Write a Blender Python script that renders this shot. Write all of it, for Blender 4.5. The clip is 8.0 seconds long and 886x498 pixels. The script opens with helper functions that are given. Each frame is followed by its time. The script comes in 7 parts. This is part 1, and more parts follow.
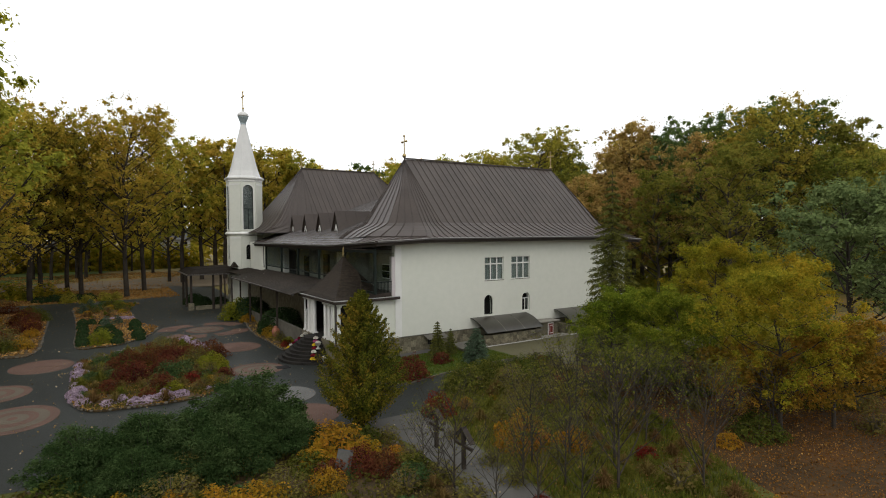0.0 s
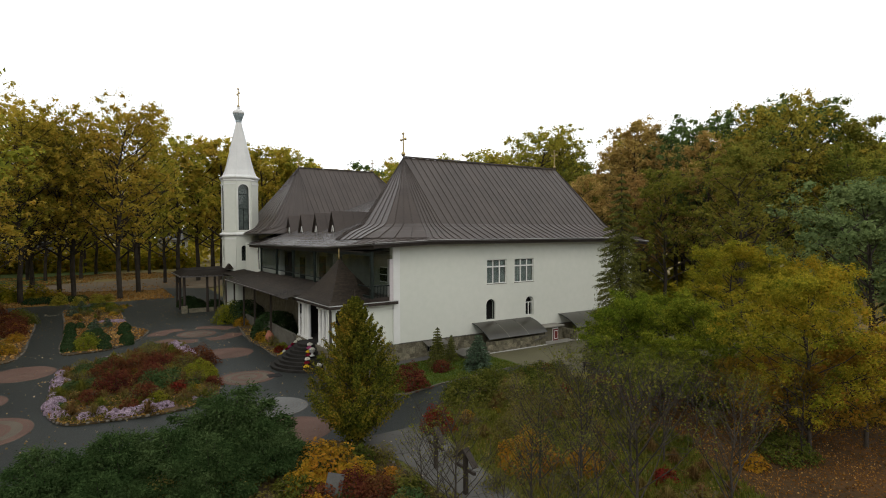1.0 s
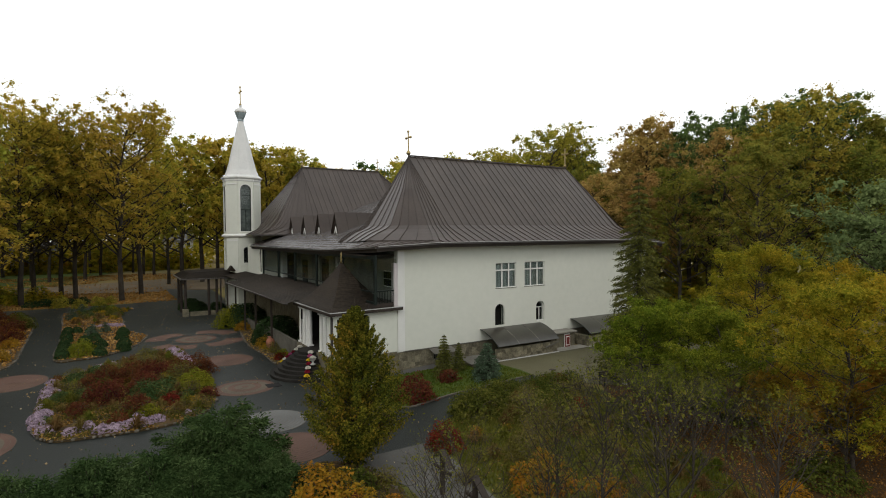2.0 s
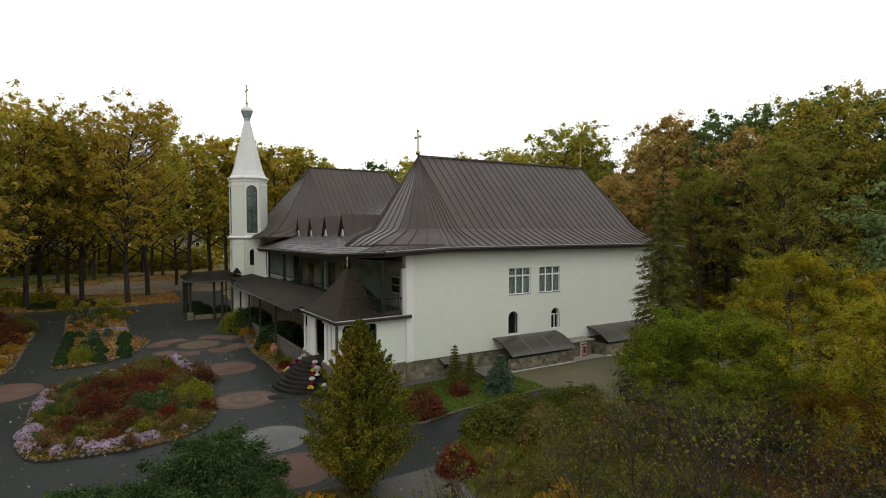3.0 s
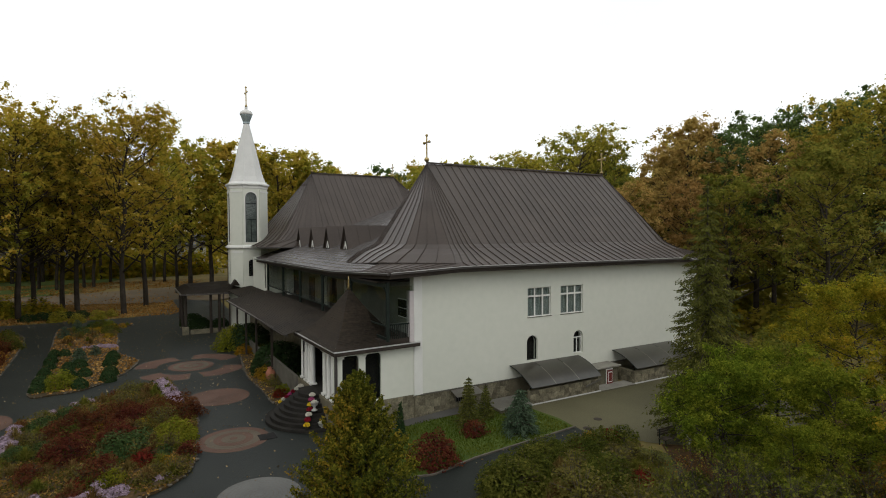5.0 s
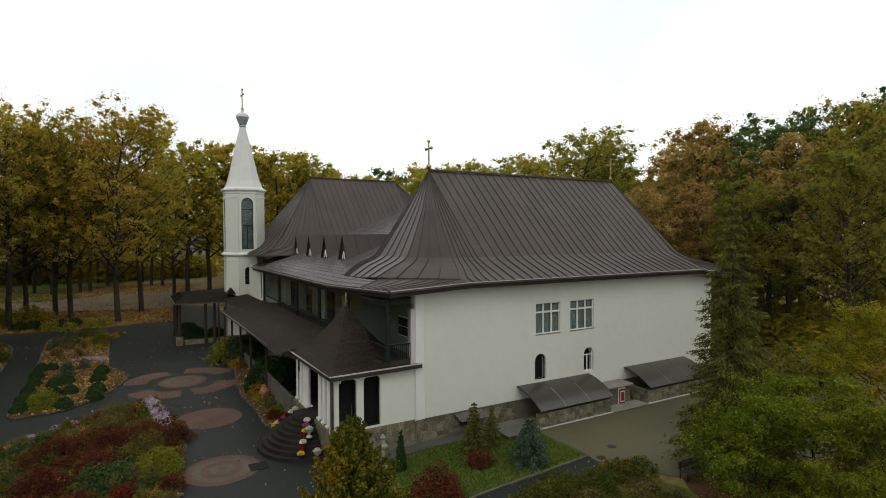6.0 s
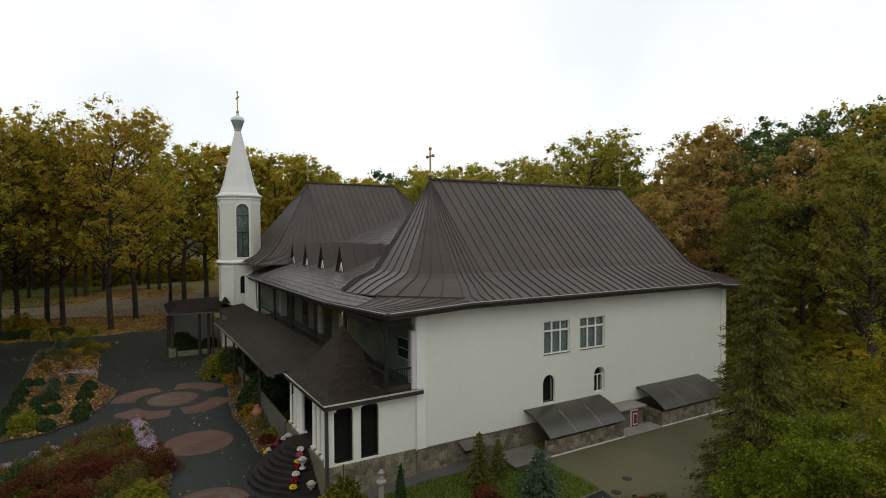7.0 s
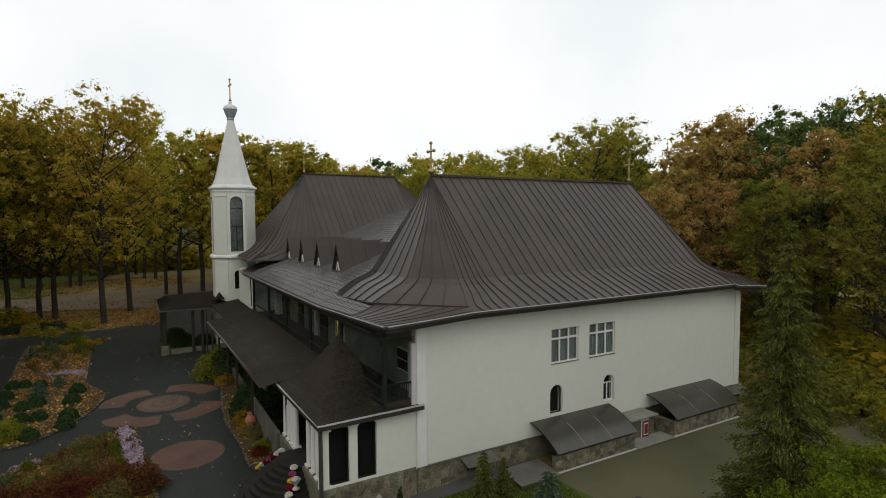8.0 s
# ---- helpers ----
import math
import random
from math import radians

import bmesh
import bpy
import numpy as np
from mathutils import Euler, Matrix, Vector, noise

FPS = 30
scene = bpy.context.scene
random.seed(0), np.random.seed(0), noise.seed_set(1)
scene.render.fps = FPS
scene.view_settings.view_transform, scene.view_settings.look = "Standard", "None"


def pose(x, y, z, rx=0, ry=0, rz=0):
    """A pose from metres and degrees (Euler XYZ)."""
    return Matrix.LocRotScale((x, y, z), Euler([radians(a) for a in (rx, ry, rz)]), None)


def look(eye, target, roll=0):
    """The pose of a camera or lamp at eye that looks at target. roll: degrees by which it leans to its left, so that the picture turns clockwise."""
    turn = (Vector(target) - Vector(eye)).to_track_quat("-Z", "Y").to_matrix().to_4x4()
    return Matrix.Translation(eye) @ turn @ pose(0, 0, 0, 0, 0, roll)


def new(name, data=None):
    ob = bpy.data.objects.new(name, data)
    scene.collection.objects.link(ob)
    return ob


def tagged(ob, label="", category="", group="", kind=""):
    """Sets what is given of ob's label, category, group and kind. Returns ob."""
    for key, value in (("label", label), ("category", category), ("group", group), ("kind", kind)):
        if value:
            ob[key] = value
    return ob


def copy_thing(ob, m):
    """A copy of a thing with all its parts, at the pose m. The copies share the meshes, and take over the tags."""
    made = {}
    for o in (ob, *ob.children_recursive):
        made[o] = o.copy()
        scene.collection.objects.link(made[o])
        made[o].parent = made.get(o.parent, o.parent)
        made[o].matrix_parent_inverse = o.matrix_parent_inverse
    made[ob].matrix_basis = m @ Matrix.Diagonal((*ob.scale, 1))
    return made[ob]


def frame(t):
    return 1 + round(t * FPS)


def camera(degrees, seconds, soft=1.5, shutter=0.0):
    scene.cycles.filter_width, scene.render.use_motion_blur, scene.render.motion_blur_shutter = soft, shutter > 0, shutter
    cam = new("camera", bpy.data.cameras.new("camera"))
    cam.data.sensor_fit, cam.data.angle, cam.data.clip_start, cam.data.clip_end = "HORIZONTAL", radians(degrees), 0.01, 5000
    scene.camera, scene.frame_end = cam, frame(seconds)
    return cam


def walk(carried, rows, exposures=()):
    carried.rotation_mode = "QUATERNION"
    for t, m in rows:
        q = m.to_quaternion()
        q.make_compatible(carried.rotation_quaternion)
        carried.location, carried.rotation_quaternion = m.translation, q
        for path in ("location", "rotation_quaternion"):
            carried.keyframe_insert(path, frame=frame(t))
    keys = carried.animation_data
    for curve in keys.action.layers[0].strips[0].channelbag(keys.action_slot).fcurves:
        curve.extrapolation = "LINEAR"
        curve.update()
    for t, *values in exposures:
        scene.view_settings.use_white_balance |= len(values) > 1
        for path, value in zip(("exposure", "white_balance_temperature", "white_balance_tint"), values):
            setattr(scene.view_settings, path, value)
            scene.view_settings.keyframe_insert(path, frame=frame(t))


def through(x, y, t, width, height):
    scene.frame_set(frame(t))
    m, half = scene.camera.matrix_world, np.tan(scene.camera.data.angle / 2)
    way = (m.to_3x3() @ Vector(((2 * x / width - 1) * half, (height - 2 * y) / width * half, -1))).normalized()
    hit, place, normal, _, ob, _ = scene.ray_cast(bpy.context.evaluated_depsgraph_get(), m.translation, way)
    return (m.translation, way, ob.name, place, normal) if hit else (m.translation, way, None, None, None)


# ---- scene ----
cam = camera(78.3, 8.0, soft=1.0)
PATH = [
    (0, (0.011, -0.536, 10.656), (0.9290, 0.8933, 10.6089), -0.4),
    (0.5, (0.586, 0.315, 10.696), (1.5053, 1.7450, 10.6488), -0.3),
    (1, (1.165, 1.256, 10.755), (2.0825, 2.6868, 10.7091), -0.3),
    (1.5, (1.729, 2.111, 10.875), (2.6401, 3.5454, 10.8282), -0.4),
    (3, (3.324, 4.875, 11.363), (4.1982, 6.3325, 11.3135), -0.3),
    (3.5, (3.802, 5.766, 11.591), (4.6682, 7.2284, 11.5421), -0.3),
    (4, (4.278, 6.774, 11.851), (5.1391, 8.2390, 11.8022), -0.3),
    (4.5, (4.752, 7.741, 12.101), (5.6091, 9.2072, 12.0556), -0.3),
    (6, (6.287, 10.769, 13.370), (7.1391, 12.2400, 13.3238), -0.3),
    (6.5, (6.775, 11.745, 13.825), (7.6262, 13.2166, 13.7785), -0.3),
    (7, (7.296, 12.765, 14.362), (8.1464, 14.2366, 14.3140), -0.3),
    (7.5, (7.803, 13.749, 14.934), (8.6538, 15.2201, 14.8810), -0.3),
    (8, (8.306, 14.734, 15.504), (9.1554, 16.2035, 15.4062), -0.3),
]
walk(cam, [(t, look(eye, target, roll)) for t, eye, target, roll in PATH],
     exposures=[(0, 0.0, 6600, 12), (1.5, -0.04, 6600, 11), (3.5, -0.08, 6600, 10), (4.5, -0.15, 6600, 10), (6.5, -0.30, 6600, 10), (8, -0.40, 6600, 10)])

# ---- light ----
world = bpy.data.worlds.new("overcast_sky")
scene.world = world
world.use_nodes = True
wn, wl = world.node_tree.nodes, world.node_tree.links
sky = wn.new("ShaderNodeTexSky")
sky.sky_type, sky.sun_disc = "NISHITA", False
sky.sun_elevation, sky.sun_rotation = radians(42), radians(235)
cloud = wn.new("ShaderNodeTexNoise")
cloud.inputs["Scale"].default_value, cloud.inputs["Detail"].default_value = 2.2, 6
cloudramp = wn.new("ShaderNodeValToRGB")
cloudramp.color_ramp.elements[0].position, cloudramp.color_ramp.elements[0].color = 0.34, (8.5, 9.0, 9.3, 1)
cloudramp.color_ramp.elements[1].position, cloudramp.color_ramp.elements[1].color = 0.65, (10.6, 10.6, 10.6, 1)
veil = wn.new("ShaderNodeMixRGB")
veil.inputs["Fac"].default_value = 0.93
wl.new(cloud.outputs["Fac"], cloudramp.inputs["Fac"])
wl.new(sky.outputs["Color"], veil.inputs["Color1"])
wl.new(cloudramp.outputs["Color"], veil.inputs["Color2"])
wl.new(veil.outputs["Color"], wn["Background"].inputs["Color"])
wn["Background"].inputs["Strength"].default_value = 0.14

sun_data = bpy.data.lights.new("sun", "SUN")
sun_data.energy, sun_data.angle, sun_data.color = 0.5, radians(25), (1.0, 0.97, 0.92)
sun = new("sun", sun_data)
sun.matrix_world = look((-30, -50, 60), (0, 0, 0))

# ---- helpers: the plan is drawn in units of 0.85 m ----
U = 0.85


def place(x, y, z=0.0, rz=0.0, s=1.0):
    return Matrix.LocRotScale((U * x, U * y, U * z), Euler((0, 0, radians(rz))), (s, s, s))


def world_of(ob):
    return ob.matrix_basis if ob.parent is None else world_of(ob.parent) @ ob.matrix_parent_inverse @ ob.matrix_basis


def under(ob, parent):
    """Makes ob a part of parent without moving it."""
    if parent is not None:
        ob.parent, ob.matrix_parent_inverse = parent, world_of(parent).inverted()
    return ob


def part(name, bm, material, parent=None, label="", kind="", smooth=False, closed=True):
    me = bpy.data.meshes.new(name)
    if closed:
        bmesh.ops.recalc_face_normals(bm, faces=bm.faces)
    bm.transform(Matrix.Scale(U, 4))
    bm.to_mesh(me)
    bm.free()
    me.materials.append(material)
    if smooth:
        me.polygons.foreach_set("use_smooth", [True] * len(me.polygons))
    return tagged(under(new(name, me), parent), label, kind=kind)


def piece(name, me, parent, m=None):
    ob = under(new(name, me), parent)
    if m is not None:
        ob.matrix_basis = m
    return ob


def raw_mesh(name, verts, faces, material, smooth=False):
    me = bpy.data.meshes.new(name)
    me.from_pydata([(U * v[0], U * v[1], U * v[2]) for v in verts], [], faces)
    me.materials.append(material)
    if smooth:
        me.polygons.foreach_set("use_smooth", [True] * len(me.polygons))
    me.update()
    return me


def thing(name, x=0, y=0, z=0, label="", category="", group="", kind="", rz=0):
    ob = new(name)
    ob.matrix_basis = place(x, y, z, rz)
    return tagged(ob, label, category, group, kind)


def box(bm, x0, x1, y0, y1, z0, z1, bevel=0.0):
    vs = [bm.verts.new((x, y, z)) for z in (z0, z1) for x, y in ((x0, y0), (x1, y0), (x1, y1), (x0, y1))]
    fs = [bm.faces.new([vs[i] for i in q]) for q in ((3, 2, 1, 0), (4, 5, 6, 7), (0, 1, 5, 4), (1, 2, 6, 5), (2, 3, 7, 6), (3, 0, 4, 7))]
    if bevel:
        es = list({e for f in fs for e in f.edges})
        bmesh.ops.bevel(bm, geom=es, offset=bevel, segments=1, affect="EDGES")
    return bm


def tube(bm, p, q, r0, r1, n=8, caps=True):
    p, q = Vector(p), Vector(q)
    d = (q - p).normalized()
    a = d.orthogonal().normalized()
    b = d.cross(a)
    rings = []
    for c, r in ((p, r0), (q, r1)):
        rings.append([bm.verts.new(c + r * (math.cos(2 * math.pi * i / n) * a + math.sin(2 * math.pi * i / n) * b)) for i in range(n)])
    for i in range(n):
        bm.faces.new((rings[0][i], rings[0][(i + 1) % n], rings[1][(i + 1) % n], rings[1][i]))
    if caps:
        bm.faces.new(rings[0][::-1])
        bm.faces.new(rings[1])
    return bm


def lathe(bm, profile, n=16, cx=0, cy=0, turn=0.0):
    rings = []
    for r, z in profile:
        rings.append([bm.verts.new((cx + r * math.cos(turn + 2 * math.pi * i / n), cy + r * math.sin(turn + 2 * math.pi * i / n), z)) for i in range(n)])
    for a, b in zip(rings, rings[1:]):
        for i in range(n):
            bm.faces.new((a[i], a[(i + 1) % n], b[(i + 1) % n], b[i]))
    bm.faces.new(rings[0][::-1])
    bm.faces.new(rings[-1])
    return bm


def prism(bm, pts, z0, z1):
    lo = [bm.verts.new((x, y, z0)) for x, y in pts]
    hi = [bm.verts.new((x, y, z1)) for x, y in pts]
    n = len(pts)
    bm.faces.new(lo[::-1])
    bm.faces.new(hi)
    for i in range(n):
        bm.faces.new((lo[i], lo[(i + 1) % n], hi[(i + 1) % n], hi[i]))
    return bm


def prism_x(bm, pts, x0, x1):
    """An outline in y and z drawn out along x."""
    lo, hi = ([bm.verts.new((x, y, z)) for y, z in pts] for x in (x0, x1))
    bm.faces.new(lo)
    bm.faces.new(hi[::-1])
    for i in range(len(pts)):
        k = (i + 1) % len(pts)
        bm.faces.new((lo[i], lo[k], hi[k], hi[i]))
    return bm


def slab(bm, outline, holes, to3d, depth):
    """A wall: outline and holes in wall coordinates (u, z), to3d(u, z, d) with d the depth into the wall."""
    loops = [outline] + list(holes)
    for d in (0.0, depth):
        edges = []
        for pts in loops:
            vs = [bm.verts.new(to3d(u, z, d)) for u, z in pts]
            edges += [bm.edges.new((vs[i], vs[(i + 1) % len(vs)])) for i in range(len(vs))]
        bmesh.ops.triangle_fill(bm, use_beauty=True, edges=edges)
    for pts in loops:
        n = len(pts)
        a = [bm.verts.new(to3d(u, z, 0.0)) for u, z in pts]
        b = [bm.verts.new(to3d(u, z, depth)) for u, z in pts]
        for i in range(n):
            bm.faces.new((a[i], a[(i + 1) % n], b[(i + 1) % n], b[i]))
    return bm


def arch(u0, u1, z0, z1, n=8):
    r = (u1 - u0) / 2
    pts = [(u0, z0), (u1, z0)]
    for i in range(n + 1):
        a = math.pi * i / n
        pts.append(((u0 + u1) / 2 + r * math.cos(a), z1 - r + r * math.sin(a)))
    return pts


def soft_arch(u0, u1, z0, z1, r=0.3, n=5):
    """An opening with square jambs and small rounded upper corners."""
    pts = [(u0, z0), (u1, z0)]
    for cu, a0 in ((u1 - r, 0), (u0 + r, 90)):
        pts += [(cu + r * math.cos(radians(a0 + 90 * i / n)), z1 - r + r * math.sin(radians(a0 + 90 * i / n))) for i in range(n + 1)]
    return pts


def rect(u0, u1, z0, z1):
    return [(u0, z0), (u1, z0), (u1, z1), (u0, z1)]


def ground_z(x, y):
    s = min(1.0, max(0.0, (x - 19.0) / 12.0))
    return 0.5 * s * s * (3 - 2 * s)


# ---- materials ----
def mat(name, dark, light, rough=0.7, coarse=0.6, fine=12.0, bump=0.3, metal=0.0, spread=0.0, spec=0.22, third=None):
    """A surface whose colour wanders between two tones at two scales, with fine relief."""
    m = bpy.data.materials.new(name)
    m.use_nodes = True
    n, l = m.node_tree.nodes, m.node_tree.links
    p = n["Principled BSDF"]
    p.inputs["Roughness"].default_value, p.inputs["Metallic"].default_value = rough, metal
    p.inputs["Specular IOR Level"].default_value = spec
    geo = n.new("ShaderNodeNewGeometry")
    big, small = n.new("ShaderNodeTexNoise"), n.new("ShaderNodeTexNoise")
    big.inputs["Scale"].default_value, big.inputs["Detail"].default_value = coarse, 5
    small.inputs["Scale"].default_value, small.inputs["Detail"].default_value = fine, 4
    l.new(geo.outputs["Position"], big.inputs["Vector"])
    l.new(geo.outputs["Position"], small.inputs["Vector"])
    mixf = n.new("ShaderNodeMath")
    mixf.operation = "MULTIPLY_ADD"
    mixf.inputs[1].default_value = 0.45
    half = n.new("ShaderNodeMath")
    half.operation = "MULTIPLY"
    half.inputs[1].default_value = 0.55
    l.new(big.outputs["Fac"], half.inputs[0])
    l.new(small.outputs["Fac"], mixf.inputs[0])
    l.new(half.outputs[0], mixf.inputs[2])
    ramp = n.new("ShaderNodeValToRGB")
    e = ramp.color_ramp.elements
    e[0].position, e[0].color = 0.32, (*dark, 1)
    e[1].position, e[1].color = 0.68, (*light, 1)
    if third:
        x = e.new(0.5)
        x.color = (*third, 1)
    l.new(mixf.outputs[0], ramp.inputs["Fac"])
    colour = ramp.outputs["Color"]
    if spread:
        info, mul, hsv = n.new("ShaderNodeObjectInfo"), n.new("ShaderNodeMapRange"), n.new("ShaderNodeHueSaturation")
        mul.inputs["To Min"].default_value, mul.inputs["To Max"].default_value = 1 - spread, 1 + spread
        l.new(info.outputs["Random"], mul.inputs["Value"])
        l.new(mul.outputs["Result"], hsv.inputs["Value"])
        l.new(colour, hsv.inputs["Color"])
        colour = hsv.outputs["Color"]
    l.new(colour, p.inputs["Base Color"])
    if bump:
        b = n.new("ShaderNodeBump")
        b.inputs["Strength"].default_value, b.inputs["Distance"].default_value = bump, 0.03
        l.new(small.outputs["Fac"], b.inputs["Height"])
        l.new(b.outputs["Normal"], p.inputs["Normal"])
    return m


def leaf_mat(name, tones, hue=0.03, value=0.2, through=0.5, patch=0.25):
    """Leaves: tones picked leaf by leaf and branch by branch, with light passing through."""
    m = bpy.data.materials.new(name)
    m.use_nodes = True
    n, l = m.node_tree.nodes, m.node_tree.links
    n.remove(n["Principled BSDF"])
    geo, info = n.new("ShaderNodeNewGeometry"), n.new("ShaderNodeObjectInfo")
    noise_t = n.new("ShaderNodeTexNoise")
    noise_t.inputs["Scale"].default_value, noise_t.inputs["Detail"].default_value = patch, 3
    l.new(geo.outputs["Position"], noise_t.inputs["Vector"])
    add = n.new("ShaderNodeMath")
    add.operation = "MULTIPLY_ADD"
    add.inputs[1].default_value = 0.45
    l.new(geo.outputs["Random Per Island"], add.inputs[0])
    stretch = n.new("ShaderNodeMapRange")
    stretch.inputs["From Min"].default_value, stretch.inputs["From Max"].default_value = 0.3, 0.7
    stretch.inputs["To Max"].default_value = 0.55
    l.new(noise_t.outputs["Fac"], stretch.inputs["Value"])
    l.new(stretch.outputs["Result"], add.inputs[2])
    ramp = n.new("ShaderNodeValToRGB")
    e = ramp.color_ramp.elements
    e[0].color, e[1].color = (*tones[0], 1), (*tones[-1], 1)
    for i, c in enumerate(tones[1:-1]):
        e.new((i + 1) / (len(tones) - 1)).color = (*c, 1)
    l.new(add.outputs[0], ramp.inputs["Fac"])
    hsv, hr, vr = n.new("ShaderNodeHueSaturation"), n.new("ShaderNodeMapRange"), n.new("ShaderNodeMapRange")
    hr.inputs["To Min"].default_value, hr.inputs["To Max"].default_value = 0.5 - hue, 0.5 + hue
    vr.inputs["To Min"].default_value, vr.inputs["To Max"].default_value = 1 - value, 1 + value
    l.new(info.outputs["Random"], hr.inputs["Value"])
    l.new(geo.outputs["Random Per Island"], vr.inputs["Value"])
    l.new(hr.outputs["Result"], hsv.inputs["Hue"])
    l.new(vr.outputs["Result"], hsv.inputs["Value"])
    l.new(ramp.outputs["Color"], hsv.inputs["Color"])
    dif, tra, mix = n.new("ShaderNodeBsdfDiffuse"), n.new("ShaderNodeBsdfTranslucent"), n.new("ShaderNodeMixShader")
    mix.inputs["Fac"].default_value = through
    l.new(hsv.outputs["Color"], dif.inputs["Color"])
    l.new(hsv.outputs["Color"], tra.inputs["Color"])
    l.new(dif.outputs[0], mix.inputs[1])
    l.new(tra.outputs[0], mix.inputs[2])
    l.new(mix.outputs[0], n["Material Output"].inputs["Surface"])
    return m


def glass_mat(name, tint, rough=0.03):
    m = bpy.data.materials.new(name)
    m.use_nodes = True
    n, l = m.node_tree.nodes, m.node_tree.links
    n.remove(n["Principled BSDF"])
    tr, gl, mix, fr = n.new("ShaderNodeBsdfTransparent"), n.new("ShaderNodeBsdfGlossy"), n.new("ShaderNodeMixShader"), n.new("ShaderNodeLayerWeight")
    tr.inputs["Color"].default_value = (*tint, 1)
    gl.inputs["Roughness"].default_value = rough
    power, gloss = n.new("ShaderNodeMath"), n.new("ShaderNodeMath")
    power.operation, gloss.operation = "POWER", "MULTIPLY_ADD"
    power.inputs[1].default_value, gloss.inputs[1].default_value, gloss.inputs[2].default_value = 3.5, 0.42, 0.035
    fr.inputs["Blend"].default_value = 0.5
    l.new(fr.outputs["Facing"], power.inputs[0])
    l.new(power.outputs[0], gloss.inputs[0])
    l.new(gloss.outputs[0], mix.inputs["Fac"])
    l.new(tr.outputs[0], mix.inputs[1])
    l.new(gl.outputs[0], mix.inputs[2])
    l.new(mix.outputs[0], n["Material Output"].inputs["Surface"])
    return m


PLASTER = mat("white_plaster", (0.545, 0.56, 0.485), (0.60, 0.606, 0.53), 0.85, 0.13, 2.2, 0.04)
PALE_PINK = mat("pale_pink_render", (0.42, 0.38, 0.37), (0.50, 0.46, 0.45), 0.85, 0.3, 6, 0.05)
TRIM = mat("white_paint", (0.58, 0.58, 0.54), (0.68, 0.68, 0.64), 0.5, 0.8, 20, 0.05)
METAL_ROOF = mat("brown_sheet_metal", (0.036, 0.0275, 0.0225), (0.060, 0.047, 0.0385), 0.38, 0.35, 5, 0.06, 0.0, 0.08, spec=0.23)
SHINGLE = mat("brown_shingle", (0.007, 0.0056, 0.004), (0.036, 0.027, 0.018), 0.7, 0.32, 5, 0.6, spread=0.10, spec=0.12)
GUTTER = mat("dark_gutter", (0.05, 0.045, 0.042), (0.09, 0.08, 0.075), 0.35, 1, 9, 0.05, 0.3)
# pale copy of the gutter metal: the sky highlight on its edge, as colour
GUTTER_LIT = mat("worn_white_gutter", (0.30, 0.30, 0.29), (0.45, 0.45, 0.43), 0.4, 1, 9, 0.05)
SOFFIT = mat("brown_soffit", (0.022, 0.017, 0.013), (0.045, 0.035, 0.027), 0.7, 1, 12, 0.2)
STONE = mat("rubble_stone", (0.066, 0.06, 0.038), (0.215, 0.192, 0.13), 0.85, 2.4, 9, 0.6, spread=0.34)
MORTAR = mat("mortar", (0.10, 0.088, 0.058), (0.165, 0.147, 0.10), 0.95, 2, 20, 0.4)
POST = mat("dark_green_metal", (0.009, 0.013, 0.011), (0.018, 0.024, 0.020), 0.5, 1, 9, 0.05, spec=0.1)
TILE_SHEET = mat("brown_tile_profile_sheet", (0.024, 0.0185, 0.015), (0.042, 0.033, 0.027), 0.24, 0.35, 5, 0.04, 0.0, 0.06, spec=0.75)
# grey that stands for daylight seen through the belfry windows
BELFRY_DAYLIGHT = mat("belfry_daylight_grey", (0.05, 0.06, 0.056), (0.19, 0.21, 0.195), 0.8, 0.7, 3, 0)
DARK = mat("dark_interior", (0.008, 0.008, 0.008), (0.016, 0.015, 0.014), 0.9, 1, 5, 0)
GLASS = glass_mat("window_glass", (0.80, 0.83, 0.82))
CURTAIN = mat("pale_curtain", (0.27, 0.30, 0.29), (0.42, 0.45, 0.43), 0.9, 2.5, 9, 0.2)
ZINC = mat("spire_zinc", (0.22, 0.27, 0.28), (0.34, 0.40, 0.41), 0.4, 1.4, 8, 0.08, 0.3)
SPIRE = mat("spire_white_metal", (0.50, 0.50, 0.48), (0.60, 0.60, 0.57), 0.45, 0.7, 8, 0.05)
GOLD = mat("tarnished_gilded_metal", (0.24, 0.18, 0.08), (0.42, 0.32, 0.14), 0.35, 2, 9, 0.02, 0.9)
ASPHALT = mat("wet_asphalt", (0.0098, 0.0124, 0.0110), (0.0195, 0.0230, 0.0198), 0.5, 0.18, 22, 0.35, spec=0.15)
COURT = mat("courtyard_paving", (0.062, 0.057, 0.03), (0.112, 0.102, 0.055), 0.7, 0.16, 16, 0.3)
PAVE_GREY = mat("grey_pavers", (0.072, 0.073, 0.069), (0.125, 0.125, 0.118), 0.75, 0.5, 14, 0.5)
PAVE_PINK = mat("pink_pavers", (0.066, 0.036, 0.026), (0.118, 0.065, 0.046), 0.75, 0.5, 14, 0.5)
PAVE_SAND = mat("sand_pavers", (0.068, 0.056, 0.039), (0.112, 0.092, 0.065), 0.75, 0.5, 14, 0.5)
KERB = mat("pale_kerb", (0.16, 0.15, 0.125), (0.27, 0.26, 0.22), 0.8, 1, 12, 0.3)
EDGE = mat("edging_fieldstone", (0.055, 0.048, 0.036), (0.14, 0.125, 0.10), 0.85, 2, 12, 0.4)
STEP = mat("dark_step_stone", (0.013, 0.012, 0.0105), (0.03, 0.028, 0.024), 0.7, 1, 12, 0.3, spec=0.1)
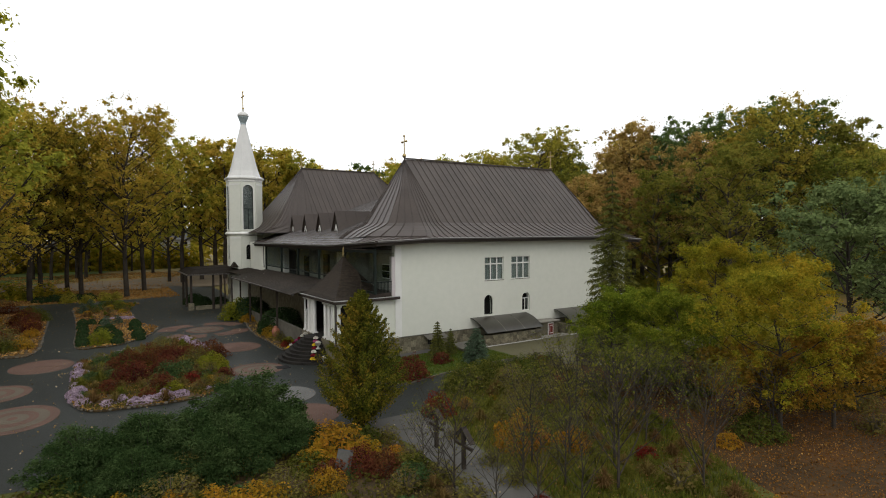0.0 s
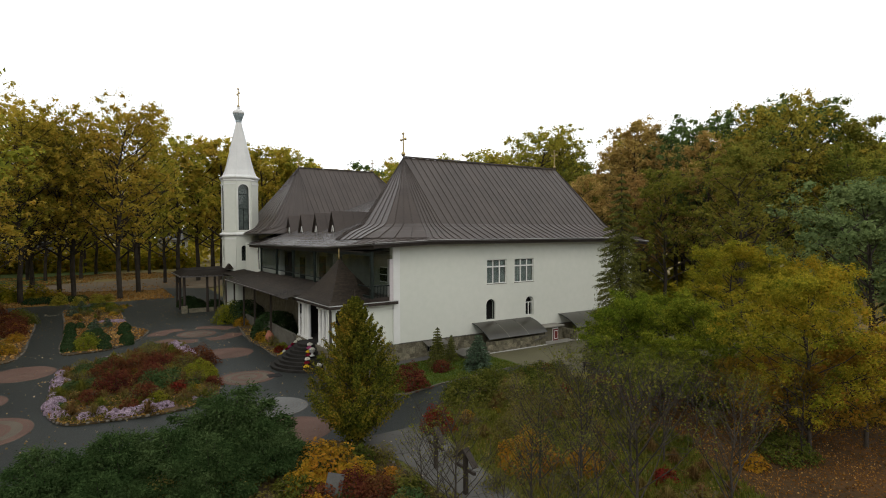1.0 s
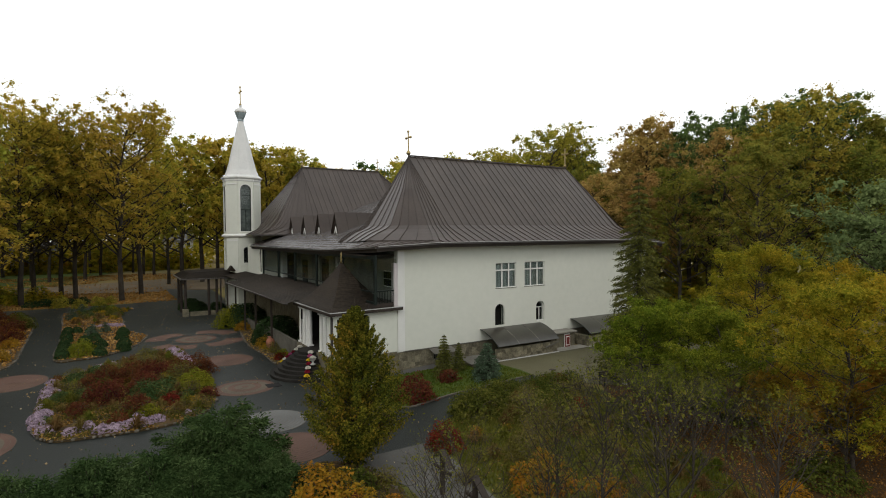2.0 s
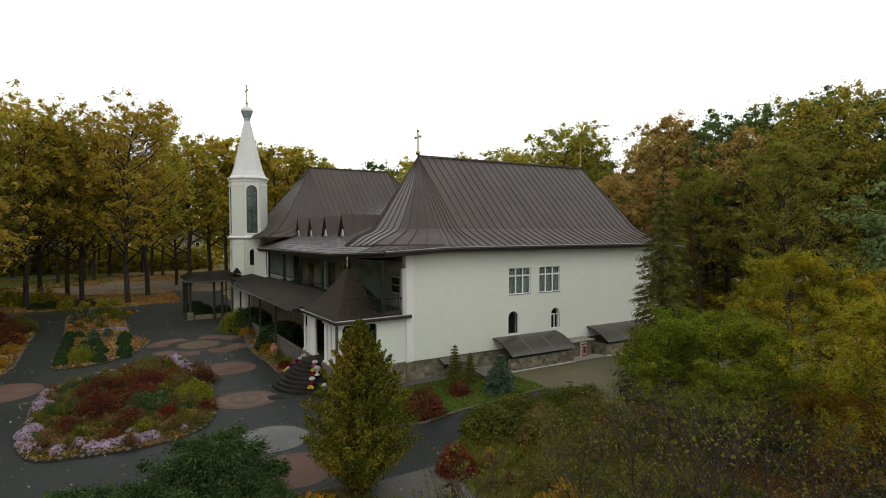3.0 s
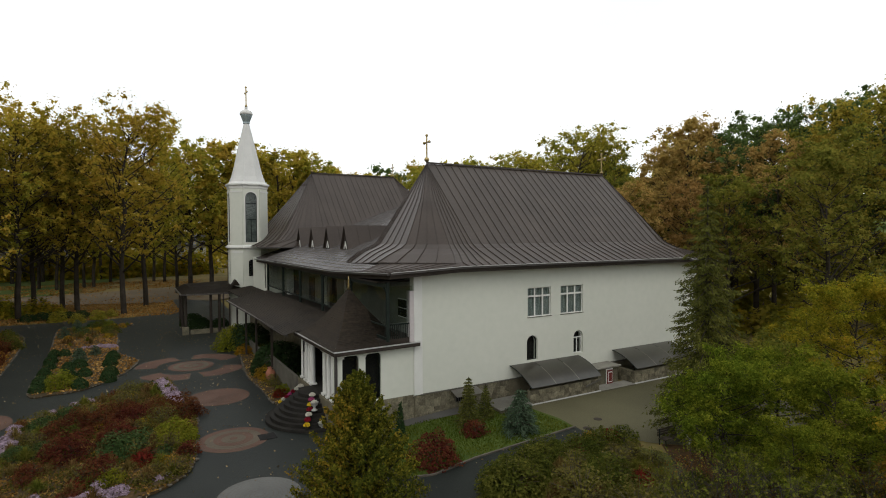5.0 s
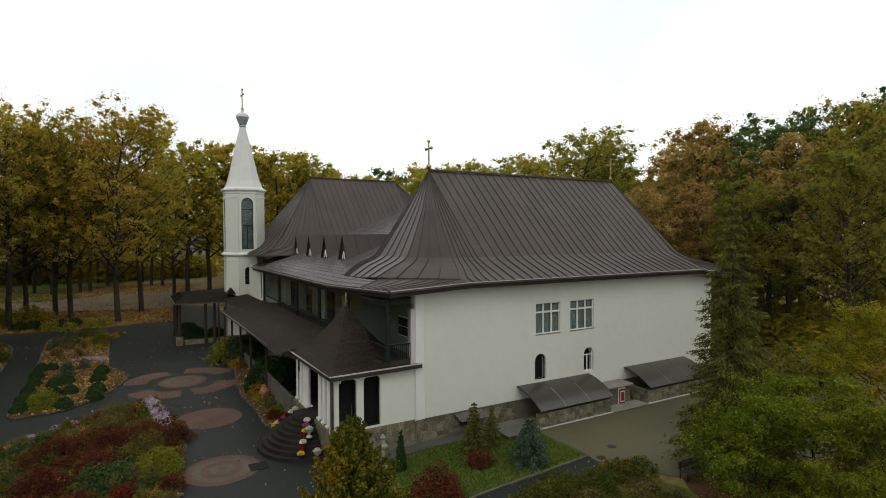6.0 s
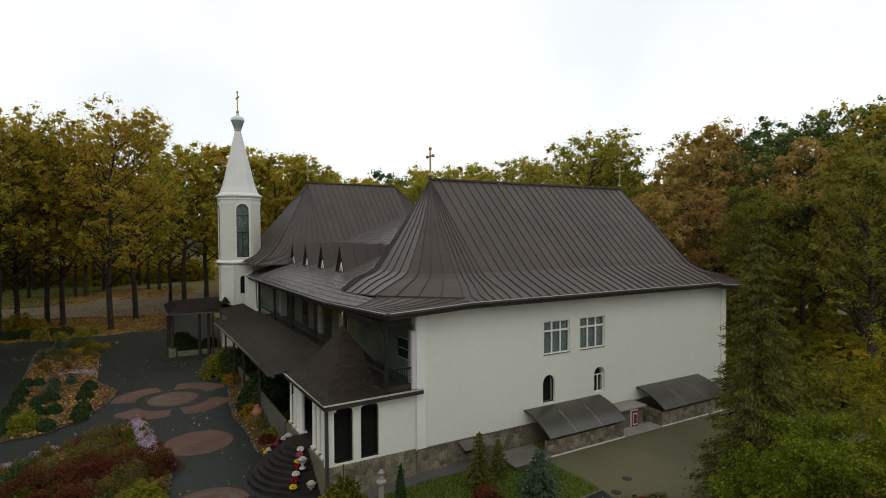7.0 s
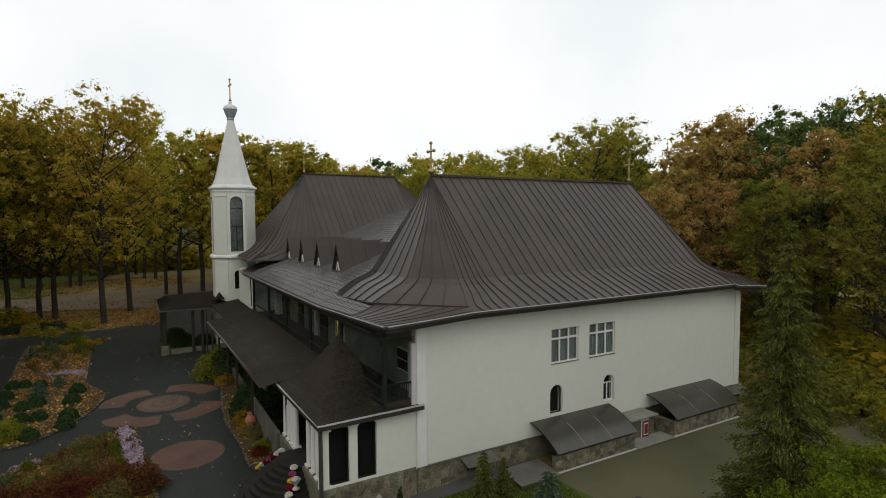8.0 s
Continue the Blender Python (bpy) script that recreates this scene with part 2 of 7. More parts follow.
LITTER = mat("woodland_floor", (0.085, 0.068, 0.026), (0.25, 0.155, 0.052), 0.95, 0.09, 1.9, 0.9, third=(0.14, 0.115, 0.038))
LEAFY = mat("leaf_strewn_earth", (0.022, 0.014, 0.006), (0.095, 0.042, 0.011), 0.95, 0.3, 5, 0.9, third=(0.058, 0.032, 0.01))
CONCRETE = mat("grey_concrete_path", (0.062, 0.060, 0.053), (0.098, 0.095, 0.085), 0.8, 0.4, 15, 0.3)
ROUGH = mat("rough_weedy_grass", (0.036, 0.045, 0.009), (0.105, 0.105, 0.021), 0.95, 0.3, 7, 0.8)
LAWN = mat("lawn_grass", (0.035, 0.062, 0.009), (0.078, 0.105, 0.015), 0.95, 0.35, 8, 0.8)
SOIL = mat("bed_soil_with_leaves", (0.026, 0.02, 0.011), (0.11, 0.062, 0.022), 0.95, 0.5, 4.5, 0.8, third=(0.05, 0.034, 0.014))
BARK = mat("oak_bark", (0.020, 0.016, 0.012), (0.058, 0.047, 0.035), 0.95, 0.8, 9, 0.8)
TWIG = mat("tan_twigs", (0.045, 0.038, 0.022), (0.16, 0.13, 0.078), 0.9, 0.8, 9, 0.5)
POLYCARB = mat("brown_polycarbonate", (0.028, 0.026, 0.019), (0.05, 0.045, 0.034), 0.3, 0.6, 4, 0.04, 0.0, spec=0.6)
TERRACOTTA = mat("terracotta", (0.26, 0.10, 0.06), (0.38, 0.16, 0.10), 0.8, 2, 12, 0.3)
RED_PAINT = mat("red_paint", (0.11, 0.018, 0.014), (0.17, 0.028, 0.02), 0.5, 2, 10, 0.1)
WHITE_STONE = mat("white_cast_stone", (0.33, 0.33, 0.31), (0.5, 0.5, 0.47), 0.8, 3, 14, 0.2)
WOOD = mat("dark_bench_wood", (0.03, 0.022, 0.017), (0.07, 0.055, 0.042), 0.7, 3, 20, 0.3)
PARAPET = mat("weathered_parapet", (0.07, 0.066, 0.052), (0.15, 0.14, 0.115), 0.9, 0.9, 10, 0.5)
GALLERY = mat("grey_green_render", (0.15, 0.155, 0.13), (0.23, 0.24, 0.205), 0.7, 0.9, 8, 0.3)

OAK_GOLD = leaf_mat("oak_leaves_gold", [(0.26, 0.25, 0.035), (0.405, 0.34, 0.045), (0.46, 0.35, 0.05), (0.41, 0.28, 0.045)], 0.012, through=0.66)
OAK_OLIVE = leaf_mat("oak_leaves_olive", [(0.19, 0.205, 0.032), (0.29, 0.285, 0.042), (0.38, 0.325, 0.047), (0.34, 0.255, 0.042)], 0.015, through=0.64)
OAK_BRONZE = leaf_mat("oak_leaves_bronze", [(0.098, 0.122, 0.022), (0.172, 0.185, 0.032), (0.245, 0.228, 0.038), (0.225, 0.178, 0.032)], 0.012, through=0.58)
OAK_GREEN = leaf_mat("oak_leaves_green", [(0.06, 0.10, 0.032), (0.11, 0.16, 0.05), (0.165, 0.20, 0.055)], 0.012)
OAK_RUST = leaf_mat("oak_leaves_rust", [(0.29, 0.21, 0.065), (0.42, 0.285, 0.09), (0.50, 0.335, 0.115)], 0.01, through=0.6)
BLUE_GREEN = leaf_mat("blue_green_leaves", [(0.09, 0.135, 0.05), (0.15, 0.205, 0.075), (0.22, 0.27, 0.10)], 0.01)
LIME = leaf_mat("lime_leaves", [(0.07, 0.105, 0.012), (0.15, 0.182, 0.018), (0.30, 0.29, 0.03)], 0.012, patch=0.7, through=0.6, value=0.3)
BUSH_GREEN = leaf_mat("garden_bush_leaves", [(0.035, 0.05, 0.012), (0.085, 0.10, 0.018), (0.15, 0.14, 0.028)], 0.012, patch=0.8, value=0.3)
LIME_BUSH = leaf_mat("bright_bush_leaves", [(0.10, 0.12, 0.012), (0.18, 0.19, 0.02), (0.25, 0.23, 0.025)], 0.01, patch=0.8)
YELLOW = leaf_mat("yellowing_leaves", [(0.11, 0.135, 0.014), (0.22, 0.21, 0.02), (0.36, 0.27, 0.026), (0.38, 0.20, 0.022)], 0.012, patch=0.45, through=0.6)
AMBER = leaf_mat("amber_leaves", [(0.10, 0.09, 0.016), (0.20, 0.145, 0.02), (0.30, 0.175, 0.022), (0.27, 0.12, 0.018)], 0.012, patch=0.5, through=0.55)
ORANGE = leaf_mat("orange_leaves", [(0.19, 0.125, 0.016), (0.34, 0.21, 0.02), (0.36, 0.15, 0.02)], 0.012, patch=0.6)
POPLAR_LEAF = leaf_mat("columnar_tree_leaves", [(0.03, 0.046, 0.009), (0.066, 0.083, 0.012), (0.155, 0.145, 0.016), (0.29, 0.165, 0.02)], 0.01, patch=0.42, value=0.35, through=0.4)
NEEDLE = leaf_mat("spruce_needles", [(0.046, 0.055, 0.013), (0.085, 0.093, 0.021), (0.135, 0.13, 0.03)], 0.01, through=0.1)
BLUE_NEEDLE = leaf_mat("blue_spruce_needles", [(0.055, 0.088, 0.05), (0.105, 0.145, 0.088)], 0.01, through=0.1)
JUNIPER = leaf_mat("juniper_needles", [(0.022, 0.042, 0.013), (0.042, 0.07, 0.022), (0.085, 0.115, 0.042)], 0.01, through=0.15, patch=0.9, value=0.25)
BOX_LEAF = leaf_mat("boxwood_leaves", [(0.018, 0.034, 0.012), (0.032, 0.055, 0.02)], 0.01, through=0.1)
RED_LEAF = leaf_mat("barberry_leaves", [(0.05, 0.017, 0.012), (0.095, 0.028, 0.018), (0.145, 0.052, 0.022), (0.14, 0.085, 0.028)], 0.012, patch=0.8)
SCARLET = leaf_mat("scarlet_leaves", [(0.06, 0.05, 0.014), (0.15, 0.022, 0.015), (0.23, 0.035, 0.022)], 0.01, patch=0.8)
BROWN_LEAF = leaf_mat("brown_dry_leaves", [(0.085, 0.082, 0.02), (0.145, 0.128, 0.033), (0.20, 0.15, 0.04)], 0.012, patch=0.8)
PALE_FLOWER = leaf_mat("pale_lilac_flowers", [(0.20, 0.14, 0.18), (0.42, 0.33, 0.39)], 0.01, through=0.1, patch=1)
TAN_BLADE = leaf_mat("dry_grass_blades", [(0.09, 0.06, 0.02), (0.18, 0.115, 0.04), (0.24, 0.17, 0.06)], 0.02, patch=0.6)
GRASS_BLADE = leaf_mat("grass_blades", [(0.065, 0.095, 0.013), (0.145, 0.15, 0.024), (0.19, 0.155, 0.036)], 0.01, patch=0.3)
FALLEN = leaf_mat("fallen_leaves", [(0.08, 0.036, 0.01), (0.165, 0.075, 0.016), (0.26, 0.145, 0.038)], 0.01, through=0.05, patch=0.4)
WOOD_LITTER = leaf_mat("oak_leaf_litter", [(0.14, 0.078, 0.022), (0.28, 0.16, 0.042), (0.36, 0.24, 0.08)], 0.01, through=0.1, patch=0.2)
DRIVE_LEAF = leaf_mat("pale_fallen_leaves", [(0.16, 0.10, 0.04), (0.26, 0.19, 0.10), (0.36, 0.31, 0.22)], 0.01, through=0.05, patch=0.4)
EARTH_PATH = mat("trodden_earth_path", (0.095, 0.073, 0.046), (0.16, 0.124, 0.08), 0.95, 0.12, 3, 0.4)
LAWN_BLADE = leaf_mat("lawn_blades", [(0.042, 0.075, 0.010), (0.078, 0.112, 0.014), (0.15, 0.145, 0.022)], 0.0, patch=0.4)
BED_GREEN = leaf_mat("low_bed_leaves", [(0.05, 0.055, 0.012), (0.10, 0.095, 0.02), (0.15, 0.11, 0.03)], 0.01, patch=0.6)
MUM_YELLOW = leaf_mat("yellow_blooms", [(0.55, 0.40, 0.02), (0.7, 0.52, 0.04)], 0.0, through=0.1)
MUM_WHITE = leaf_mat("white_blooms", [(0.55, 0.53, 0.45), (0.72, 0.7, 0.62)], 0.0, through=0.1)
MUM_RED = leaf_mat("dark_red_blooms", [(0.14, 0.01, 0.02), (0.24, 0.02, 0.035)], 0.0, through=0.1)
MUM_PINK = leaf_mat("magenta_blooms", [(0.30, 0.05, 0.14), (0.40, 0.09, 0.2)], 0.0, through=0.1)

# ---- ground ----
def patch(name, pts, dz, material, label, kind="structure", parent=None):
    """A flat area that follows the ground, dz above it."""
    bm = bmesh.new()
    f = bm.faces.new([bm.verts.new((x, y, 0)) for x, y in pts])
    f.normal_update()
    bmesh.ops.triangulate(bm, faces=[f])
    for i in range(8):
        bmesh.ops.bisect_plane(bm, geom=bm.verts[:] + bm.edges[:] + bm.faces[:], plane_co=(18 + 2 * i, 0, 0), plane_no=(1, 0, 0))
    for v in bm.verts:
        v.co.z = ground_z(v.co.x, v.co.y) + dz
    bm.normal_update()
    bmesh.ops.reverse_faces(bm, faces=[f for f in bm.faces if f.normal.z < 0])
    ob = part(name, bm, material, parent, closed=False)
    return tagged(ob, label, kind=kind)


xs = [-900, -400, -200, -120] + list(range(-80, 124, 2)) + [160, 250, 450, 900]
ys = [-700, -300, -150, -80] + list(range(-40, 240, 4)) + [300, 500, 900, 1500]
gv = [(x, y, ground_z(x, y) + (0.25 * noise.noise((x * 0.13, y * 0.13, 0)) - 0.12 if (x < -24 or x > 84 or y > 126) else 0)) for y in ys for x in xs]
nx = len(xs)
gf = [(j * nx + i, j * nx + i + 1, (j + 1) * nx + i + 1, (j + 1) * nx + i) for j in range(len(ys) - 1) for i in range(nx - 1)]
tagged(new("ground", raw_mesh("ground", gv, gf, LITTER, True)), "brown leaf litter over thin grass", kind="structure")

YARD = [(-6.5, 33.4), (1.4, 32.2), (8.6, 33.0), (13.2, 33.2), (15.6, 28), (15.0, 14), (17.6, 14), (18.6, 24), (19.6, 30.5), (21.5, 34.4), (26, 36.8), (30.5, 37.4), (34.0, 37.8), (36.0, 38.3),
        (36.0, 40.2), (34.4, 39.6), (29.4, 39.2), (25.3, 39.2), (22.0, 38.8), (20.4, 39.4), (19.2, 47.2), (19.2, 58), (22.6, 58), (22.6, 104), (24, 140), (15.6, 150), (14.0, 137), (10.2, 127), (7.0, 122.6), (-8, 122.6), (-40, 126), (-40, 52), (-12, 50), (-7.0, 44)]
patch("road", YARD, 0.03, ASPHALT, "dark wet asphalt drive with scattered fallen leaves")
PATH_BACK = [(-60, 156), (-24, 155), (-9, 151), (5, 147), (13.6, 143.5), (15.6, 150), (24, 141), (40, 150), (40, 182), (20, 184), (2, 178), (-9, 174), (-60, 171)]
patch("road", PATH_BACK, 0.05, EARTH_PATH, "grey-brown earth drive between the oak trunks")
patch("pavement", [(34.2, 38.6), (36.6, 34.6), (40, 31.6), (60, 31), (66, 36), (66, 50), (60, 50), (60, 46.4), (34.4, 45.2), (33.6, 43.0), (34.6, 41.6), (34.4, 39.6)], 0.04, COURT, "olive-brown paved courtyard beside the church wall")
patch("lawn", [(20.3, 39.3), (22.0, 38.7), (25.3, 39.1), (29.4, 39.1), (34.3, 39.5), (34.6, 41.6), (34.2, 45.2), (26, 46.9), (19.3, 46.9)], 0.05, LAWN, "green lawn patch below the church wall")
patch("pavement", [(13.9, 32.4), (15.6, 28), (15.0, 14), (13.6, 4), (11.0, -6), (13.8, -7), (16.2, 3), (17.6, 14), (18.6, 24), (19.6, 30.5), (20.2, 32.4)], 0.04, CONCRETE, "pale grey concrete path between the shrubs")
patch("lawn", [(12.0, -8), (15.5, 2), (17.2, 14), (18.2, 24), (19.2, 30.5), (21.1, 34.4), (25.6, 36.9), (30.5, 37.5), (34.0, 37.9), (34.3, 37.2), (36, 33), (32, 25), (27, 14), (23, 2), (20, -9)], 0.02, ROUGH, "rough green grass under the shrubs")
patch("lawn", [(13.4, 33.0), (15.7, 28), (15.1, 14), (13.8, 4), (11.6, -7), (4, -16), (-10, -18), (-24, -10), (-28, 8), (-22, 24), (-12, 30), (-6.4, 33.2)], 0.012, ROUGH, "rough grass round the planted bed")
patch("ground_cover", [(16, -16), (20, -9), (23, 2), (27, 14), (32, 25), (36, 33), (37, 34.2), (40, 31.4), (60, 30.8), (76, 24), (82, 6), (70, -10), (44, -18)], 0.015, LEAFY, "dark earth under orange-brown fallen leaves")
patch("pavement", [(19.0, 46.9), (34.6, 46.3), (34.6, 48.1), (19.0, 48.1)], 0.06, CONCRETE, "grey paved strip at the foot of the wall")


def disc(name, cx, cy, rx, ry, inner, rim, label):
    """A round of pavers let into the asphalt: a field and rings of alternating tones."""
    ob = thing(name, cx, cy, 0, label, "paving", "paved rounds in the drive")
    for k in range(9):
        s = 1.0 - 0.11 * k
        tone = rim if k in (0, 1, 4, 5, 8) else inner
        for shrink, lift, material, name_ in ((0.0, 0.046 + 0.009 * k, PAVE_SAND, "joint"), (0.01, 0.051 + 0.009 * k, tone, "paver_ring")):
            q = s - shrink
            pts = [(cx + q * rx * math.cos(a * math.pi / 20), cy + q * ry * math.sin(a * math.pi / 20)) for a in range(40)]
            part(name_, prism(bmesh.new(), pts, 0.0, lift), material, ob)
    return ob


disc("paved_round", 12.25, 77.1, 2.35, 2.6, PAVE_SAND, PAVE_PINK, "round rosette of sand and pink pavers in asphalt")
disc("paved_round", 13.2, 62.9, 2.65, 2.75, PAVE_PINK, PAVE_PINK, "round of pink pavers in asphalt")
disc("paved_round", 12.6, 51.3, 2.45, 2.45, PAVE_SAND, PAVE_PINK, "round of pink and sand-coloured pavers in asphalt")
disc("paved_round", 12.4, 41.6, 2.3, 2.4, PAVE_GREY, PAVE_GREY, "round of grey pavers in asphalt")
disc("paved_round", 12.3, 36.2, 2.25, 2.45, PAVE_PINK, PAVE_PINK, "round of pink pavers in asphalt")
disc("paved_round", -4.4, 64.0, 2.6, 3.2, PAVE_PINK, PAVE_PINK, "round of pink pavers in asphalt")
disc("paved_round", -6.9, 54.5, 2.5, 2.9, PAVE_SAND, PAVE_PINK, "round of pink pavers with a dark middle in asphalt")
disc("paved_round", -4.9, 46.3, 2.7, 3.4, PAVE_SAND, PAVE_PINK, "round of pink pavers with a dark middle in asphalt")
for am, half in ((135, 31), (234, 29), (51, 31), (-53, 30)):
    cx, cy = 12.25 + 4.6 * math.cos(radians(am)), 77.0 + 4.7 * math.sin(radians(am))
    ob = thing("paved_petal", cx, cy, 0, "curved petal of pink pavers round the rosette", "paving", "petals round the rosette")
    turn = lambda r, d: (12.25 + r * math.cos(radians(am + d)), 77.0 + 1.03 * r * math.sin(radians(am + d)))
    for shrink, lift, material, name_ in ((0.0, 0.046, PAVE_SAND, "joint"), (0.07, 0.055, PAVE_PINK, "pavers")):
        h = half - 70 * shrink / 5
        pts = [turn(6.15 - shrink - 0.5 * abs(i / 8 - 1) ** 3, h * (i / 8 - 1)) for i in range(17)]
        pts += [turn(3.75 + shrink - 0.35 * (i / 8 - 1) ** 2, h * 1.04 * (i / 8 - 1)) for i in range(16, -1, -1)]
        part(name_, prism(bmesh.new(), pts, 0.0, lift), material, ob)


def smooth_loop(pts, n=4):
    out = []
    k = len(pts)
    for i in range(k):
        p0, p1, p2, p3 = (Vector(pts[(i + j - 1) % k]) for j in range(4))
        for j in range(n):
            t = j / n
            out.append(tuple(0.5 * ((2 * p1) + (p2 - p0) * t + (2 * p0 - 5 * p1 + 4 * p2 - p3) * t * t + (3 * p1 - p0 - 3 * p2 + p3) * t ** 3)))
    return out


def flower_bed(pts, label, edge=EDGE):
    pts = smooth_loop(pts)
    c = (sum(p[0] for p in pts) / len(pts), sum(p[1] for p in pts) / len(pts))
    ob = thing("flower_bed", c[0], c[1], 0, label, "flower bed")
    part("soil", prism(bmesh.new(), pts, 0.0, 0.16), SOIL, ob)
    bm = bmesh.new()
    rnd = random.Random(int(c[0] * 7 + c[1]))
    for a, b in zip(pts, pts[1:] + pts[:1]):
        d = math.dist(a, b)
        k = max(1, int(d / 0.34))
        for i in range(k):
            t = (i + 0.5) / k
            x, y = a[0] + (b[0] - a[0]) * t, a[1] + (b[1] - a[1]) * t
            r = rnd.uniform(0.06, 0.16)
            bmesh.ops.create_icosphere(bm, subdivisions=1, radius=r, matrix=Matrix.Translation((x + rnd.uniform(-0.06, 0.06), y + rnd.uniform(-0.06, 0.06), 0.12)) @ Matrix.Diagonal((rnd.uniform(0.7, 1.3), rnd.uniform(0.7, 1.3), rnd.uniform(0.6, 0.9), 1)))
    part("edging", bm, edge, ob, kind="stuff")
    return ob


BED_1 = [(-1.75, 49.2), (-1.85, 55.4), (-1.75, 61.5), (-1.3, 63.6), (0.4, 64.2), (2.0, 66.3), (3.6, 67.4), (6.4, 69.4), (8.8, 71.3), (9.8, 70.6), (10.0, 65.5), (10.9, 61.0), (10.7, 56.0), (10.1, 51.0), (9.8, 48.4), (8.8, 46.1), (6.8, 44.6), (4.6, 44.3), (1.8, 44.6), (-0.6, 45.4)]
BED_2 = [(-1.9, 72.1), (-2.1, 84), (-2.4, 96), (-3.1, 112.6), (-1.0, 113.6), (3.0, 114.0), (6.9, 113.6), (6.0, 111.6), (5.0, 109.5), (4.85, 104), (5.0, 92), (5.2, 88.4), (6.9, 84.0), (7.1, 81.6), (5.8, 77.0), (4.2, 73.9), (2.3, 71.7), (0.2, 71.2)]
BED_3 = [(-9.0, 70.8), (-5.6, 71.4), (-5.5, 83.6), (-6.2, 103.4), (-8.4, 112), (-13.5, 112), (-20, 100), (-20, 78)]
BED_4 = [(17.1, 57.6), (17.0, 63), (16.8, 69), (18.0, 80), (19.4, 92), (21.6, 94), (22.0, 75), (18.9, 73), (18.9, 58.2)]
BED_5 = [(-4, 31.4), (1.4, 31.8), (8.0, 32.4), (13.6, 32.6), (15.0, 28), (14.2, 20), (8, 17), (-4, 20)]
flower_bed(BED_1, "large mixed autumn flower bed edged with pale stones")
flower_bed(BED_2, "flower bed with clipped box balls and fallen leaves")
flower_bed(BED_3, "shrub bed with red and yellow autumn leaves")
flower_bed(BED_4, "narrow planted bed along the arcade")
flower_bed(BED_5, "planted bed with yellow and orange shrubs")
bm = bmesh.new()
box(bm, 1.2, 9.0, 32.0, 32.35, 0, 0.45, 0.03)
tagged(part("kerb_wall", bm, KERB), "low pale stone kerb wall beside the drive", "kerb", kind="structure")

# ---- church ----
church = thing("church_building", 42, 60, 0, "white rendered church with steep brown sheet-metal roofs", "building")


def rounded(xl, xr, yf, yb, r, cx0, cx1, counts=(5, 4, 8, 3, 5), chamfer=0.0):
    """Half a rounded ring round the left end: from (cx0, yf) to the left, round and back to (cx0, yb)."""
    a, c, s, c2, b = counts
    pts = [(cx0 + (xl + r - cx0) * i / a, yf) for i in range(a)]
    for i in range(c):
        u, v = math.sin(math.pi / 2 * i / c), 1 - math.cos(math.pi / 2 * i / c)
        u, v = u + (i / c - u) * chamfer, v + (i / c - v) * chamfer
        pts.append((xl + r - r * u, yf + r * v))
    pts += [(xl, yf + r + (yb - yf - 2 * r) * i / s) for i in range(s)]
    pts += [(xl + r - r * math.cos(math.pi / 2 * i / c2), yb - r + r * math.sin(math.pi / 2 * i / c2)) for i in range(c2)]
    pts += [(xl + r + (cx0 - xl - r) * i / b, yb) for i in range(b + 1)]
    return pts


def spline(vals, n):
    """Smooths a list of points through its corners."""
    out = []
    for i in range(len(vals) - 1):
        p0, p1, p2, p3 = vals[max(i - 1, 0)], vals[i], vals[i + 1], vals[min(i + 2, len(vals) - 1)]
        for j in range(n):
            t = j / n
            out.append(tuple(0.5 * (2 * b + (c - a) * t + (2 * a - 5 * b + 4 * c - d) * t * t + (3 * b - a - 3 * c + d) * t ** 3) for a, b, c, d in zip(p0, p1, p2, p3)))
    out.append(vals[-1])
    return out


def creased(vals, n=3, ease=0.4):
    """Points along a line through vals, its corners a little eased."""
    curve, out = spline(vals, n), []
    for i, p in enumerate(curve):
        k, t = min(i // n, len(vals) - 2), i / n - min(i // n, len(vals) - 2)
        out.append(tuple(ease * c + (1 - ease) * (a + (b - a) * t) for a, b, c in zip(vals[k], vals[k + 1], p)))
    return out


def roof_panel(prof_a, prof_b, parent, material, seam=0.085):
    """One strip of sheet metal between two profiles, with the standing seam on its first edge."""
    verts, faces = [], []
    n = len(prof_a)
    for p, q in zip(prof_a, prof_b):
        p, q = Vector(p), Vector(q)
        side = q - p
        side = side.normalized() if side.length > 1e-4 else Vector((0, 0, 0))
        up = Vector((0, 0, seam))
        w = min(0.038, 0.4 * (q - p).length)
        verts += [p, p + up, p + side * w + up, p + side * w, q]
    for i in range(n - 1):
        a, b = 5 * i, 5 * (i + 1)
        for k in range(4):
            faces.append((a + k, a + k + 1, b + k + 1, b + k))
    return piece("roof_panel", raw_mesh("roof_panel", verts, faces, material), parent)


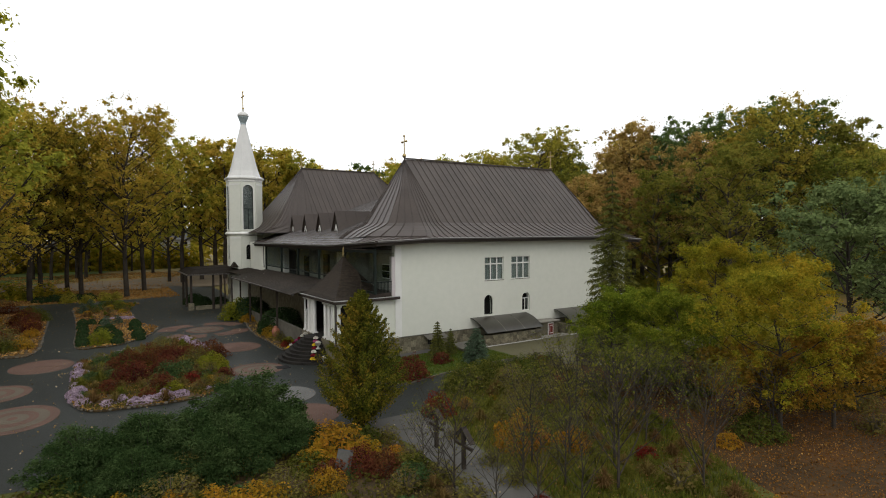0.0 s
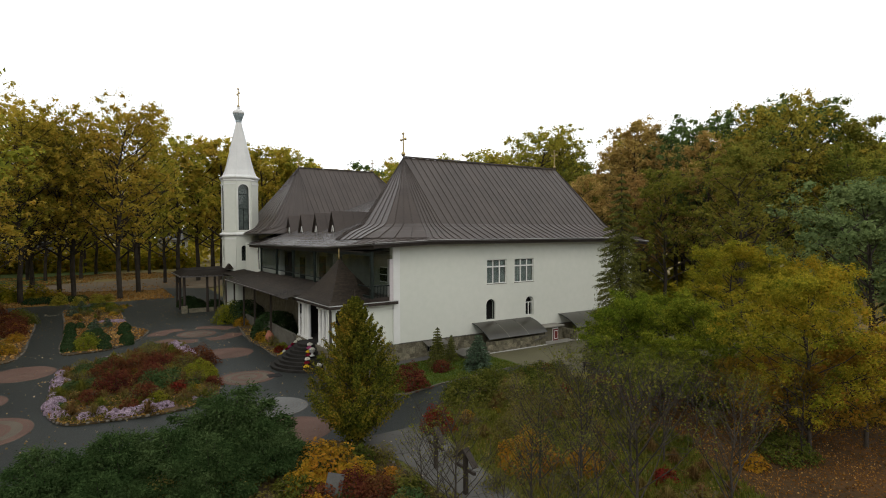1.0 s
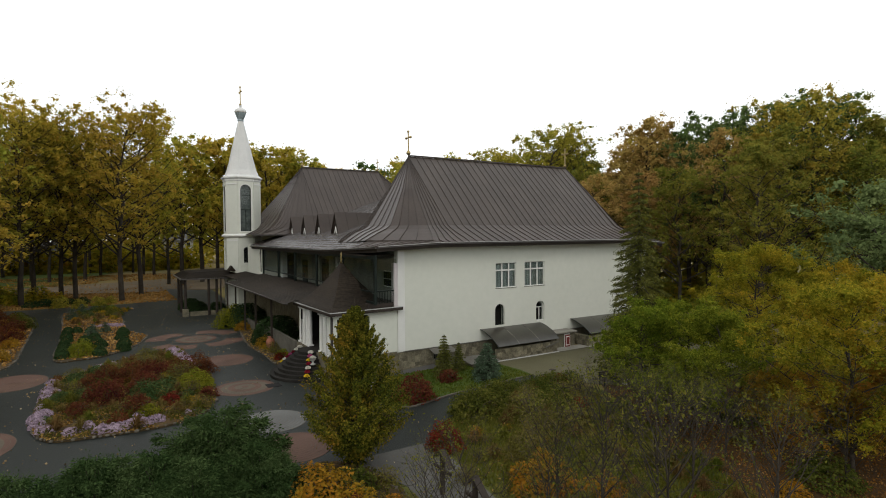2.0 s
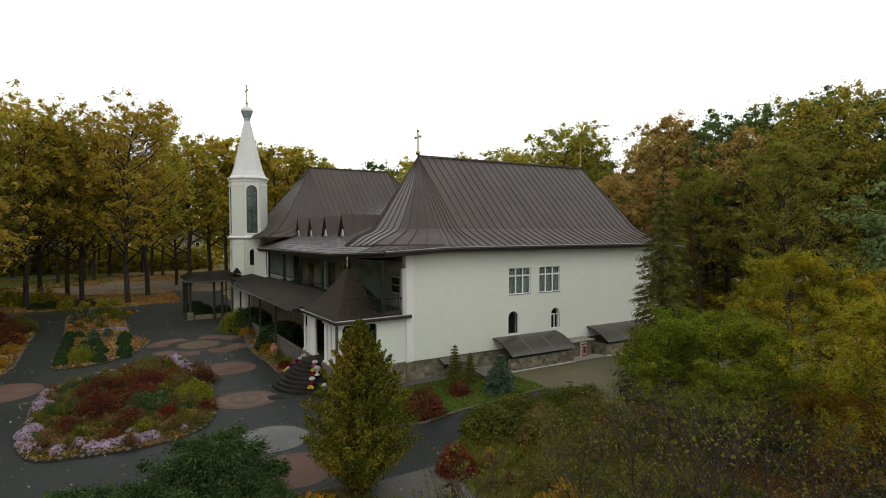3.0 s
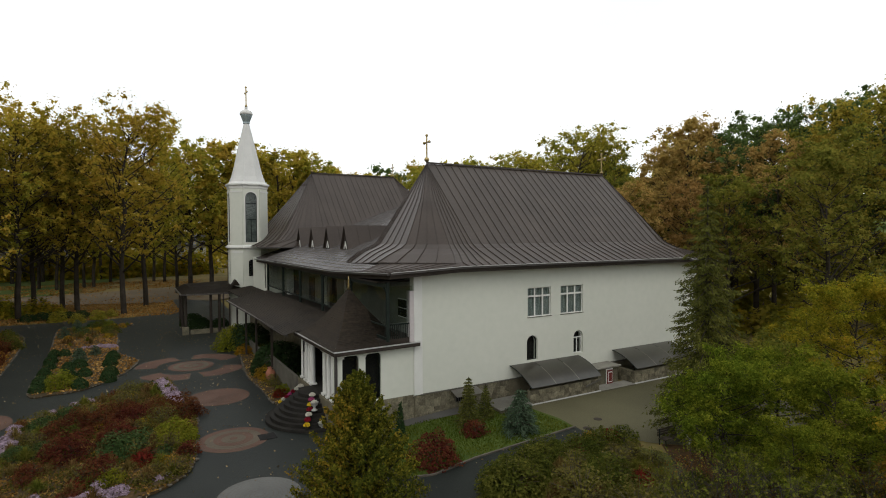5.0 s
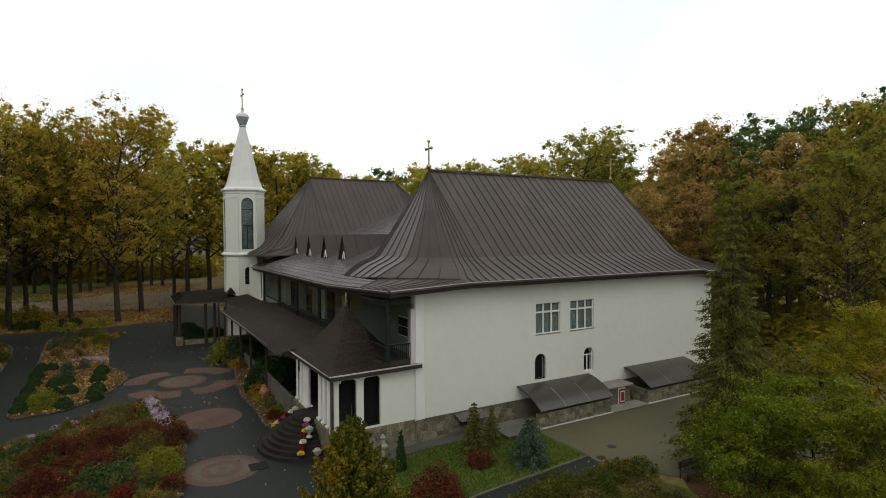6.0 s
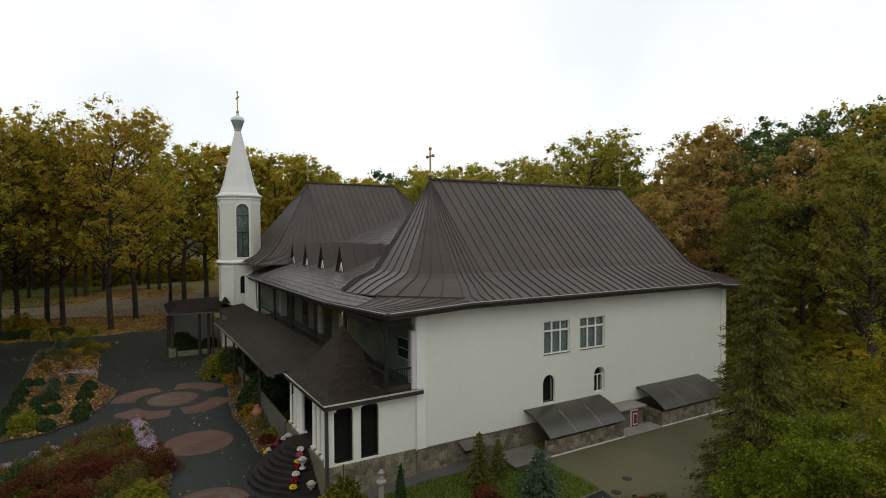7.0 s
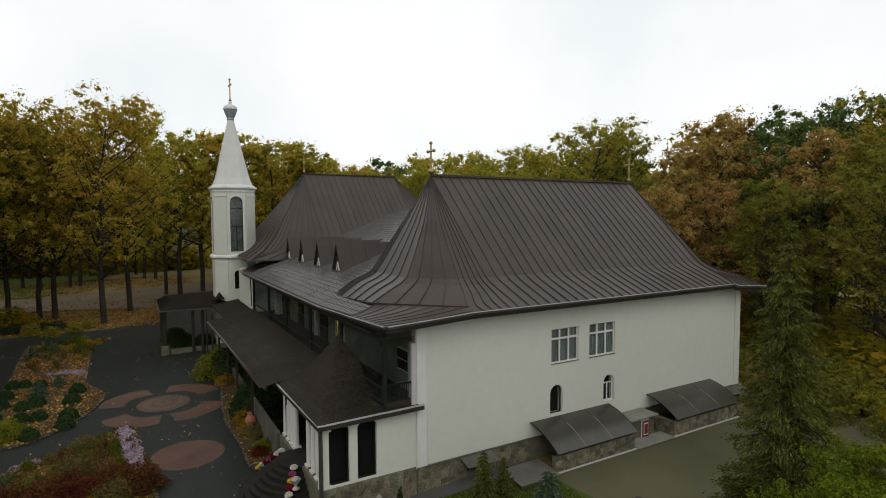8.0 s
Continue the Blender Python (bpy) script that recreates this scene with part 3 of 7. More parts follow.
def hipped_roof(parent, ridge, yr, zr, levels, spacing, eave, left_levels=None):
    """levels: (z, x left, x right, y front, corner radius) from the top down; the back mirrors the front. eave(x, y, z) shapes the last level."""
    x0, x1 = ridge
    loops = []
    for side in (0, 1):
        rows = []
        for z, xl, xr, yf, r in (left_levels if left_levels and side == 0 else levels):
            yb = 2 * yr - yf
            if left_levels and side == 0:
                ring = rounded(xl, xr, yf, yb, r, x0, x1, chamfer=min(1.0, max(0.0, (17.8 - z) / 5.0)))
                # behind the ridge the long tiled roof takes over
                ring = [(x, y if y < yr else yr + 0.2 * (y - yr)) for x, y in ring]
            elif side == 0:
                ring = rounded(xl, xr, yf, yb, r, x0, x1)
            else:
                ring = [(x0 + x1 - x, y) for x, y in rounded(x0 + x1 - xr, 0, yf, yb, r, x0, x1)]
            rows.append([(x, y, z) for x, y in ring])
        if left_levels and side == 0:
            # the front part of the left end meets the long slope at the same height
            rows[-1] = [(x, y, z + 0.22 * max(0.0, 1 - k / 5) - 0.05 * max(0.0, y - 52.4)) for k, (x, y, z) in enumerate(rows[-1])]
        if not (left_levels and side == 0):
            rows[-1] = [eave(*p) for p in rows[-1]]
        apex = (x0 if side == 0 else x1, yr, zr)
        for k in range(len(rows[0])):
            line = [apex] + [row[k] for row in rows]
            if left_levels and side == 0 and k <= 5:
                line.append(eave(line[-1][0], levels[-1][3], levels[-1][0]))
            elif left_levels and side == 0:
                line.append(line[-1])
            loops.append((side, creased(line, 3)))
            if left_levels and side == 0 and k == 5:
                loops.append((2, creased(line[:-1] + [line[-2]], 3)))
    left = [p for s, p in loops if s == 0]
    right = [p for s, p in loops if s == 1]
    hip = [p for s, p in loops if s == 2]
    for seq in ((left[:6], hip + left[6:], right) if hip else (left, right)):
        for a, b in zip(seq, seq[1:]):
            roof_panel(a, b, parent, METAL_ROOF)
    n = round((x1 - x0) / spacing)
    if hip:
        end = creased([(x0, yr, zr)] + [(x0, 2 * yr - yf, z) for z, xl, xr, yf, r in levels])
        roof_panel(left[-1], end[:len(left[-1])], parent, METAL_ROOF)
    for back in (0, 1):
        profs = []
        for i in range(n + 1):
            x = x0 + (x1 - x0) * i / n
            row = [(x, yr, zr)] + [(x, yf if not back else 2 * yr - yf, z) for z, xl, xr, yf, r in levels]
            row[-1] = eave(*row[-1])
            profs.append(creased(row, 3))
        for a, b in zip(profs, profs[1:]):
            roof_panel(a, b, parent, METAL_ROOF)
    return left, right


def strip(bm, line, w, h, drop=0.0):
    """A bar of width w and height h along a line of points."""
    rows = []
    for i, p in enumerate(line):
        a, b = Vector(line[max(i - 1, 0)]), Vector(line[min(i + 1, len(line) - 1)])
        d = (b - a).normalized()
        s = Vector((d.y, -d.x, 0)).normalized() * (w / 2)
        p = Vector(p) - Vector((0, 0, drop))
        rows.append([bm.verts.new(p + o) for o in (s, s + Vector((0, 0, h)), -s + Vector((0, 0, h)), -s)])
    for r, q in zip(rows, rows[1:]):
        for k in range(4):
            bm.faces.new((r[k], r[(k + 1) % 4], q[(k + 1) % 4], q[k]))
    bm.faces.new(rows[0])
    bm.faces.new(rows[-1][::-1])
    return bm


def eave_near(x, y, z):
    """The near wing's eave: it dips and runs out at the corners."""
    if y < 59:
        if x < 28.5:
            t = (28.5 - x) / 5.8
            return (x, 46.6 - 0.3 * t if y < 50 else y, 12.08 - 0.25 * t if y < 50 else 11.8 - 0.042 * (y - 47))
        if x > 55:
            t = (x - 55) / 6.5
            return (x, 46.6 - 0.2 * t if y < 50 else y, 12.08 - 0.45 * t)
        return (x, 46.6, 12.08)
    return (x, y, 11.25 if x < 28 else 12.08)


roof_near = part("roof", strip(bmesh.new(), [(32.7, 59, 21.88), (57.5, 59, 21.88)], 0.3, 0.14), METAL_ROOF, church, "steep brown standing-seam metal roof with flared eaves")
near_left, near_right = hipped_roof(roof_near, (32.7, 57.5), 59.0, 21.85,
    [(17.8, 30.4, 58.6, 54.75, 0.8), (13.8, 28.0, 59.7, 50.6, 2.0), (13.0, 26.6, 60.4, 48.9, 2.6), (12.52, 25.0, 60.9, 47.7, 1.4), (12.08, 22.7, 61.6, 46.6, 0.05)], 0.92, eave_near,
    [(17.8, 30.2, 0, 54.75, 1.0), (13.8, 27.5, 0, 50.6, 2.8), (13.0, 25.8, 0, 48.9, 3.9), (12.3, 24.3, 0, 47.6, 4.8)])


# low apron between the hip's foot and the gallery eave, its seams square to the eave
FOOT_X, FOOT_Y, FOOT_Z, FOOT_R = 24.3, 47.6, 12.3, 4.8


def apron_line(y):
    zw = 11.83 - 0.044 * (y - 46.35)
    if y < FOOT_Y:
        t = (y - 46.35) / (FOOT_Y - 46.35)
        x1, z1 = FOOT_X + FOOT_R, 12.06 + (FOOT_Z - 12.06) * t
    elif y < FOOT_Y + FOOT_R:
        x1, z1 = FOOT_X + FOOT_Y + FOOT_R - y, FOOT_Z
    else:
        x1, z1 = FOOT_X, FOOT_Z - 0.05 * (y - FOOT_Y - FOOT_R)
    over = 0.0 if y < FOOT_Y else 0.25
    k = (x1 + over - 22.7) / (x1 - 22.7)
    return [(22.7 + (x1 - 22.7) * k * t, y + (0.25 * t if y < 46.6 else 0), zw + (z1 - zw) * k * t - 0.10 * math.sin(math.pi * t)) for t in (0, 0.2, 0.4, 0.6, 0.8, 1)]


apron_rows = [46.35] + [46.9 + 0.76 * i for i in range(8)]
for a, b in zip(apron_rows, apron_rows[1:]):
    roof_panel(apron_line(b), apron_line(a), roof_near, METAL_ROOF, 0.045)
foot = [(FOOT_X + FOOT_R - FOOT_R * i / 6, FOOT_Y + FOOT_R * i / 6, FOOT_Z + 0.02) for i in range(7)] + [(FOOT_X, 52.4 + 0.8 * i, FOOT_Z + 0.02 - 0.04 * i) for i in range(1, 9)]
part("apron_seam", strip(bmesh.new(), foot, 0.05, 0.035), METAL_ROOF, roof_near)


def eave_far(x, y, z):
    return (x, y, z)


roof_far = part("roof", strip(bmesh.new(), [(33.1, 100, 24.97), (48.2, 100, 24.97)], 0.3, 0.14), METAL_ROOF, church, "taller brown standing-seam metal roof")
hipped_roof(roof_far, (33.1, 48.2), 100.0, 24.95,
    [(20.0, 29.8, 52.0, 95.0, 0.8), (15.6, 26.6, 55.0, 90.6, 1.5), (14.0, 25.0, 57.0, 89.2, 1.5), (13.0, 22.9, 59.0, 88.0, 0.1)], 0.95, eave_far)

roof_mid = part("roof", strip(bmesh.new(), [(53, 60, 21.52), (53, 96, 21.52)], 0.3, 0.14), METAL_ROOF, church, "brown standing-seam metal roof over the long gallery side")
mid_line = [(22.7, 11.22), (24.3, 11.88), (28.2, 13.1), (40, 17.2), (53, 21.5)]


def mid_height(x):
    for (xa, za), (xb, zb) in zip(mid_line, mid_line[1:]):
        if x <= xb:
            return za + (zb - za) * (x - xa) / (xb - xa)
    return 21.5


courses = [22.7 + 0.58 * i for i in range(53)]
steps = []
for xa, xb in zip(courses, courses[1:]):
    steps += [(xa, mid_height(xa) + 0.06), (xb - 0.01, mid_height(xb))]
for k in range(28):
    # one pressed sheet: shallow waves across, stepped tile courses down the slope
    ya, waves, verts, faces = 52.2 + 41.4 * k / 28, 13, [], []
    row = steps if ya > 58.4 else [p for p in steps if p[0] < 26.6]
    for i in range(waves + 1):
        y = ya + 41.4 / 28 * i / waves
        verts += [(x, y, z + (0.0, 0.12, 0.13, 0.03)[i % 4] + 0.044 * max(0.0, 59 - y) * max(0.0, 1 - (x - 22.7) / 4)) for x, z in row]
    m = len(row)
    for i in range(waves):
        faces += [(i * m + j, i * m + j + 1, (i + 1) * m + j + 1, (i + 1) * m + j) for j in range(m - 1)]
    piece("roof_panel", raw_mesh("roof_panel", verts, faces, TILE_SHEET), roof_mid)

# thin triangular vent dormers
for y in (69.2, 75.5, 81.8, 88.0):
    d = part("dormer", bmesh.new(), METAL_ROOF, church, "narrow triangular vent dormer")
    bm = bmesh.new()
    tri = [(y - 1.5, 12.7), (y + 1.5, 12.7), (y, 15.75)]
    f0 = [bm.verts.new((27.5, u, z)) for u, z in tri]
    f1 = [bm.verts.new((37.0, u, z)) for u, z in tri]
    for i in (1, 2):
        bm.faces.new((f0[i], f0[(i + 1) % 3], f1[(i + 1) % 3], f1[i]))
    bm.faces.new(f1)
    part("dormer_roof", bm, METAL_ROOF, d)
    bm = bmesh.new()
    for i in range(1, 6):
        for sg in (-1, 1):
            strip(bm, [(27.5 + 1.5 * i, y + sg * 1.5, 12.72), (27.5 + 1.5 * i, y + sg * 0.02, 15.76)], 0.06, 0.05)
    part("seam", bm, METAL_ROOF, d)
    part("gable", prism_x(bmesh.new(), [(y - 1.42, 12.7), (y + 1.42, 12.7), (y, 15.6)], 27.75, 27.85), SOFFIT, d, "dark gable boarding")
    white = [(y - 0.5, 12.95), (y + 0.5, 12.95), (y, 13.95)]
    part("louvre_frame", slab(bmesh.new(), white, [[(y - 0.31, 13.05), (y + 0.31, 13.05), (y, 13.68)]], lambda u, z, d_: (27.62 + d_, u, z), 0.1), TRIM, d, "small white triangular vent frame")

# gutters and fascias
front_eave = [(22.7, 46.3, 11.83), (24.2, 46.38, 11.88), (25.8, 46.46, 11.94), (27.2, 46.53, 12.0), (28.8, 46.6, 12.07)] + [p[-1] for p in near_left[:5]][::-1]
line = [p for p in front_eave] + [(32.7 + 0.9 * i, 46.6, 12.08) for i in range(1, 28)] + [p[-1] for p in near_right[:9]]
part("gutter", strip(bmesh.new(), [(x, y - 0.08, z) for x, y, z in line], 0.2, 0.16, 0.12), GUTTER, church, "dark metal gutter")
part("fascia", strip(bmesh.new(), [(x, y + 0.1, z) for x, y, z in line], 0.08, 0.4, 0.42), SOFFIT, church)
# the lip's bright highlight is painted as a pale strip
part("gutter_lip", strip(bmesh.new(), [(x, y - 0.2, z + 0.03) for x, y, z in line], 0.06, 0.05), GUTTER_LIT, church, "worn pale gutter lip")
west = [(22.7, 46.35, 11.81), (22.7, 52, 11.56), (22.7, 59, 11.27), (22.7, 75, 11.22), (22.7, 93.6, 11.2)]
part("gutter", strip(bmesh.new(), [(x - 0.1, y, z) for x, y, z in west], 0.22, 0.16, 0.12), GUTTER, church, "dark metal gutter")
part("fascia", strip(bmesh.new(), [(x + 0.1, y, z) for x, y, z in west], 0.08, 0.4, 0.42), SOFFIT, church)
# same painted highlight along the west lip
part("gutter_lip", strip(bmesh.new(), [(x - 0.23, y, z + 0.03) for x, y, z in west], 0.05, 0.04), GUTTER_LIT, church, "worn pale gutter lip")
bm = bmesh.new()
for pts in ([(22.75, 46.4, 11.35), (28.5, 46.7, 11.85), (60.5, 46.7, 11.85), (60.5, 49, 11.85), (25.5, 49, 11.6), (22.75, 49, 11.35)],):
    bm.faces.new([bm.verts.new(p) for p in pts])
box(bm, 22.75, 26.2, 48.9, 93.5, 10.95, 11.05)
part("soffit", bm, SOFFIT, church, "dark boarded soffit")
part("gutter", strip(bmesh.new(), [(22.7, 92, 12.95), (22.8, 88.0, 12.95), (30, 87.9, 12.95)], 0.24, 0.18, 0.1), GUTTER, church, "dark metal gutter")

# walls of the near wing
WY = 47.95
bm = slab(bmesh.new(), [(25.4, 2.0), (60.2, 2.0), (60.2, 12.0), (30.0, 12.0), (29.0, 11.7), (25.4, 11.5)],
          [rect(36.75, 39.45, 7.3, 9.9), rect(40.6, 43.4, 7.3, 9.9), arch(36.65, 37.88, 3.45, 5.65), arch(42.2, 43.4, 3.45, 5.6)],
          lambda u, z, d: (u, WY + d, z), 0.55)
wall = part("wall", bm, PLASTER, church, "white rendered wall")
bm = bmesh.new()
box(bm, 59.6, 60.2, 48.5, 70, 2.0, 12.0)
box(bm, 25.4, 59.6, 69.5, 70, 2.0, 12.0)
part("wall", bm, PLASTER, church)
bm = bmesh.new()
box(bm, 25.42, 26.15, 47.83, 48.3, 2.1, 11.55, 0.02)
part("corner_pier", bm, TRIM, church, "white corner pilaster")
part("corner_pier", box(bmesh.new(), 25.05, 25.40, 47.8, 48.4, 6.2, 10.3, 0.02), PALE_PINK, church, "low pale pink pier beside the balcony")
bm = bmesh.new()
box(bm, 59.5, 60.28, 47.85, 48.2, 2.1, 11.7, 0.02)
part("corner_pier", bm, PLASTER, church)
bm = bmesh.new()
box(bm, 25.45, 60.15, 47.9, 70.05, 0, 2.05)
box(bm, 19.05, 25.45, 48.0, 57.8, 0, 2.15)
part("plinth", bm, MORTAR, church, "rubble stone plinth")
part("plinth_coping", box(bmesh.new(), 25.95, 60.2, 47.80, 47.946, 2.052, 2.12, 0.01), PARAPET, church, "thin weathered coping on the plinth")


def casement(x0, x1, z0, z1, y, cols, rows, parent=church):
    w = part("window", box(bmesh.new(), x0 - 0.04, x1 + 0.04, y - 0.06, y + 0.1, z0 - 0.06, z0 - 0.003, 0.01), PARAPET, parent, "white-framed casement window with pale curtains")
    bm = bmesh.new()
    t = 0.075
    for i in range(cols + 1):
        x = x0 + (x1 - x0) * i / cols
        box(bm, max(x0, x - t), min(x1, x + t), y + 0.12, y + 0.2, z0, z1)
    zs = [z0, z0 + (z1 - z0) * rows, z1]
    for z in zs:
        for i in range(cols):
            a, b = x0 + (x1 - x0) * i / cols + t, x0 + (x1 - x0) * (i + 1) / cols - t
            box(bm, a, b, y + 0.12, y + 0.2, max(z0, z - t), min(z1, z + t))
    part("window_frame", bm, TRIM, w)
    for i in range(cols):
        a, b = x0 + (x1 - x0) * i / cols + t, x0 + (x1 - x0) * (i + 1) / cols - t
        for lo, hi in zip(zs, zs[1:]):
            bm = bmesh.new()
            box(bm, a, b, y + 0.155, y + 0.165, lo + t, hi - t)
            part("pane", bm, GLASS, w)
    bm = bmesh.new()
    k = 40
    pts = [(x0 + 0.01 + (x1 - x0 - 0.02) * i / k, y + 0.32 + 0.05 * math.sin(i * 1.3)) for i in range(k + 1)]
    for (xa, ya), (xb, yb) in zip(pts, pts[1:]):
        bm.faces.new([bm.verts.new(p) for p in ((xa, ya, z0 + 0.01), (xb, yb, z0 + 0.01), (xb, yb, z1 - 0.01), (xa, ya, z1 - 0.01))])
    part("curtain", bm, CURTAIN, w)
    return w


casement(36.75, 39.45, 7.3, 9.9, WY, 3, 0.7)
casement(40.6, 43.4, 7.3, 9.9, WY, 3, 0.7)


def arched_window(to3d, u0, u1, z0, z1, parent, mullion=True, bar=0.68, frame_mat=TRIM, back=DARK, t=0.08, set_in=0.2, head=arch):
    inner = head(u0 + t, u1 - t, z0 + t, z1 - t)
    w = part("window", slab(bmesh.new(), head(u0, u1, z0, z1), [inner], lambda u, z, d: to3d(u, z, set_in + d), 0.08), frame_mat, parent, "round-headed window")
    bm = bmesh.new()
    bm.faces.new([bm.verts.new(to3d(u, z, set_in + 0.04)) for u, z in inner])
    part("pane", bm, GLASS, w)
    # flat sheet behind the glass: the room's shade or daylight as plain colour
    bm = bmesh.new()
    bm.faces.new([bm.verts.new(to3d(u, z, set_in + 0.45)) for u, z in head(u0 - 0.05, u1 + 0.05, z0 - 0.05, z1 + 0.05)])
    part("dark_room", bm, back, w)
    if mullion:
        um, zm = (u0 + u1) / 2, z0 + (z1 - z0) * bar
        bm = slab(bmesh.new(), rect(um - 0.05, um + 0.05, z0 + t, zm - 0.045), [], lambda u, z, d: to3d(u, z, set_in + 0.01 + d), 0.06)
        slab(bm, rect(u0 + t, u1 - t, zm - 0.045, zm + 0.045), [], lambda u, z, d: to3d(u, z, set_in + 0.01 + d), 0.06)
        part("glazing_bar", bm, frame_mat, w)
    return w


south = lambda u, z, d: (u, WY + d, z)
arched_window(south, 36.65, 37.88, 3.45, 5.65, church, False, frame_mat=POST)
arched_window(south, 42.2, 43.4, 3.45, 5.6, church, True)

# gallery side
bm = bmesh.new()
box(bm, 25.6, 26.2, 48.5, 88, 2.0, 11.3)
part("wall", bm, GALLERY, church, "grey-green rendered wall behind the gallery glass")
west_wall = lambda u, z, d: (22.95 + d, u, z)
part("wall", slab(bmesh.new(), rect(86.9, 97, 6.4, 11.3), [arch(88.4, 89.6, 7.6, 10.3)], west_wall, 0.5), PLASTER, church, "white rendered wall")
arched_window(west_wall, 88.4, 89.6, 7.6, 10.3, church, True)
bm = bmesh.new()
box(bm, 23.4, 30, 87.2, 97, 6.4, 11.4)
box(bm, 28, 56, 90.5, 110, 0, 13.2)
part("wall", bm, PLASTER, church)
bm = bmesh.new()
box(bm, 22.6, 25.7, 47.95, 86.9, 6.35, 6.7, 0.02)
part("gallery_floor", bm, SOFFIT, church)
w = part("window", box(bmesh.new(), 25.5, 25.62, 49.1, 50.9, 7.95, 9.45), TRIM, church, "small white-framed window on the corner balcony")
for k in range(4):
    for lo, hi in ((8.03, 8.68), (8.74, 9.38)):
        part("pane", box(bmesh.new(), 25.47, 25.53, 49.16 + k * 0.435, 49.53 + k * 0.435, lo, hi), DARK, w)
for y, wide, top in ((67.2, 1.0, 10.0), (81.4, 1.5, 10.2), (75.0, 0.9, 9.6)):
    w = part("gallery_door", box(bmesh.new(), 25.44, 25.58, y - wide, y + wide, 6.7, top), POST, church, "dark glazed gallery door")
    for sg in (-1, 1):
        part("leaf", box(bmesh.new(), 25.40, 25.436, y + sg * wide / 2 - wide * 0.42, y + sg * wide / 2 + wide * 0.42, 7.0, top - 0.15), DARK, w)
part("door_jamb", box(bmesh.new(), 24.9, 25.58, 61.6, 62.1, 6.7, 10.4), TRIM, church, "white painted jamb")
part("door_jamb", box(bmesh.new(), 24.9, 25.58, 83.6, 84.6, 6.7, 10.6), TRIM, church, "white painted jamb")
posts = [47.2, 54.9, 62.7, 70.7, 78.3, 86.6]
for y in posts:
    bm = bmesh.new()
    tube(bm, (22.9, y, 6.7), (22.9, y, 11.1), 0.15, 0.15, 10)
    part("post", bm, POST, church, "dark green metal post")
for a, b in zip(posts, posts[1:]):
    bm = bmesh.new()
    box(bm, 22.84, 22.98, a + 0.2, b - 0.2, 6.75, 6.95)
    box(bm, 22.84, 22.98, a + 0.2, b - 0.2, 7.75, 7.85)
    box(bm, 22.84, 22.98, a + 0.2, b - 0.2, 10.7, 10.95)
    part("glazing_frame", bm, POST, church)
    bm = bmesh.new()
    box(bm, 22.9, 22.92, a + 0.2, b - 0.2, 7.85, 10.7)
    part("pane", bm, GLASS, church, "gallery glass pane")
    for y, sgn in ((a + 0.2, 1), (b - 0.2, -1)):
        bm = bmesh.new()
        strip(bm, [(22.9, y + sgn * 0.75 * (1 - math.cos(i * math.pi / 10)), 9.75 + 0.95 * math.sin(i * math.pi / 10)) for i in range(6)], 0.07, 0.07)
        part("bracket", bm, POST, church, "curved metal bracket")
# corner balcony balustrade
part("pane", box(bmesh.new(), 23.1, 25.38, 48.03, 48.05, 7.9, 10.7), GLASS, church, "corner balcony glass pane")
rail = part("balustrade", box(bmesh.new(), 22.9, 25.5, 47.9, 48.0, 7.75, 7.85), POST, church, "dark metal balustrade")
for i in range(16):
    bm = bmesh.new()
    box(bm, 22.98 + i * 0.158, 23.03 + i * 0.158, 47.93, 47.97, 6.7, 7.75)
    part("baluster", bm, POST, rail)

# skirt roof over the arcade
skirt = part("skirt_roof", strip(bmesh.new(), [(17.85, 56.8, 6.05), (17.45, 86.3, 6.05)], 0.2, 0.14), GUTTER, church, "brown shingled skirt roof over the arcade")
rl = random.Random(41)
for i in range(26):
    x0, z0 = 17.5 + 5.3 * i / 26, 6.15 + 1.05 * i / 26
    x1, z1 = x0 + 5.3 / 26 + 0.03, z0 + 1.05 / 26
    bm, cuts = bmesh.new(), [56.9]
    while cuts[-1] < 85.8:
        cuts.append(cuts[-1] + rl.uniform(0.5, 1.1))
    cuts[-1] = 86.4
    for ya, yb in zip(cuts, cuts[1:]):
        lift = rl.uniform(0.004, 0.024)
        v = [bm.verts.new(p) for p in ((x0, ya, z0 + lift), (x0, yb, z0 + lift), (x1, yb, z1), (x1, ya, z1), (x0, ya, z0 - 0.02), (x0, yb, z0 - 0.02))]
        bm.faces.new(v[:4])
        bm.faces.new((v[4], v[5], v[1], v[0]))
    part("shingle_course", bm, SHINGLE, skirt, closed=False)
for i in range(14):
    x0, z0 = 19.4 + 3.4 * i / 14, 6.35 + 0.55 * i / 14
    part("shingle_course", box(bmesh.new(), x0, x0 + 0.34, 86.45, 98.2, z0 - 0.08, z0 + 0.012), SHINGLE, skirt)
for y in (65.5, 73, 79, 85, 91, 96.5):
    part("arcade_post", box(bmesh.new(), 18.45, 18.65, y - 0.1, y + 0.1, 0, 6.1), SOFFIT, skirt, "dark timber post")
bm = bmesh.new()
box(bm, 18.9, 19.2, 58.2, 73, 0, 2.2, 0.03)
box(bm, 19.4, 19.7, 73, 92, 0, 1.4, 0.03)
part("parapet", bm, PARAPET, church, "weathered stone parapet of the arcade")
bm = bmesh.new()
box(bm, 22.4, 22.9, 58, 97, 0, 6.3)
part("wall", bm, STONE, church, "shaded stone wall under the arcade")

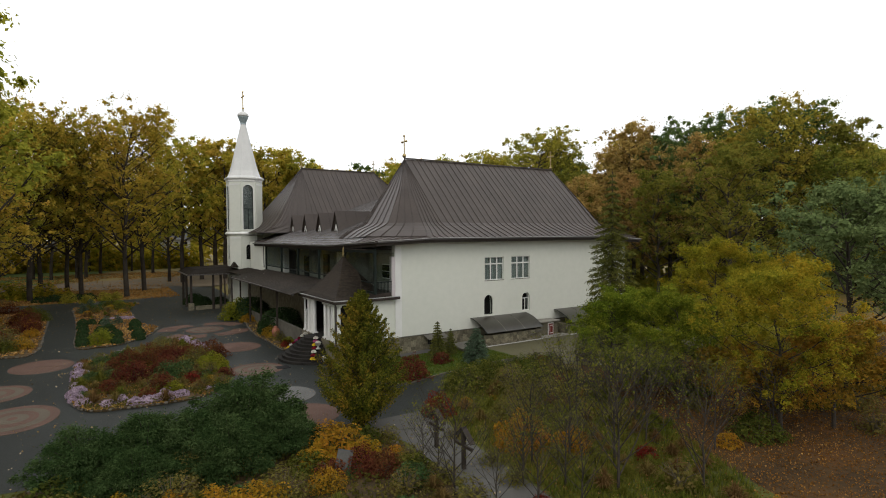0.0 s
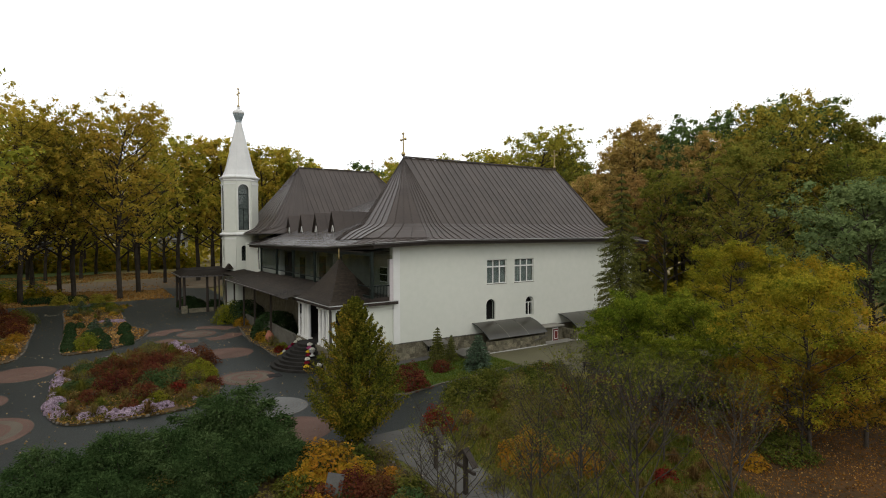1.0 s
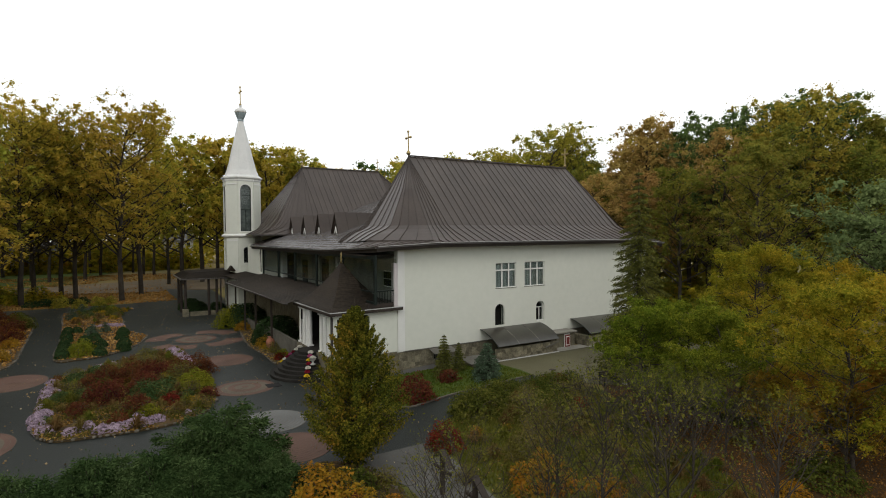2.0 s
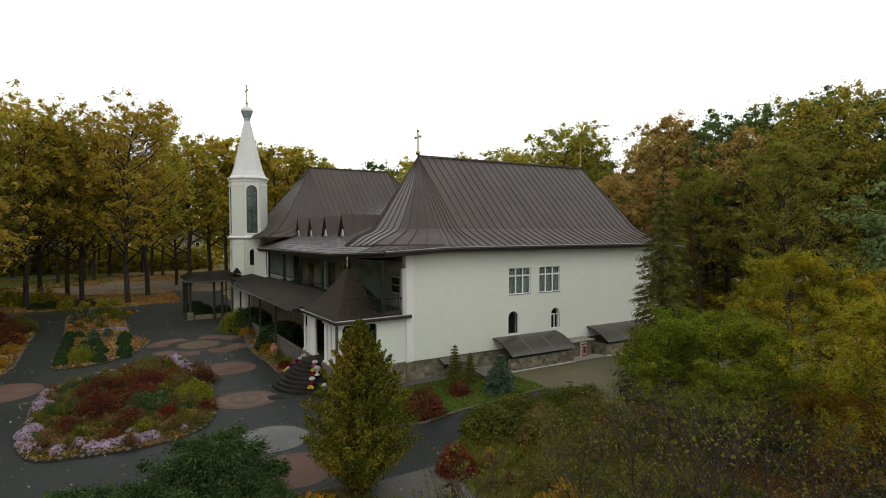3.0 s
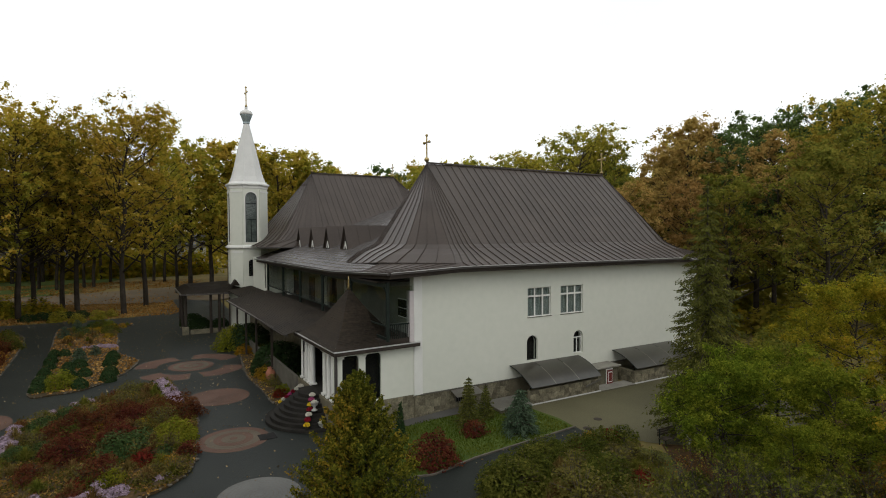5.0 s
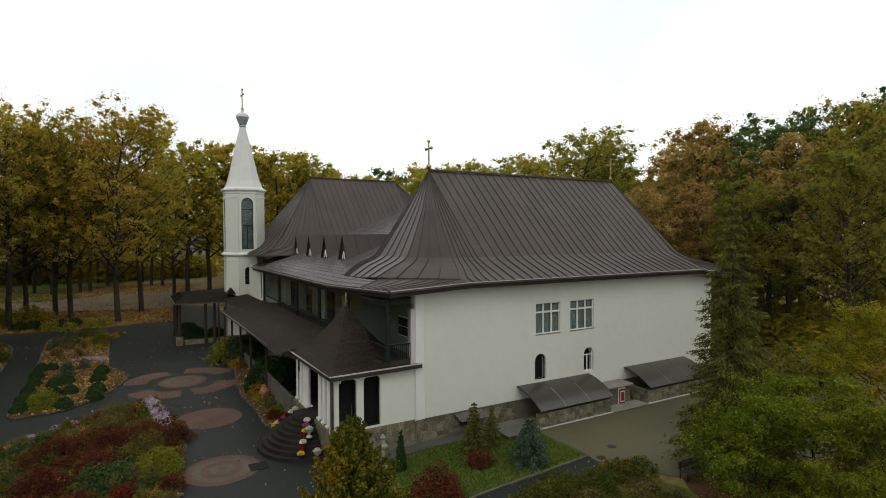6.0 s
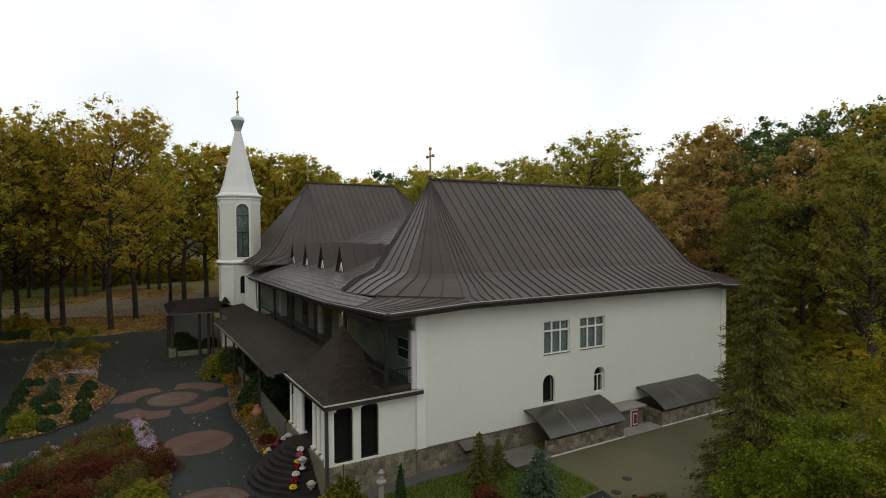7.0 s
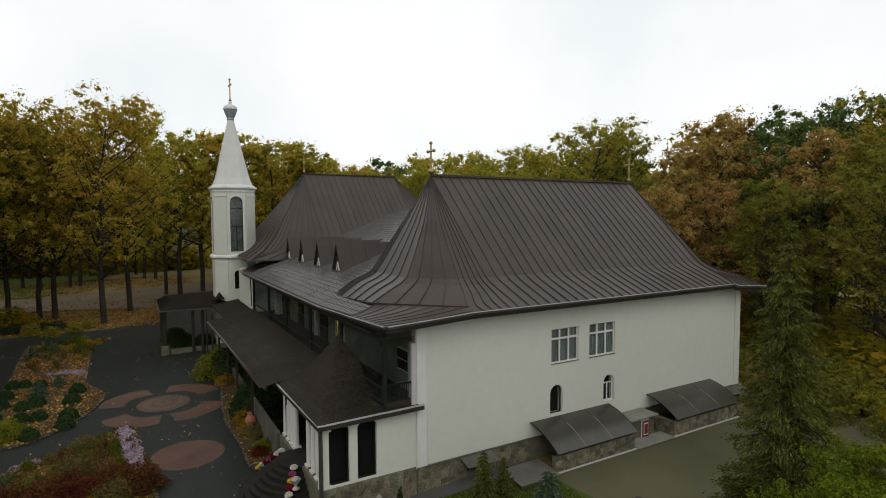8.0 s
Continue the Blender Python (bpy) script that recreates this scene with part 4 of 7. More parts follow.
# canopy porch before the tower
can = part("tower_canopy", bmesh.new(), SHINGLE, church, "low brown shingled canopy roof at the tower foot")
bm = bmesh.new()
for pts in ([(13.0, 97.8, 6.0), (22.5, 97.0, 6.0), (22.5, 100.5, 7.1), (14.5, 101.0, 6.85)], [(13.0, 97.8, 6.0), (14.5, 101.0, 6.85), (14.2, 108, 6.85), (13.0, 110, 6.0)], [(14.5, 101.0, 6.85), (22.5, 100.5, 7.1), (22.5, 108, 7.1), (14.2, 108, 6.85)]):
    bm.faces.new([bm.verts.new(p) for p in pts])
bmesh.ops.solidify(bm, geom=bm.faces[:], thickness=0.12)
part("canopy_sheet", bm, SHINGLE, can)
bm = bmesh.new()
strip(bm, [(13.0, 109.8, 5.9), (12.95, 97.75, 5.9), (22.5, 96.9, 5.9)], 0.2, 0.18)
part("gutter", bm, GUTTER, can)
for x, y in ((13.6, 98.6), (17.0, 98.2), (18.2, 98.2), (13.6, 104), (13.6, 108)):
    bm = bmesh.new()
    tube(bm, (x, y, 0), (x, y, 6.1), 0.22, 0.2, 10)
    part("post", bm, SOFFIT, can, "dark timber post")
bm = bmesh.new()
box(bm, 13.1, 14.0, 98.1, 99.0, 0, 1.2, 0.05)
box(bm, 14.2, 21.5, 98.3, 98.8, 0, 0.7, 0.04)
part("stone_base", bm, STONE, can, "rubble stone pillar base")
bm = bmesh.new()
bm.faces.new([bm.verts.new(p) for p in ((20.0, 98.0, 7.0), (21.2, 98.0, 7.0), (20.6, 98.0, 7.9))])
r = bmesh.ops.extrude_face_region(bm, geom=bm.faces[:])
bmesh.ops.translate(bm, verts=[v for v in r["geom"] if isinstance(v, bmesh.types.BMVert)], vec=(0, 1.6, 0))
part("gablet", bm, SHINGLE, can)

# ---- tower ----
tower = thing("bell_tower", 23.1, 101.5, 0, "white octagonal bell tower with a tall pointed spire", "tower")
TX, TY = 23.1, 101.5
for k in range(8):
    a = radians(45 * k - 90)
    nxv, nyv = math.cos(a), math.sin(a)

    def face(u, z, d, ap=2.82, nx_=nxv, ny_=nyv):
        return (TX + nx_ * (ap - d) - ny_ * u, TY + ny_ * (ap - d) + nx_ * u, z)

    h = 2.82 * math.tan(radians(22.5))
    holes = [arch(-0.86, 0.86, 13.6, 21.4), arch(-0.45, 0.45, 8.3, 10.9)] if k % 2 == 0 else []
    part("wall", slab(bmesh.new(), rect(-h, h, 0, 22.3), holes, face, 0.35), PLASTER, tower)
    if k % 2:
        for z0, z1 in ((0.3, 12.45), (13.2, 21.85)):
            part("pilaster", slab(bmesh.new(), rect(-h * 0.9, h * 0.9, z0, z1), [], lambda u, z, d: face(u, z, d - 0.12), 0.11), PLASTER, tower)
            part("pilaster_cap", slab(bmesh.new(), rect(-h * 0.96, h * 0.96, z1 - 0.45, z1 - 0.25), [], lambda u, z, d: face(u, z, d - 0.18), 0.055), TRIM, tower)
    if k % 2 == 0:
        # belfry backing painted grey in place of light from the opposite windows
        ob = arched_window(face, -0.86, 0.86, 13.6, 21.4, tower, True, 0.46, POST, BELFRY_DAYLIGHT, 0.07, 0.12)
        part("glazing_bar", slab(bmesh.new(), rect(-0.8, 0.8, 19.6, 19.7), [], lambda u, z, d: face(u, z, 0.13 + d), 0.05), POST, ob)
        arched_window(face, -0.45, 0.45, 8.3, 10.9, tower, True, 0.5, POST, DARK, 0.05, 0.12)
        part("architrave", slab(bmesh.new(), arch(-1.0, 1.0, 13.45, 21.54), [arch(-0.87, 0.87, 13.55, 21.41)], lambda u, z, d: face(u, z, d - 0.05), 0.06), TRIM, tower)
T8 = radians(22.5)
q = 1 / math.cos(radians(22.5))
part("ledge", lathe(bmesh.new(), [(2.83 * q, 12.5), (3.2 * q, 12.75), (3.2 * q, 12.95), (2.83 * q, 13.2)], 8, TX, TY, T8), TRIM, tower, "projecting white ledge")
part("cornice", lathe(bmesh.new(), [(2.8 * q, 21.9), (2.92 * q, 22.1), (2.92 * q, 22.3), (3.16 * q, 22.55), (3.16 * q, 22.75), (2.6 * q, 22.9)], 8, TX, TY, T8), TRIM, tower, "white moulded cornice")
part("spire", lathe(bmesh.new(), [(3.1 * q, 22.7), (2.62 * q, 23.1), (2.28 * q, 24.0), (1.96 * q, 25.3), (1.38 * q, 28.0), (0.42 * q, 32.4), (0.2, 32.45)], 8, TX, TY, T8), SPIRE, tower, "tall pointed spire of white sheet metal")
part("bulb_cup", lathe(bmesh.new(), [(0.40, 32.35), (0.52, 32.5), (0.5, 32.7), (0.85, 33.6), (0.92, 33.85)], 16, TX, TY), ZINC, tower, "grey zinc cup")
part("bulb", lathe(bmesh.new(), [(0.94, 33.86), (1.0, 34.0), (0.9, 34.32), (0.6, 34.58), (0.28, 34.72), (0.2, 34.85), (0.26, 35.0), (0.16, 35.14)], 16, TX, TY), SPIRE, tower, "pale metal onion bulb", smooth=True)


def cross(parent, x, y, z, h, along_x=True, ball=0.2):
    c = part("cross", bmesh.new(), GOLD, parent, "gilded metal cross")
    bm = bmesh.new()
    bmesh.ops.create_uvsphere(bm, u_segments=14, v_segments=9, radius=ball, matrix=Matrix.Translation((x, y, z + ball)))
    part("ball", bm, GOLD, c, smooth=True)
    bm = bmesh.new()
    t = 0.035 * h / 2 + 0.035
    tube(bm, (x, y, z + 2 * ball - 0.03), (x, y, z + h), t, t, 8)
    zb, w = z + h * 0.74, h * 0.2
    e = (w, 0) if along_x else (0, w)
    tube(bm, (x - e[0], y - e[1], zb), (x + e[0], y + e[1], zb), t, t, 8)
    for px, py, pz in ((x - e[0], y - e[1], zb), (x + e[0], y + e[1], zb), (x, y, z + h)):
        bmesh.ops.create_icosphere(bm, subdivisions=1, radius=2.1 * t, matrix=Matrix.Translation((px, py, pz)))
    part("crossbar", bm, GOLD, c)
    return c


cross(tower, TX, TY, 35.05, 3.2, False, 0.22)
cross(church, 32.7, 59, 22.0, 2.7, False, 0.26)
cross(church, 57.4, 59, 22.0, 2.5, False, 0.2)
cross(church, 33.2, 100, 25.1, 2.2, False, 0.22)
cross(church, 48.0, 100, 25.1, 2.2, False, 0.22)

# ---- corner porch ----
porch = thing("entrance_porch", 22, 53, 0, "white arcaded entrance porch with a brown pyramid roof", "porch")
PY = 48.0
part("wall", slab(bmesh.new(), rect(19.05, 25.4, 2.15, 6.1), [soft_arch(19.62, 20.9, 2.24, 5.78), soft_arch(21.42, 22.68, 2.24, 5.78)], lambda u, z, d: (u, PY + d, z), 0.4), PLASTER, porch, "white rendered arcade wall")
porch_face = lambda u, z, d: (u, PY + d, z)
for u0, u1 in ((19.62, 20.9), (21.42, 22.68)):
    arched_window(porch_face, u0, u1, 2.24, 5.78, porch, False, frame_mat=POST, head=soft_arch)
bm = bmesh.new()
for y in (48.3, 49.6, 50.6, 51.6, 54.9, 55.6, 56.5, 57.6):
    tube(bm, (19.5, y, 2.15), (19.5, y, 5.7), 0.22, 0.2, 12)
    box(bm, 19.22, 19.78, y - 0.28, y + 0.28, 2.12, 2.3)
    box(bm, 19.22, 19.78, y - 0.28, y + 0.28, 5.6, 5.75)
    ob = part("column", bm, TRIM, porch, "white round column")
    bm = bmesh.new()
bm.free()
bm = bmesh.new()
box(bm, 19.3, 19.7, 48.4, 57.8, 5.75, 6.1)
part("beam", bm, TRIM, porch)
bm = bmesh.new()
box(bm, 19.3, 25.4, 48.1, 57.8, 2.16, 2.2)
part("porch_floor", bm, STEP, porch)
# inner walls coloured near-black to stand for the porch's deep shade
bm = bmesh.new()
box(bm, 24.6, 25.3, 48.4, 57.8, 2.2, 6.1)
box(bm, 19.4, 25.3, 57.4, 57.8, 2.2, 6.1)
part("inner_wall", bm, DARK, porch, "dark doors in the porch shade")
def bell(t):
    """The porch roof's hollow curve: a flat skirt, then steep."""
    return 0.28 * t + 0.72 * max(0.0, (t - 0.14) / 0.86) ** 1.55


apex = Vector((21.9, 52.7, 10.35))
base = [(18.8, 47.55), (25.5, 47.75), (25.6, 57.9), (18.8, 57.9)]
# porch gutter in the pale tone, its top-edge highlight put into the colour
proof = part("porch_roof", strip(bmesh.new(), [(25.75, 47.5, 6.30), (18.86, 47.45, 6.22), (18.78, 57.9, 6.18)], 0.17, 0.07), GUTTER_LIT, porch, "brown shingled pyramid roof with a worn white gutter")
for k in range(4):
    a, b = Vector((*base[k], 6.3)), Vector((*base[(k + 1) % 4], 6.3))
    rows = 30
    for i in range(rows):
        bm = bmesh.new()
        t0, t1 = i / rows, (i + 1.12) / rows
        def at(p, t):
            flat = p.lerp(apex, t)
            return Vector((flat.x, flat.y, 6.3 + (apex.z - 6.3) * (bell(t))))
        cells = max(3, int((b - a).length * (1 - t0) / 0.45))
        for j in range(cells):
            ua, ub, up = j / cells, (j + 1) / cells, Vector((0, 0, rl.uniform(0.006, 0.03)))
            la, lb, ha, hb = at(a.lerp(b, ua), t0), at(a.lerp(b, ub), t0), at(a.lerp(b, ua), min(t1, 1)), at(a.lerp(b, ub), min(t1, 1))
            vs = [bm.verts.new(p) for p in (la + up, lb + up, hb, ha, la - Vector((0, 0, 0.02)), lb - Vector((0, 0, 0.02)))]
            bm.faces.new(vs[:4])
            bm.faces.new((vs[4], vs[5], vs[1], vs[0]))
        part("shingle_course", bm, SHINGLE, proof, closed=False)
bm = bmesh.new()
box(bm, 18.85, 25.5, 47.6, 57.8, 6.06, 6.1)
part("soffit", bm, SOFFIT, porch)
part("fascia", strip(bmesh.new(), [(25.75, 47.5, 6.03), (18.88, 47.46, 5.95), (18.82, 57.9, 5.92)], 0.14, 0.26), SOFFIT, porch, "dark brown fascia board")
part("downpipe", strip(bmesh.new(), [(18.98, 47.7, 6.0), (19.0, 47.8, 5.6), (19.0, 47.82, 2.4), (18.98, 47.7, 0.1)], 0.12, 0.1), GUTTER, porch, "dark downpipe")
f = part("finial", lathe(bmesh.new(), [(0.16, 10.2), (0.07, 10.4), (0.13, 10.6), (0.06, 10.8), (0.09, 10.95), (0.02, 11.3)], 12, 21.9, 52.7), GOLD, porch, "small metal finial", smooth=True)

stairs = thing("entrance_steps", 17.5, 53.3, 0, "fan of dark rounded stone steps to the porch", "steps")
for i in range(8):
    r = 4.0 - 0.36 * i
    pts = [(19.3, 53.3 - r)] + [(19.3 - r * math.cos(b), 53.3 + r * math.sin(b)) for b in [(-90 + 7.5 * j) * math.pi / 180 for j in range(25)]]
    bm = prism(bmesh.new(), pts[1:], 0.0 if i == 0 else 0.27 * i - 0.01, 0.27 * (i + 1))
    part("step", bm, STEP, stairs)
mat_ = thing("door_mat", 14.9, 50.6, 0, "dark rubber mat on the asphalt", "mat")
bm = bmesh.new()
box(bm, 14.2, 15.4, 50.0, 51.2, 0.03, 0.075, 0.01)
part("mat", bm, DARK, mat_)

# ---- basement entrances on the courtyard side ----
LOW_WALLS = []


def basement_canopy(x0, x1, zw, yf, zf, label):
    ob = thing("basement_canopy", (x0 + x1) / 2, 46.5, 0.5, label, "canopy", "canopies over basement stairs")
    n = 22
    prof = []
    for i in range(n + 1):
        t = i / n
        prof.append((47.94 + (yf - 47.94) * t, zw + (zf - zw) * (0.35 * t + 0.65 * t ** 2.2)))
    for k in range(3):
        a, b = x0 + (x1 - x0) * k / 3 + 0.03, x0 + (x1 - x0) * (k + 1) / 3 - 0.03
        bm = bmesh.new()
        for (y0, z0), (y1, z1) in zip(prof, prof[1:]):
            vs = [bm.verts.new(p) for p in ((a, y0, z0), (b, y0, z0), (b, y1, z1), (a, y1, z1))]
            bm.faces.new(vs)
        bmesh.ops.remove_doubles(bm, verts=bm.verts, dist=0.001)
        bmesh.ops.solidify(bm, geom=bm.faces[:], thickness=0.05)
        part("sheet", bm, POLYCARB, ob, "brown polycarbonate sheet")
    for k in range(4):
        x = x0 + (x1 - x0) * k / 3
        bm = strip(bmesh.new(), [(x, y, z + 0.01) for y, z in (prof if k in (0, 3) else prof[7:])], 0.06, 0.05)
        part("rib", bm, POST if k in (0, 3) else KERB, ob)
    bm = bmesh.new()
    box(bm, x0, x1, yf + 0.25, yf + 0.6, 0.4, zf - 0.25, 0.02)
    if x0 > 45:
        box(bm, x0, x0 + 0.35, yf + 0.6, 47.9, 0.4, zf - 0.25, 0.02)
    box(bm, x1 - 0.35, x1, yf + 0.6, 47.9, 0.4, zf - 0.25, 0.02)
    low = part("stone_wall", bm, MORTAR, ob, "low rubble stone wall")
    LOW_WALLS.append((low, x0, x1, yf + 0.25, zf - 0.27))
    bm = bmesh.new()
    box(bm, x0 - 0.1, x1 + 0.1, yf + 0.08, yf + 0.246, 0.45, 0.6, 0.02)
    part("kerb", bm, WHITE_STONE, ob)
    for x in (x0 + 0.1, x1 - 0.1):
        part("bracket", tube(bmesh.new(), (x, yf + 0.45, zf - 0.3), (x, yf + 0.3, zf), 0.04, 0.04, 6), POST, ob)
    return ob


basement_canopy(34.75, 42.7, 3.22, 44.95, 1.95, "curved brown canopy over a basement stair")
basement_canopy(47.3, 55.8, 3.2, 44.95, 1.95, "curved brown canopy over a second basement stair")
aw = thing("window_awning", 30, 47.4, 1.6, "small grey flat awning over a basement window", "awning")
bm = bmesh.new()
vs = [bm.verts.new(p) for p in ((28.7, 47.92, 2.05), (31.2, 47.92, 2.05), (31.3, 46.8, 1.7), (28.7, 46.8, 1.7))]
bm.faces.new(vs)
bmesh.ops.solidify(bm, geom=bm.faces[:], thickness=0.06)
part("sheet", bm, KERB, aw)
bm = bmesh.new()
box(bm, 29.2, 30.9, 47.74, 47.9, 1.05, 1.7)
part("window_opening", bm, DARK, aw)
for i in range(9):
    part("bar", tube(bmesh.new(), (29.1 + i * 0.22, 47.66, 0.95), (29.1 + i * 0.22, 47.66, 1.75), 0.025, 0.025, 5), PAVE_GREY, aw)
aw = thing("window_awning", 59.3, 47.4, 1.6, "small grey flat awning near the wall's end", "awning")
bm = bmesh.new()
bm.faces.new([bm.verts.new(p) for p in ((57.8, 47.78, 2.1), (60.6, 47.78, 2.1), (60.4, 46.8, 1.66), (57.7, 46.8, 1.66))])
bmesh.ops.solidify(bm, geom=bm.faces[:], thickness=0.06)
part("sheet", bm, KERB, aw)
part("window_opening", box(bmesh.new(), 58.1, 60.0, 47.6, 47.86, 0.9, 1.7), DARK, aw)
bulk = thing("basement_hatch", 32.8, 45.4, 0.3, "low stone hatch under a sloping grey slab", "hatch")
part("stone_wall", box(bmesh.new(), 31.4, 34.4, 44.6, 46.6, 0.2, 0.78, 0.02), MORTAR, bulk)
bm = bmesh.new()
bm.faces.new([bm.verts.new(p) for p in ((31.2, 46.7, 1.08), (34.5, 46.7, 1.08), (34.5, 44.4, 0.88), (31.2, 44.4, 0.88))])
bmesh.ops.solidify(bm, geom=bm.faces[:], thickness=0.08)
part("slab", bm, KERB, bulk, "sloping grey concrete slab")
lob = thing("basement_lobby", 45.0, 47, 0.5, "small stone basement lobby with a red door", "lobby")
bm = bmesh.new()
box(bm, 43.6, 46.4, 46.4, 47.85, 0.4, 2.1, 0.02)
part("stone_wall", bm, STONE, lob)
bm = bmesh.new()
box(bm, 43.4, 46.6, 46.15, 47.9, 2.1, 2.24, 0.02)
part("roof_slab", bm, KERB, lob, "pale concrete roof slab")
bm = bmesh.new()
box(bm, 44.8, 45.66, 46.33, 46.395, 0.52, 1.98)
door = part("door", bm, TRIM, lob, "red door in a white frame")
bm = bmesh.new()
box(bm, 44.88, 45.58, 46.27, 46.33, 0.52, 1.88)
part("door_leaf", bm, RED_PAINT, door)
bm = bmesh.new()
box(bm, 44.98, 45.48, 46.25, 46.27, 0.75, 1.72)
part("door_panel", bm, TRIM, door)
bm = bmesh.new()
box(bm, 45.03, 45.43, 46.23, 46.25, 0.83, 1.64)
part("door_inset", bm, RED_PAINT, door)
patch("pavement", [(42.8, 44.9), (47.2, 44.9), (47.2, 46.4), (42.8, 46.4)], 0.1, KERB, "pale concrete landing at the basement door")

plank = thing("leaning_plank", 42.0, 44.9, 1.4, "pale wooden plank leaning on the low stone wall", "plank")
bm = box(bmesh.new(), -0.95, 0.95, -0.03, 0.03, -0.09, 0.09, 0.008)
bmesh.ops.transform(bm, matrix=Matrix.Translation((41.9, 45.08, 1.42)) @ Euler((radians(8), radians(-13), 0)).to_matrix().to_4x4(), verts=bm.verts)
part("board", bm, PARAPET, plank)

part("kerb", strip(bmesh.new(), [(x, y, ground_z(x, y)) for x, y in ((19.3, 46.8), (19.8, 43.0), (20.3, 39.3), (22.0, 38.7), (25.3, 39.1), (29.4, 39.1), (34.3, 39.5))], 0.14, 0.13), EDGE, None, "pale kerb round the lawn", "structure")

# ---- planting: meshes of many small leaves ----
def leaf_mesh(name, centres, sizes, material, rng, droop=0.0, narrow=0.55, facing=None, loose=0.42, along=None):
    """One small folded leaf or spray of leaves at each centre; facing: the ways in which the leaves turn their upper sides."""
    n = len(centres)
    c = np.asarray(centres, float)
    s = np.asarray(sizes, float)[:, None]
    d = rng.normal(size=(n, 3))
    d[:, 2] -= droop
    if along is not None:
        d = np.asarray(along, float) + 0.38 * d
    side = rng.normal(size=(n, 3))
    if facing is not None:
        side = np.asarray(facing, float) + rng.normal(size=(n, 3)) * loose
        side /= np.linalg.norm(side, axis=1)[:, None]
        d -= side * np.sum(d * side, axis=1)[:, None]
    d /= np.linalg.norm(d, axis=1)[:, None]
    w = np.cross(d, side)
    w /= np.linalg.norm(w, axis=1)[:, None]
    k = np.cross(d, w)
    v = np.empty((n, 4, 3))
    v[:, 0] = c - d * s * 0.5
    v[:, 1] = c + w * s * narrow * 0.5 + k * s * 0.12
    v[:, 2] = c + d * s * 0.5
    v[:, 3] = c - w * s * narrow * 0.5 + k * s * 0.12
    me = bpy.data.meshes.new(name)
    me.vertices.add(4 * n)
    me.vertices.foreach_set("co", (v.reshape(-1) * U).astype(np.float32))
    me.loops.add(4 * n)
    me.loops.foreach_set("vertex_index", np.arange(4 * n, dtype=np.int32))
    me.polygons.add(n)
    me.polygons.foreach_set("loop_start", np.arange(0, 4 * n, 4, dtype=np.int32))
    me.polygons.foreach_set("loop_total", np.full(n, 4, dtype=np.int32))
    me.materials.append(material)
    me.update(calc_edges=True)
    return me


def branch_lines(rng, height, bole, spread, n_limbs, twigs, lean=0.35, girth=0.019, taper=0.62):
    """Trunk, limbs and twigs as (start, end, radius, radius); and the points where leaves gather."""
    segs, tips = [], []
    r0 = height * girth
    pts = [Vector((0, 0, -0.3))]
    steps = 7
    for i in range(1, steps + 1):
        z = height * 0.86 * i / steps
        pts.append(Vector((rng.normal() * 0.02 * z, rng.normal() * 0.02 * z, z)))
    for i in range(steps):
        segs.append((pts[i], pts[i + 1], r0 * (1 - 0.8 * i / steps), r0 * (1 - 0.8 * (i + 1) / steps)))
    for k in range(n_limbs):
        f = bole + (1 - bole) * ((k + rng.random()) / n_limbs) ** 0.85
        z = height * 0.86 * f
        i = min(steps - 1, int(f * steps))
        p = pts[i].lerp(pts[i + 1], f * steps - i)
        az = k * 2.4 + rng.normal() * 0.5
        reach = spread * (1.02 - taper * (max(0, f - 0.35) / 0.65) ** 1.6) * rng.uniform(0.7, 1.1)
        rise = reach * rng.uniform(lean, lean + 0.6)
        q = p + Vector((math.cos(az) * reach * 0.55, math.sin(az) * reach * 0.55, rise * 0.45))
        e = p + Vector((math.cos(az) * reach, math.sin(az) * reach, rise))
        rr = r0 * (1 - 0.75 * f) * 0.55
        segs += [(p, q, rr, rr * 0.7), (q, e, rr * 0.7, rr * 0.25)]
        tips += [e, q.lerp(e, 0.5)]
        for j in range(twigs):
            b = q.lerp(e, rng.random())
            t = b + Vector((rng.normal(), rng.normal(), abs(rng.normal()) * 0.7)) * reach * 0.26
            segs.append((b, t, rr * 0.35, rr * 0.12))
            tips.append(t)
    tips.append(pts[-1] + Vector((0, 0, height * 0.08)))
    return segs, tips


def wood_mesh(name, segs, material, n=5):
    verts, faces = [], []
    for p, q, r0, r1 in segs:
        d = (q - p)
        if d.length < 1e-4:
            continue
        d.normalize()
        a = d.orthogonal().normalized()
        b = d.cross(a)
        k = len(verts)
        for c, r in ((p, r0), (q, r1)):
            verts += [c + r * (math.cos(2 * math.pi * i / n) * a + math.sin(2 * math.pi * i / n) * b) for i in range(n)]
        faces += [(k + i, k + (i + 1) % n, k + n + (i + 1) % n, k + n + i) for i in range(n)]
    return raw_mesh(name, verts, faces, material, True)


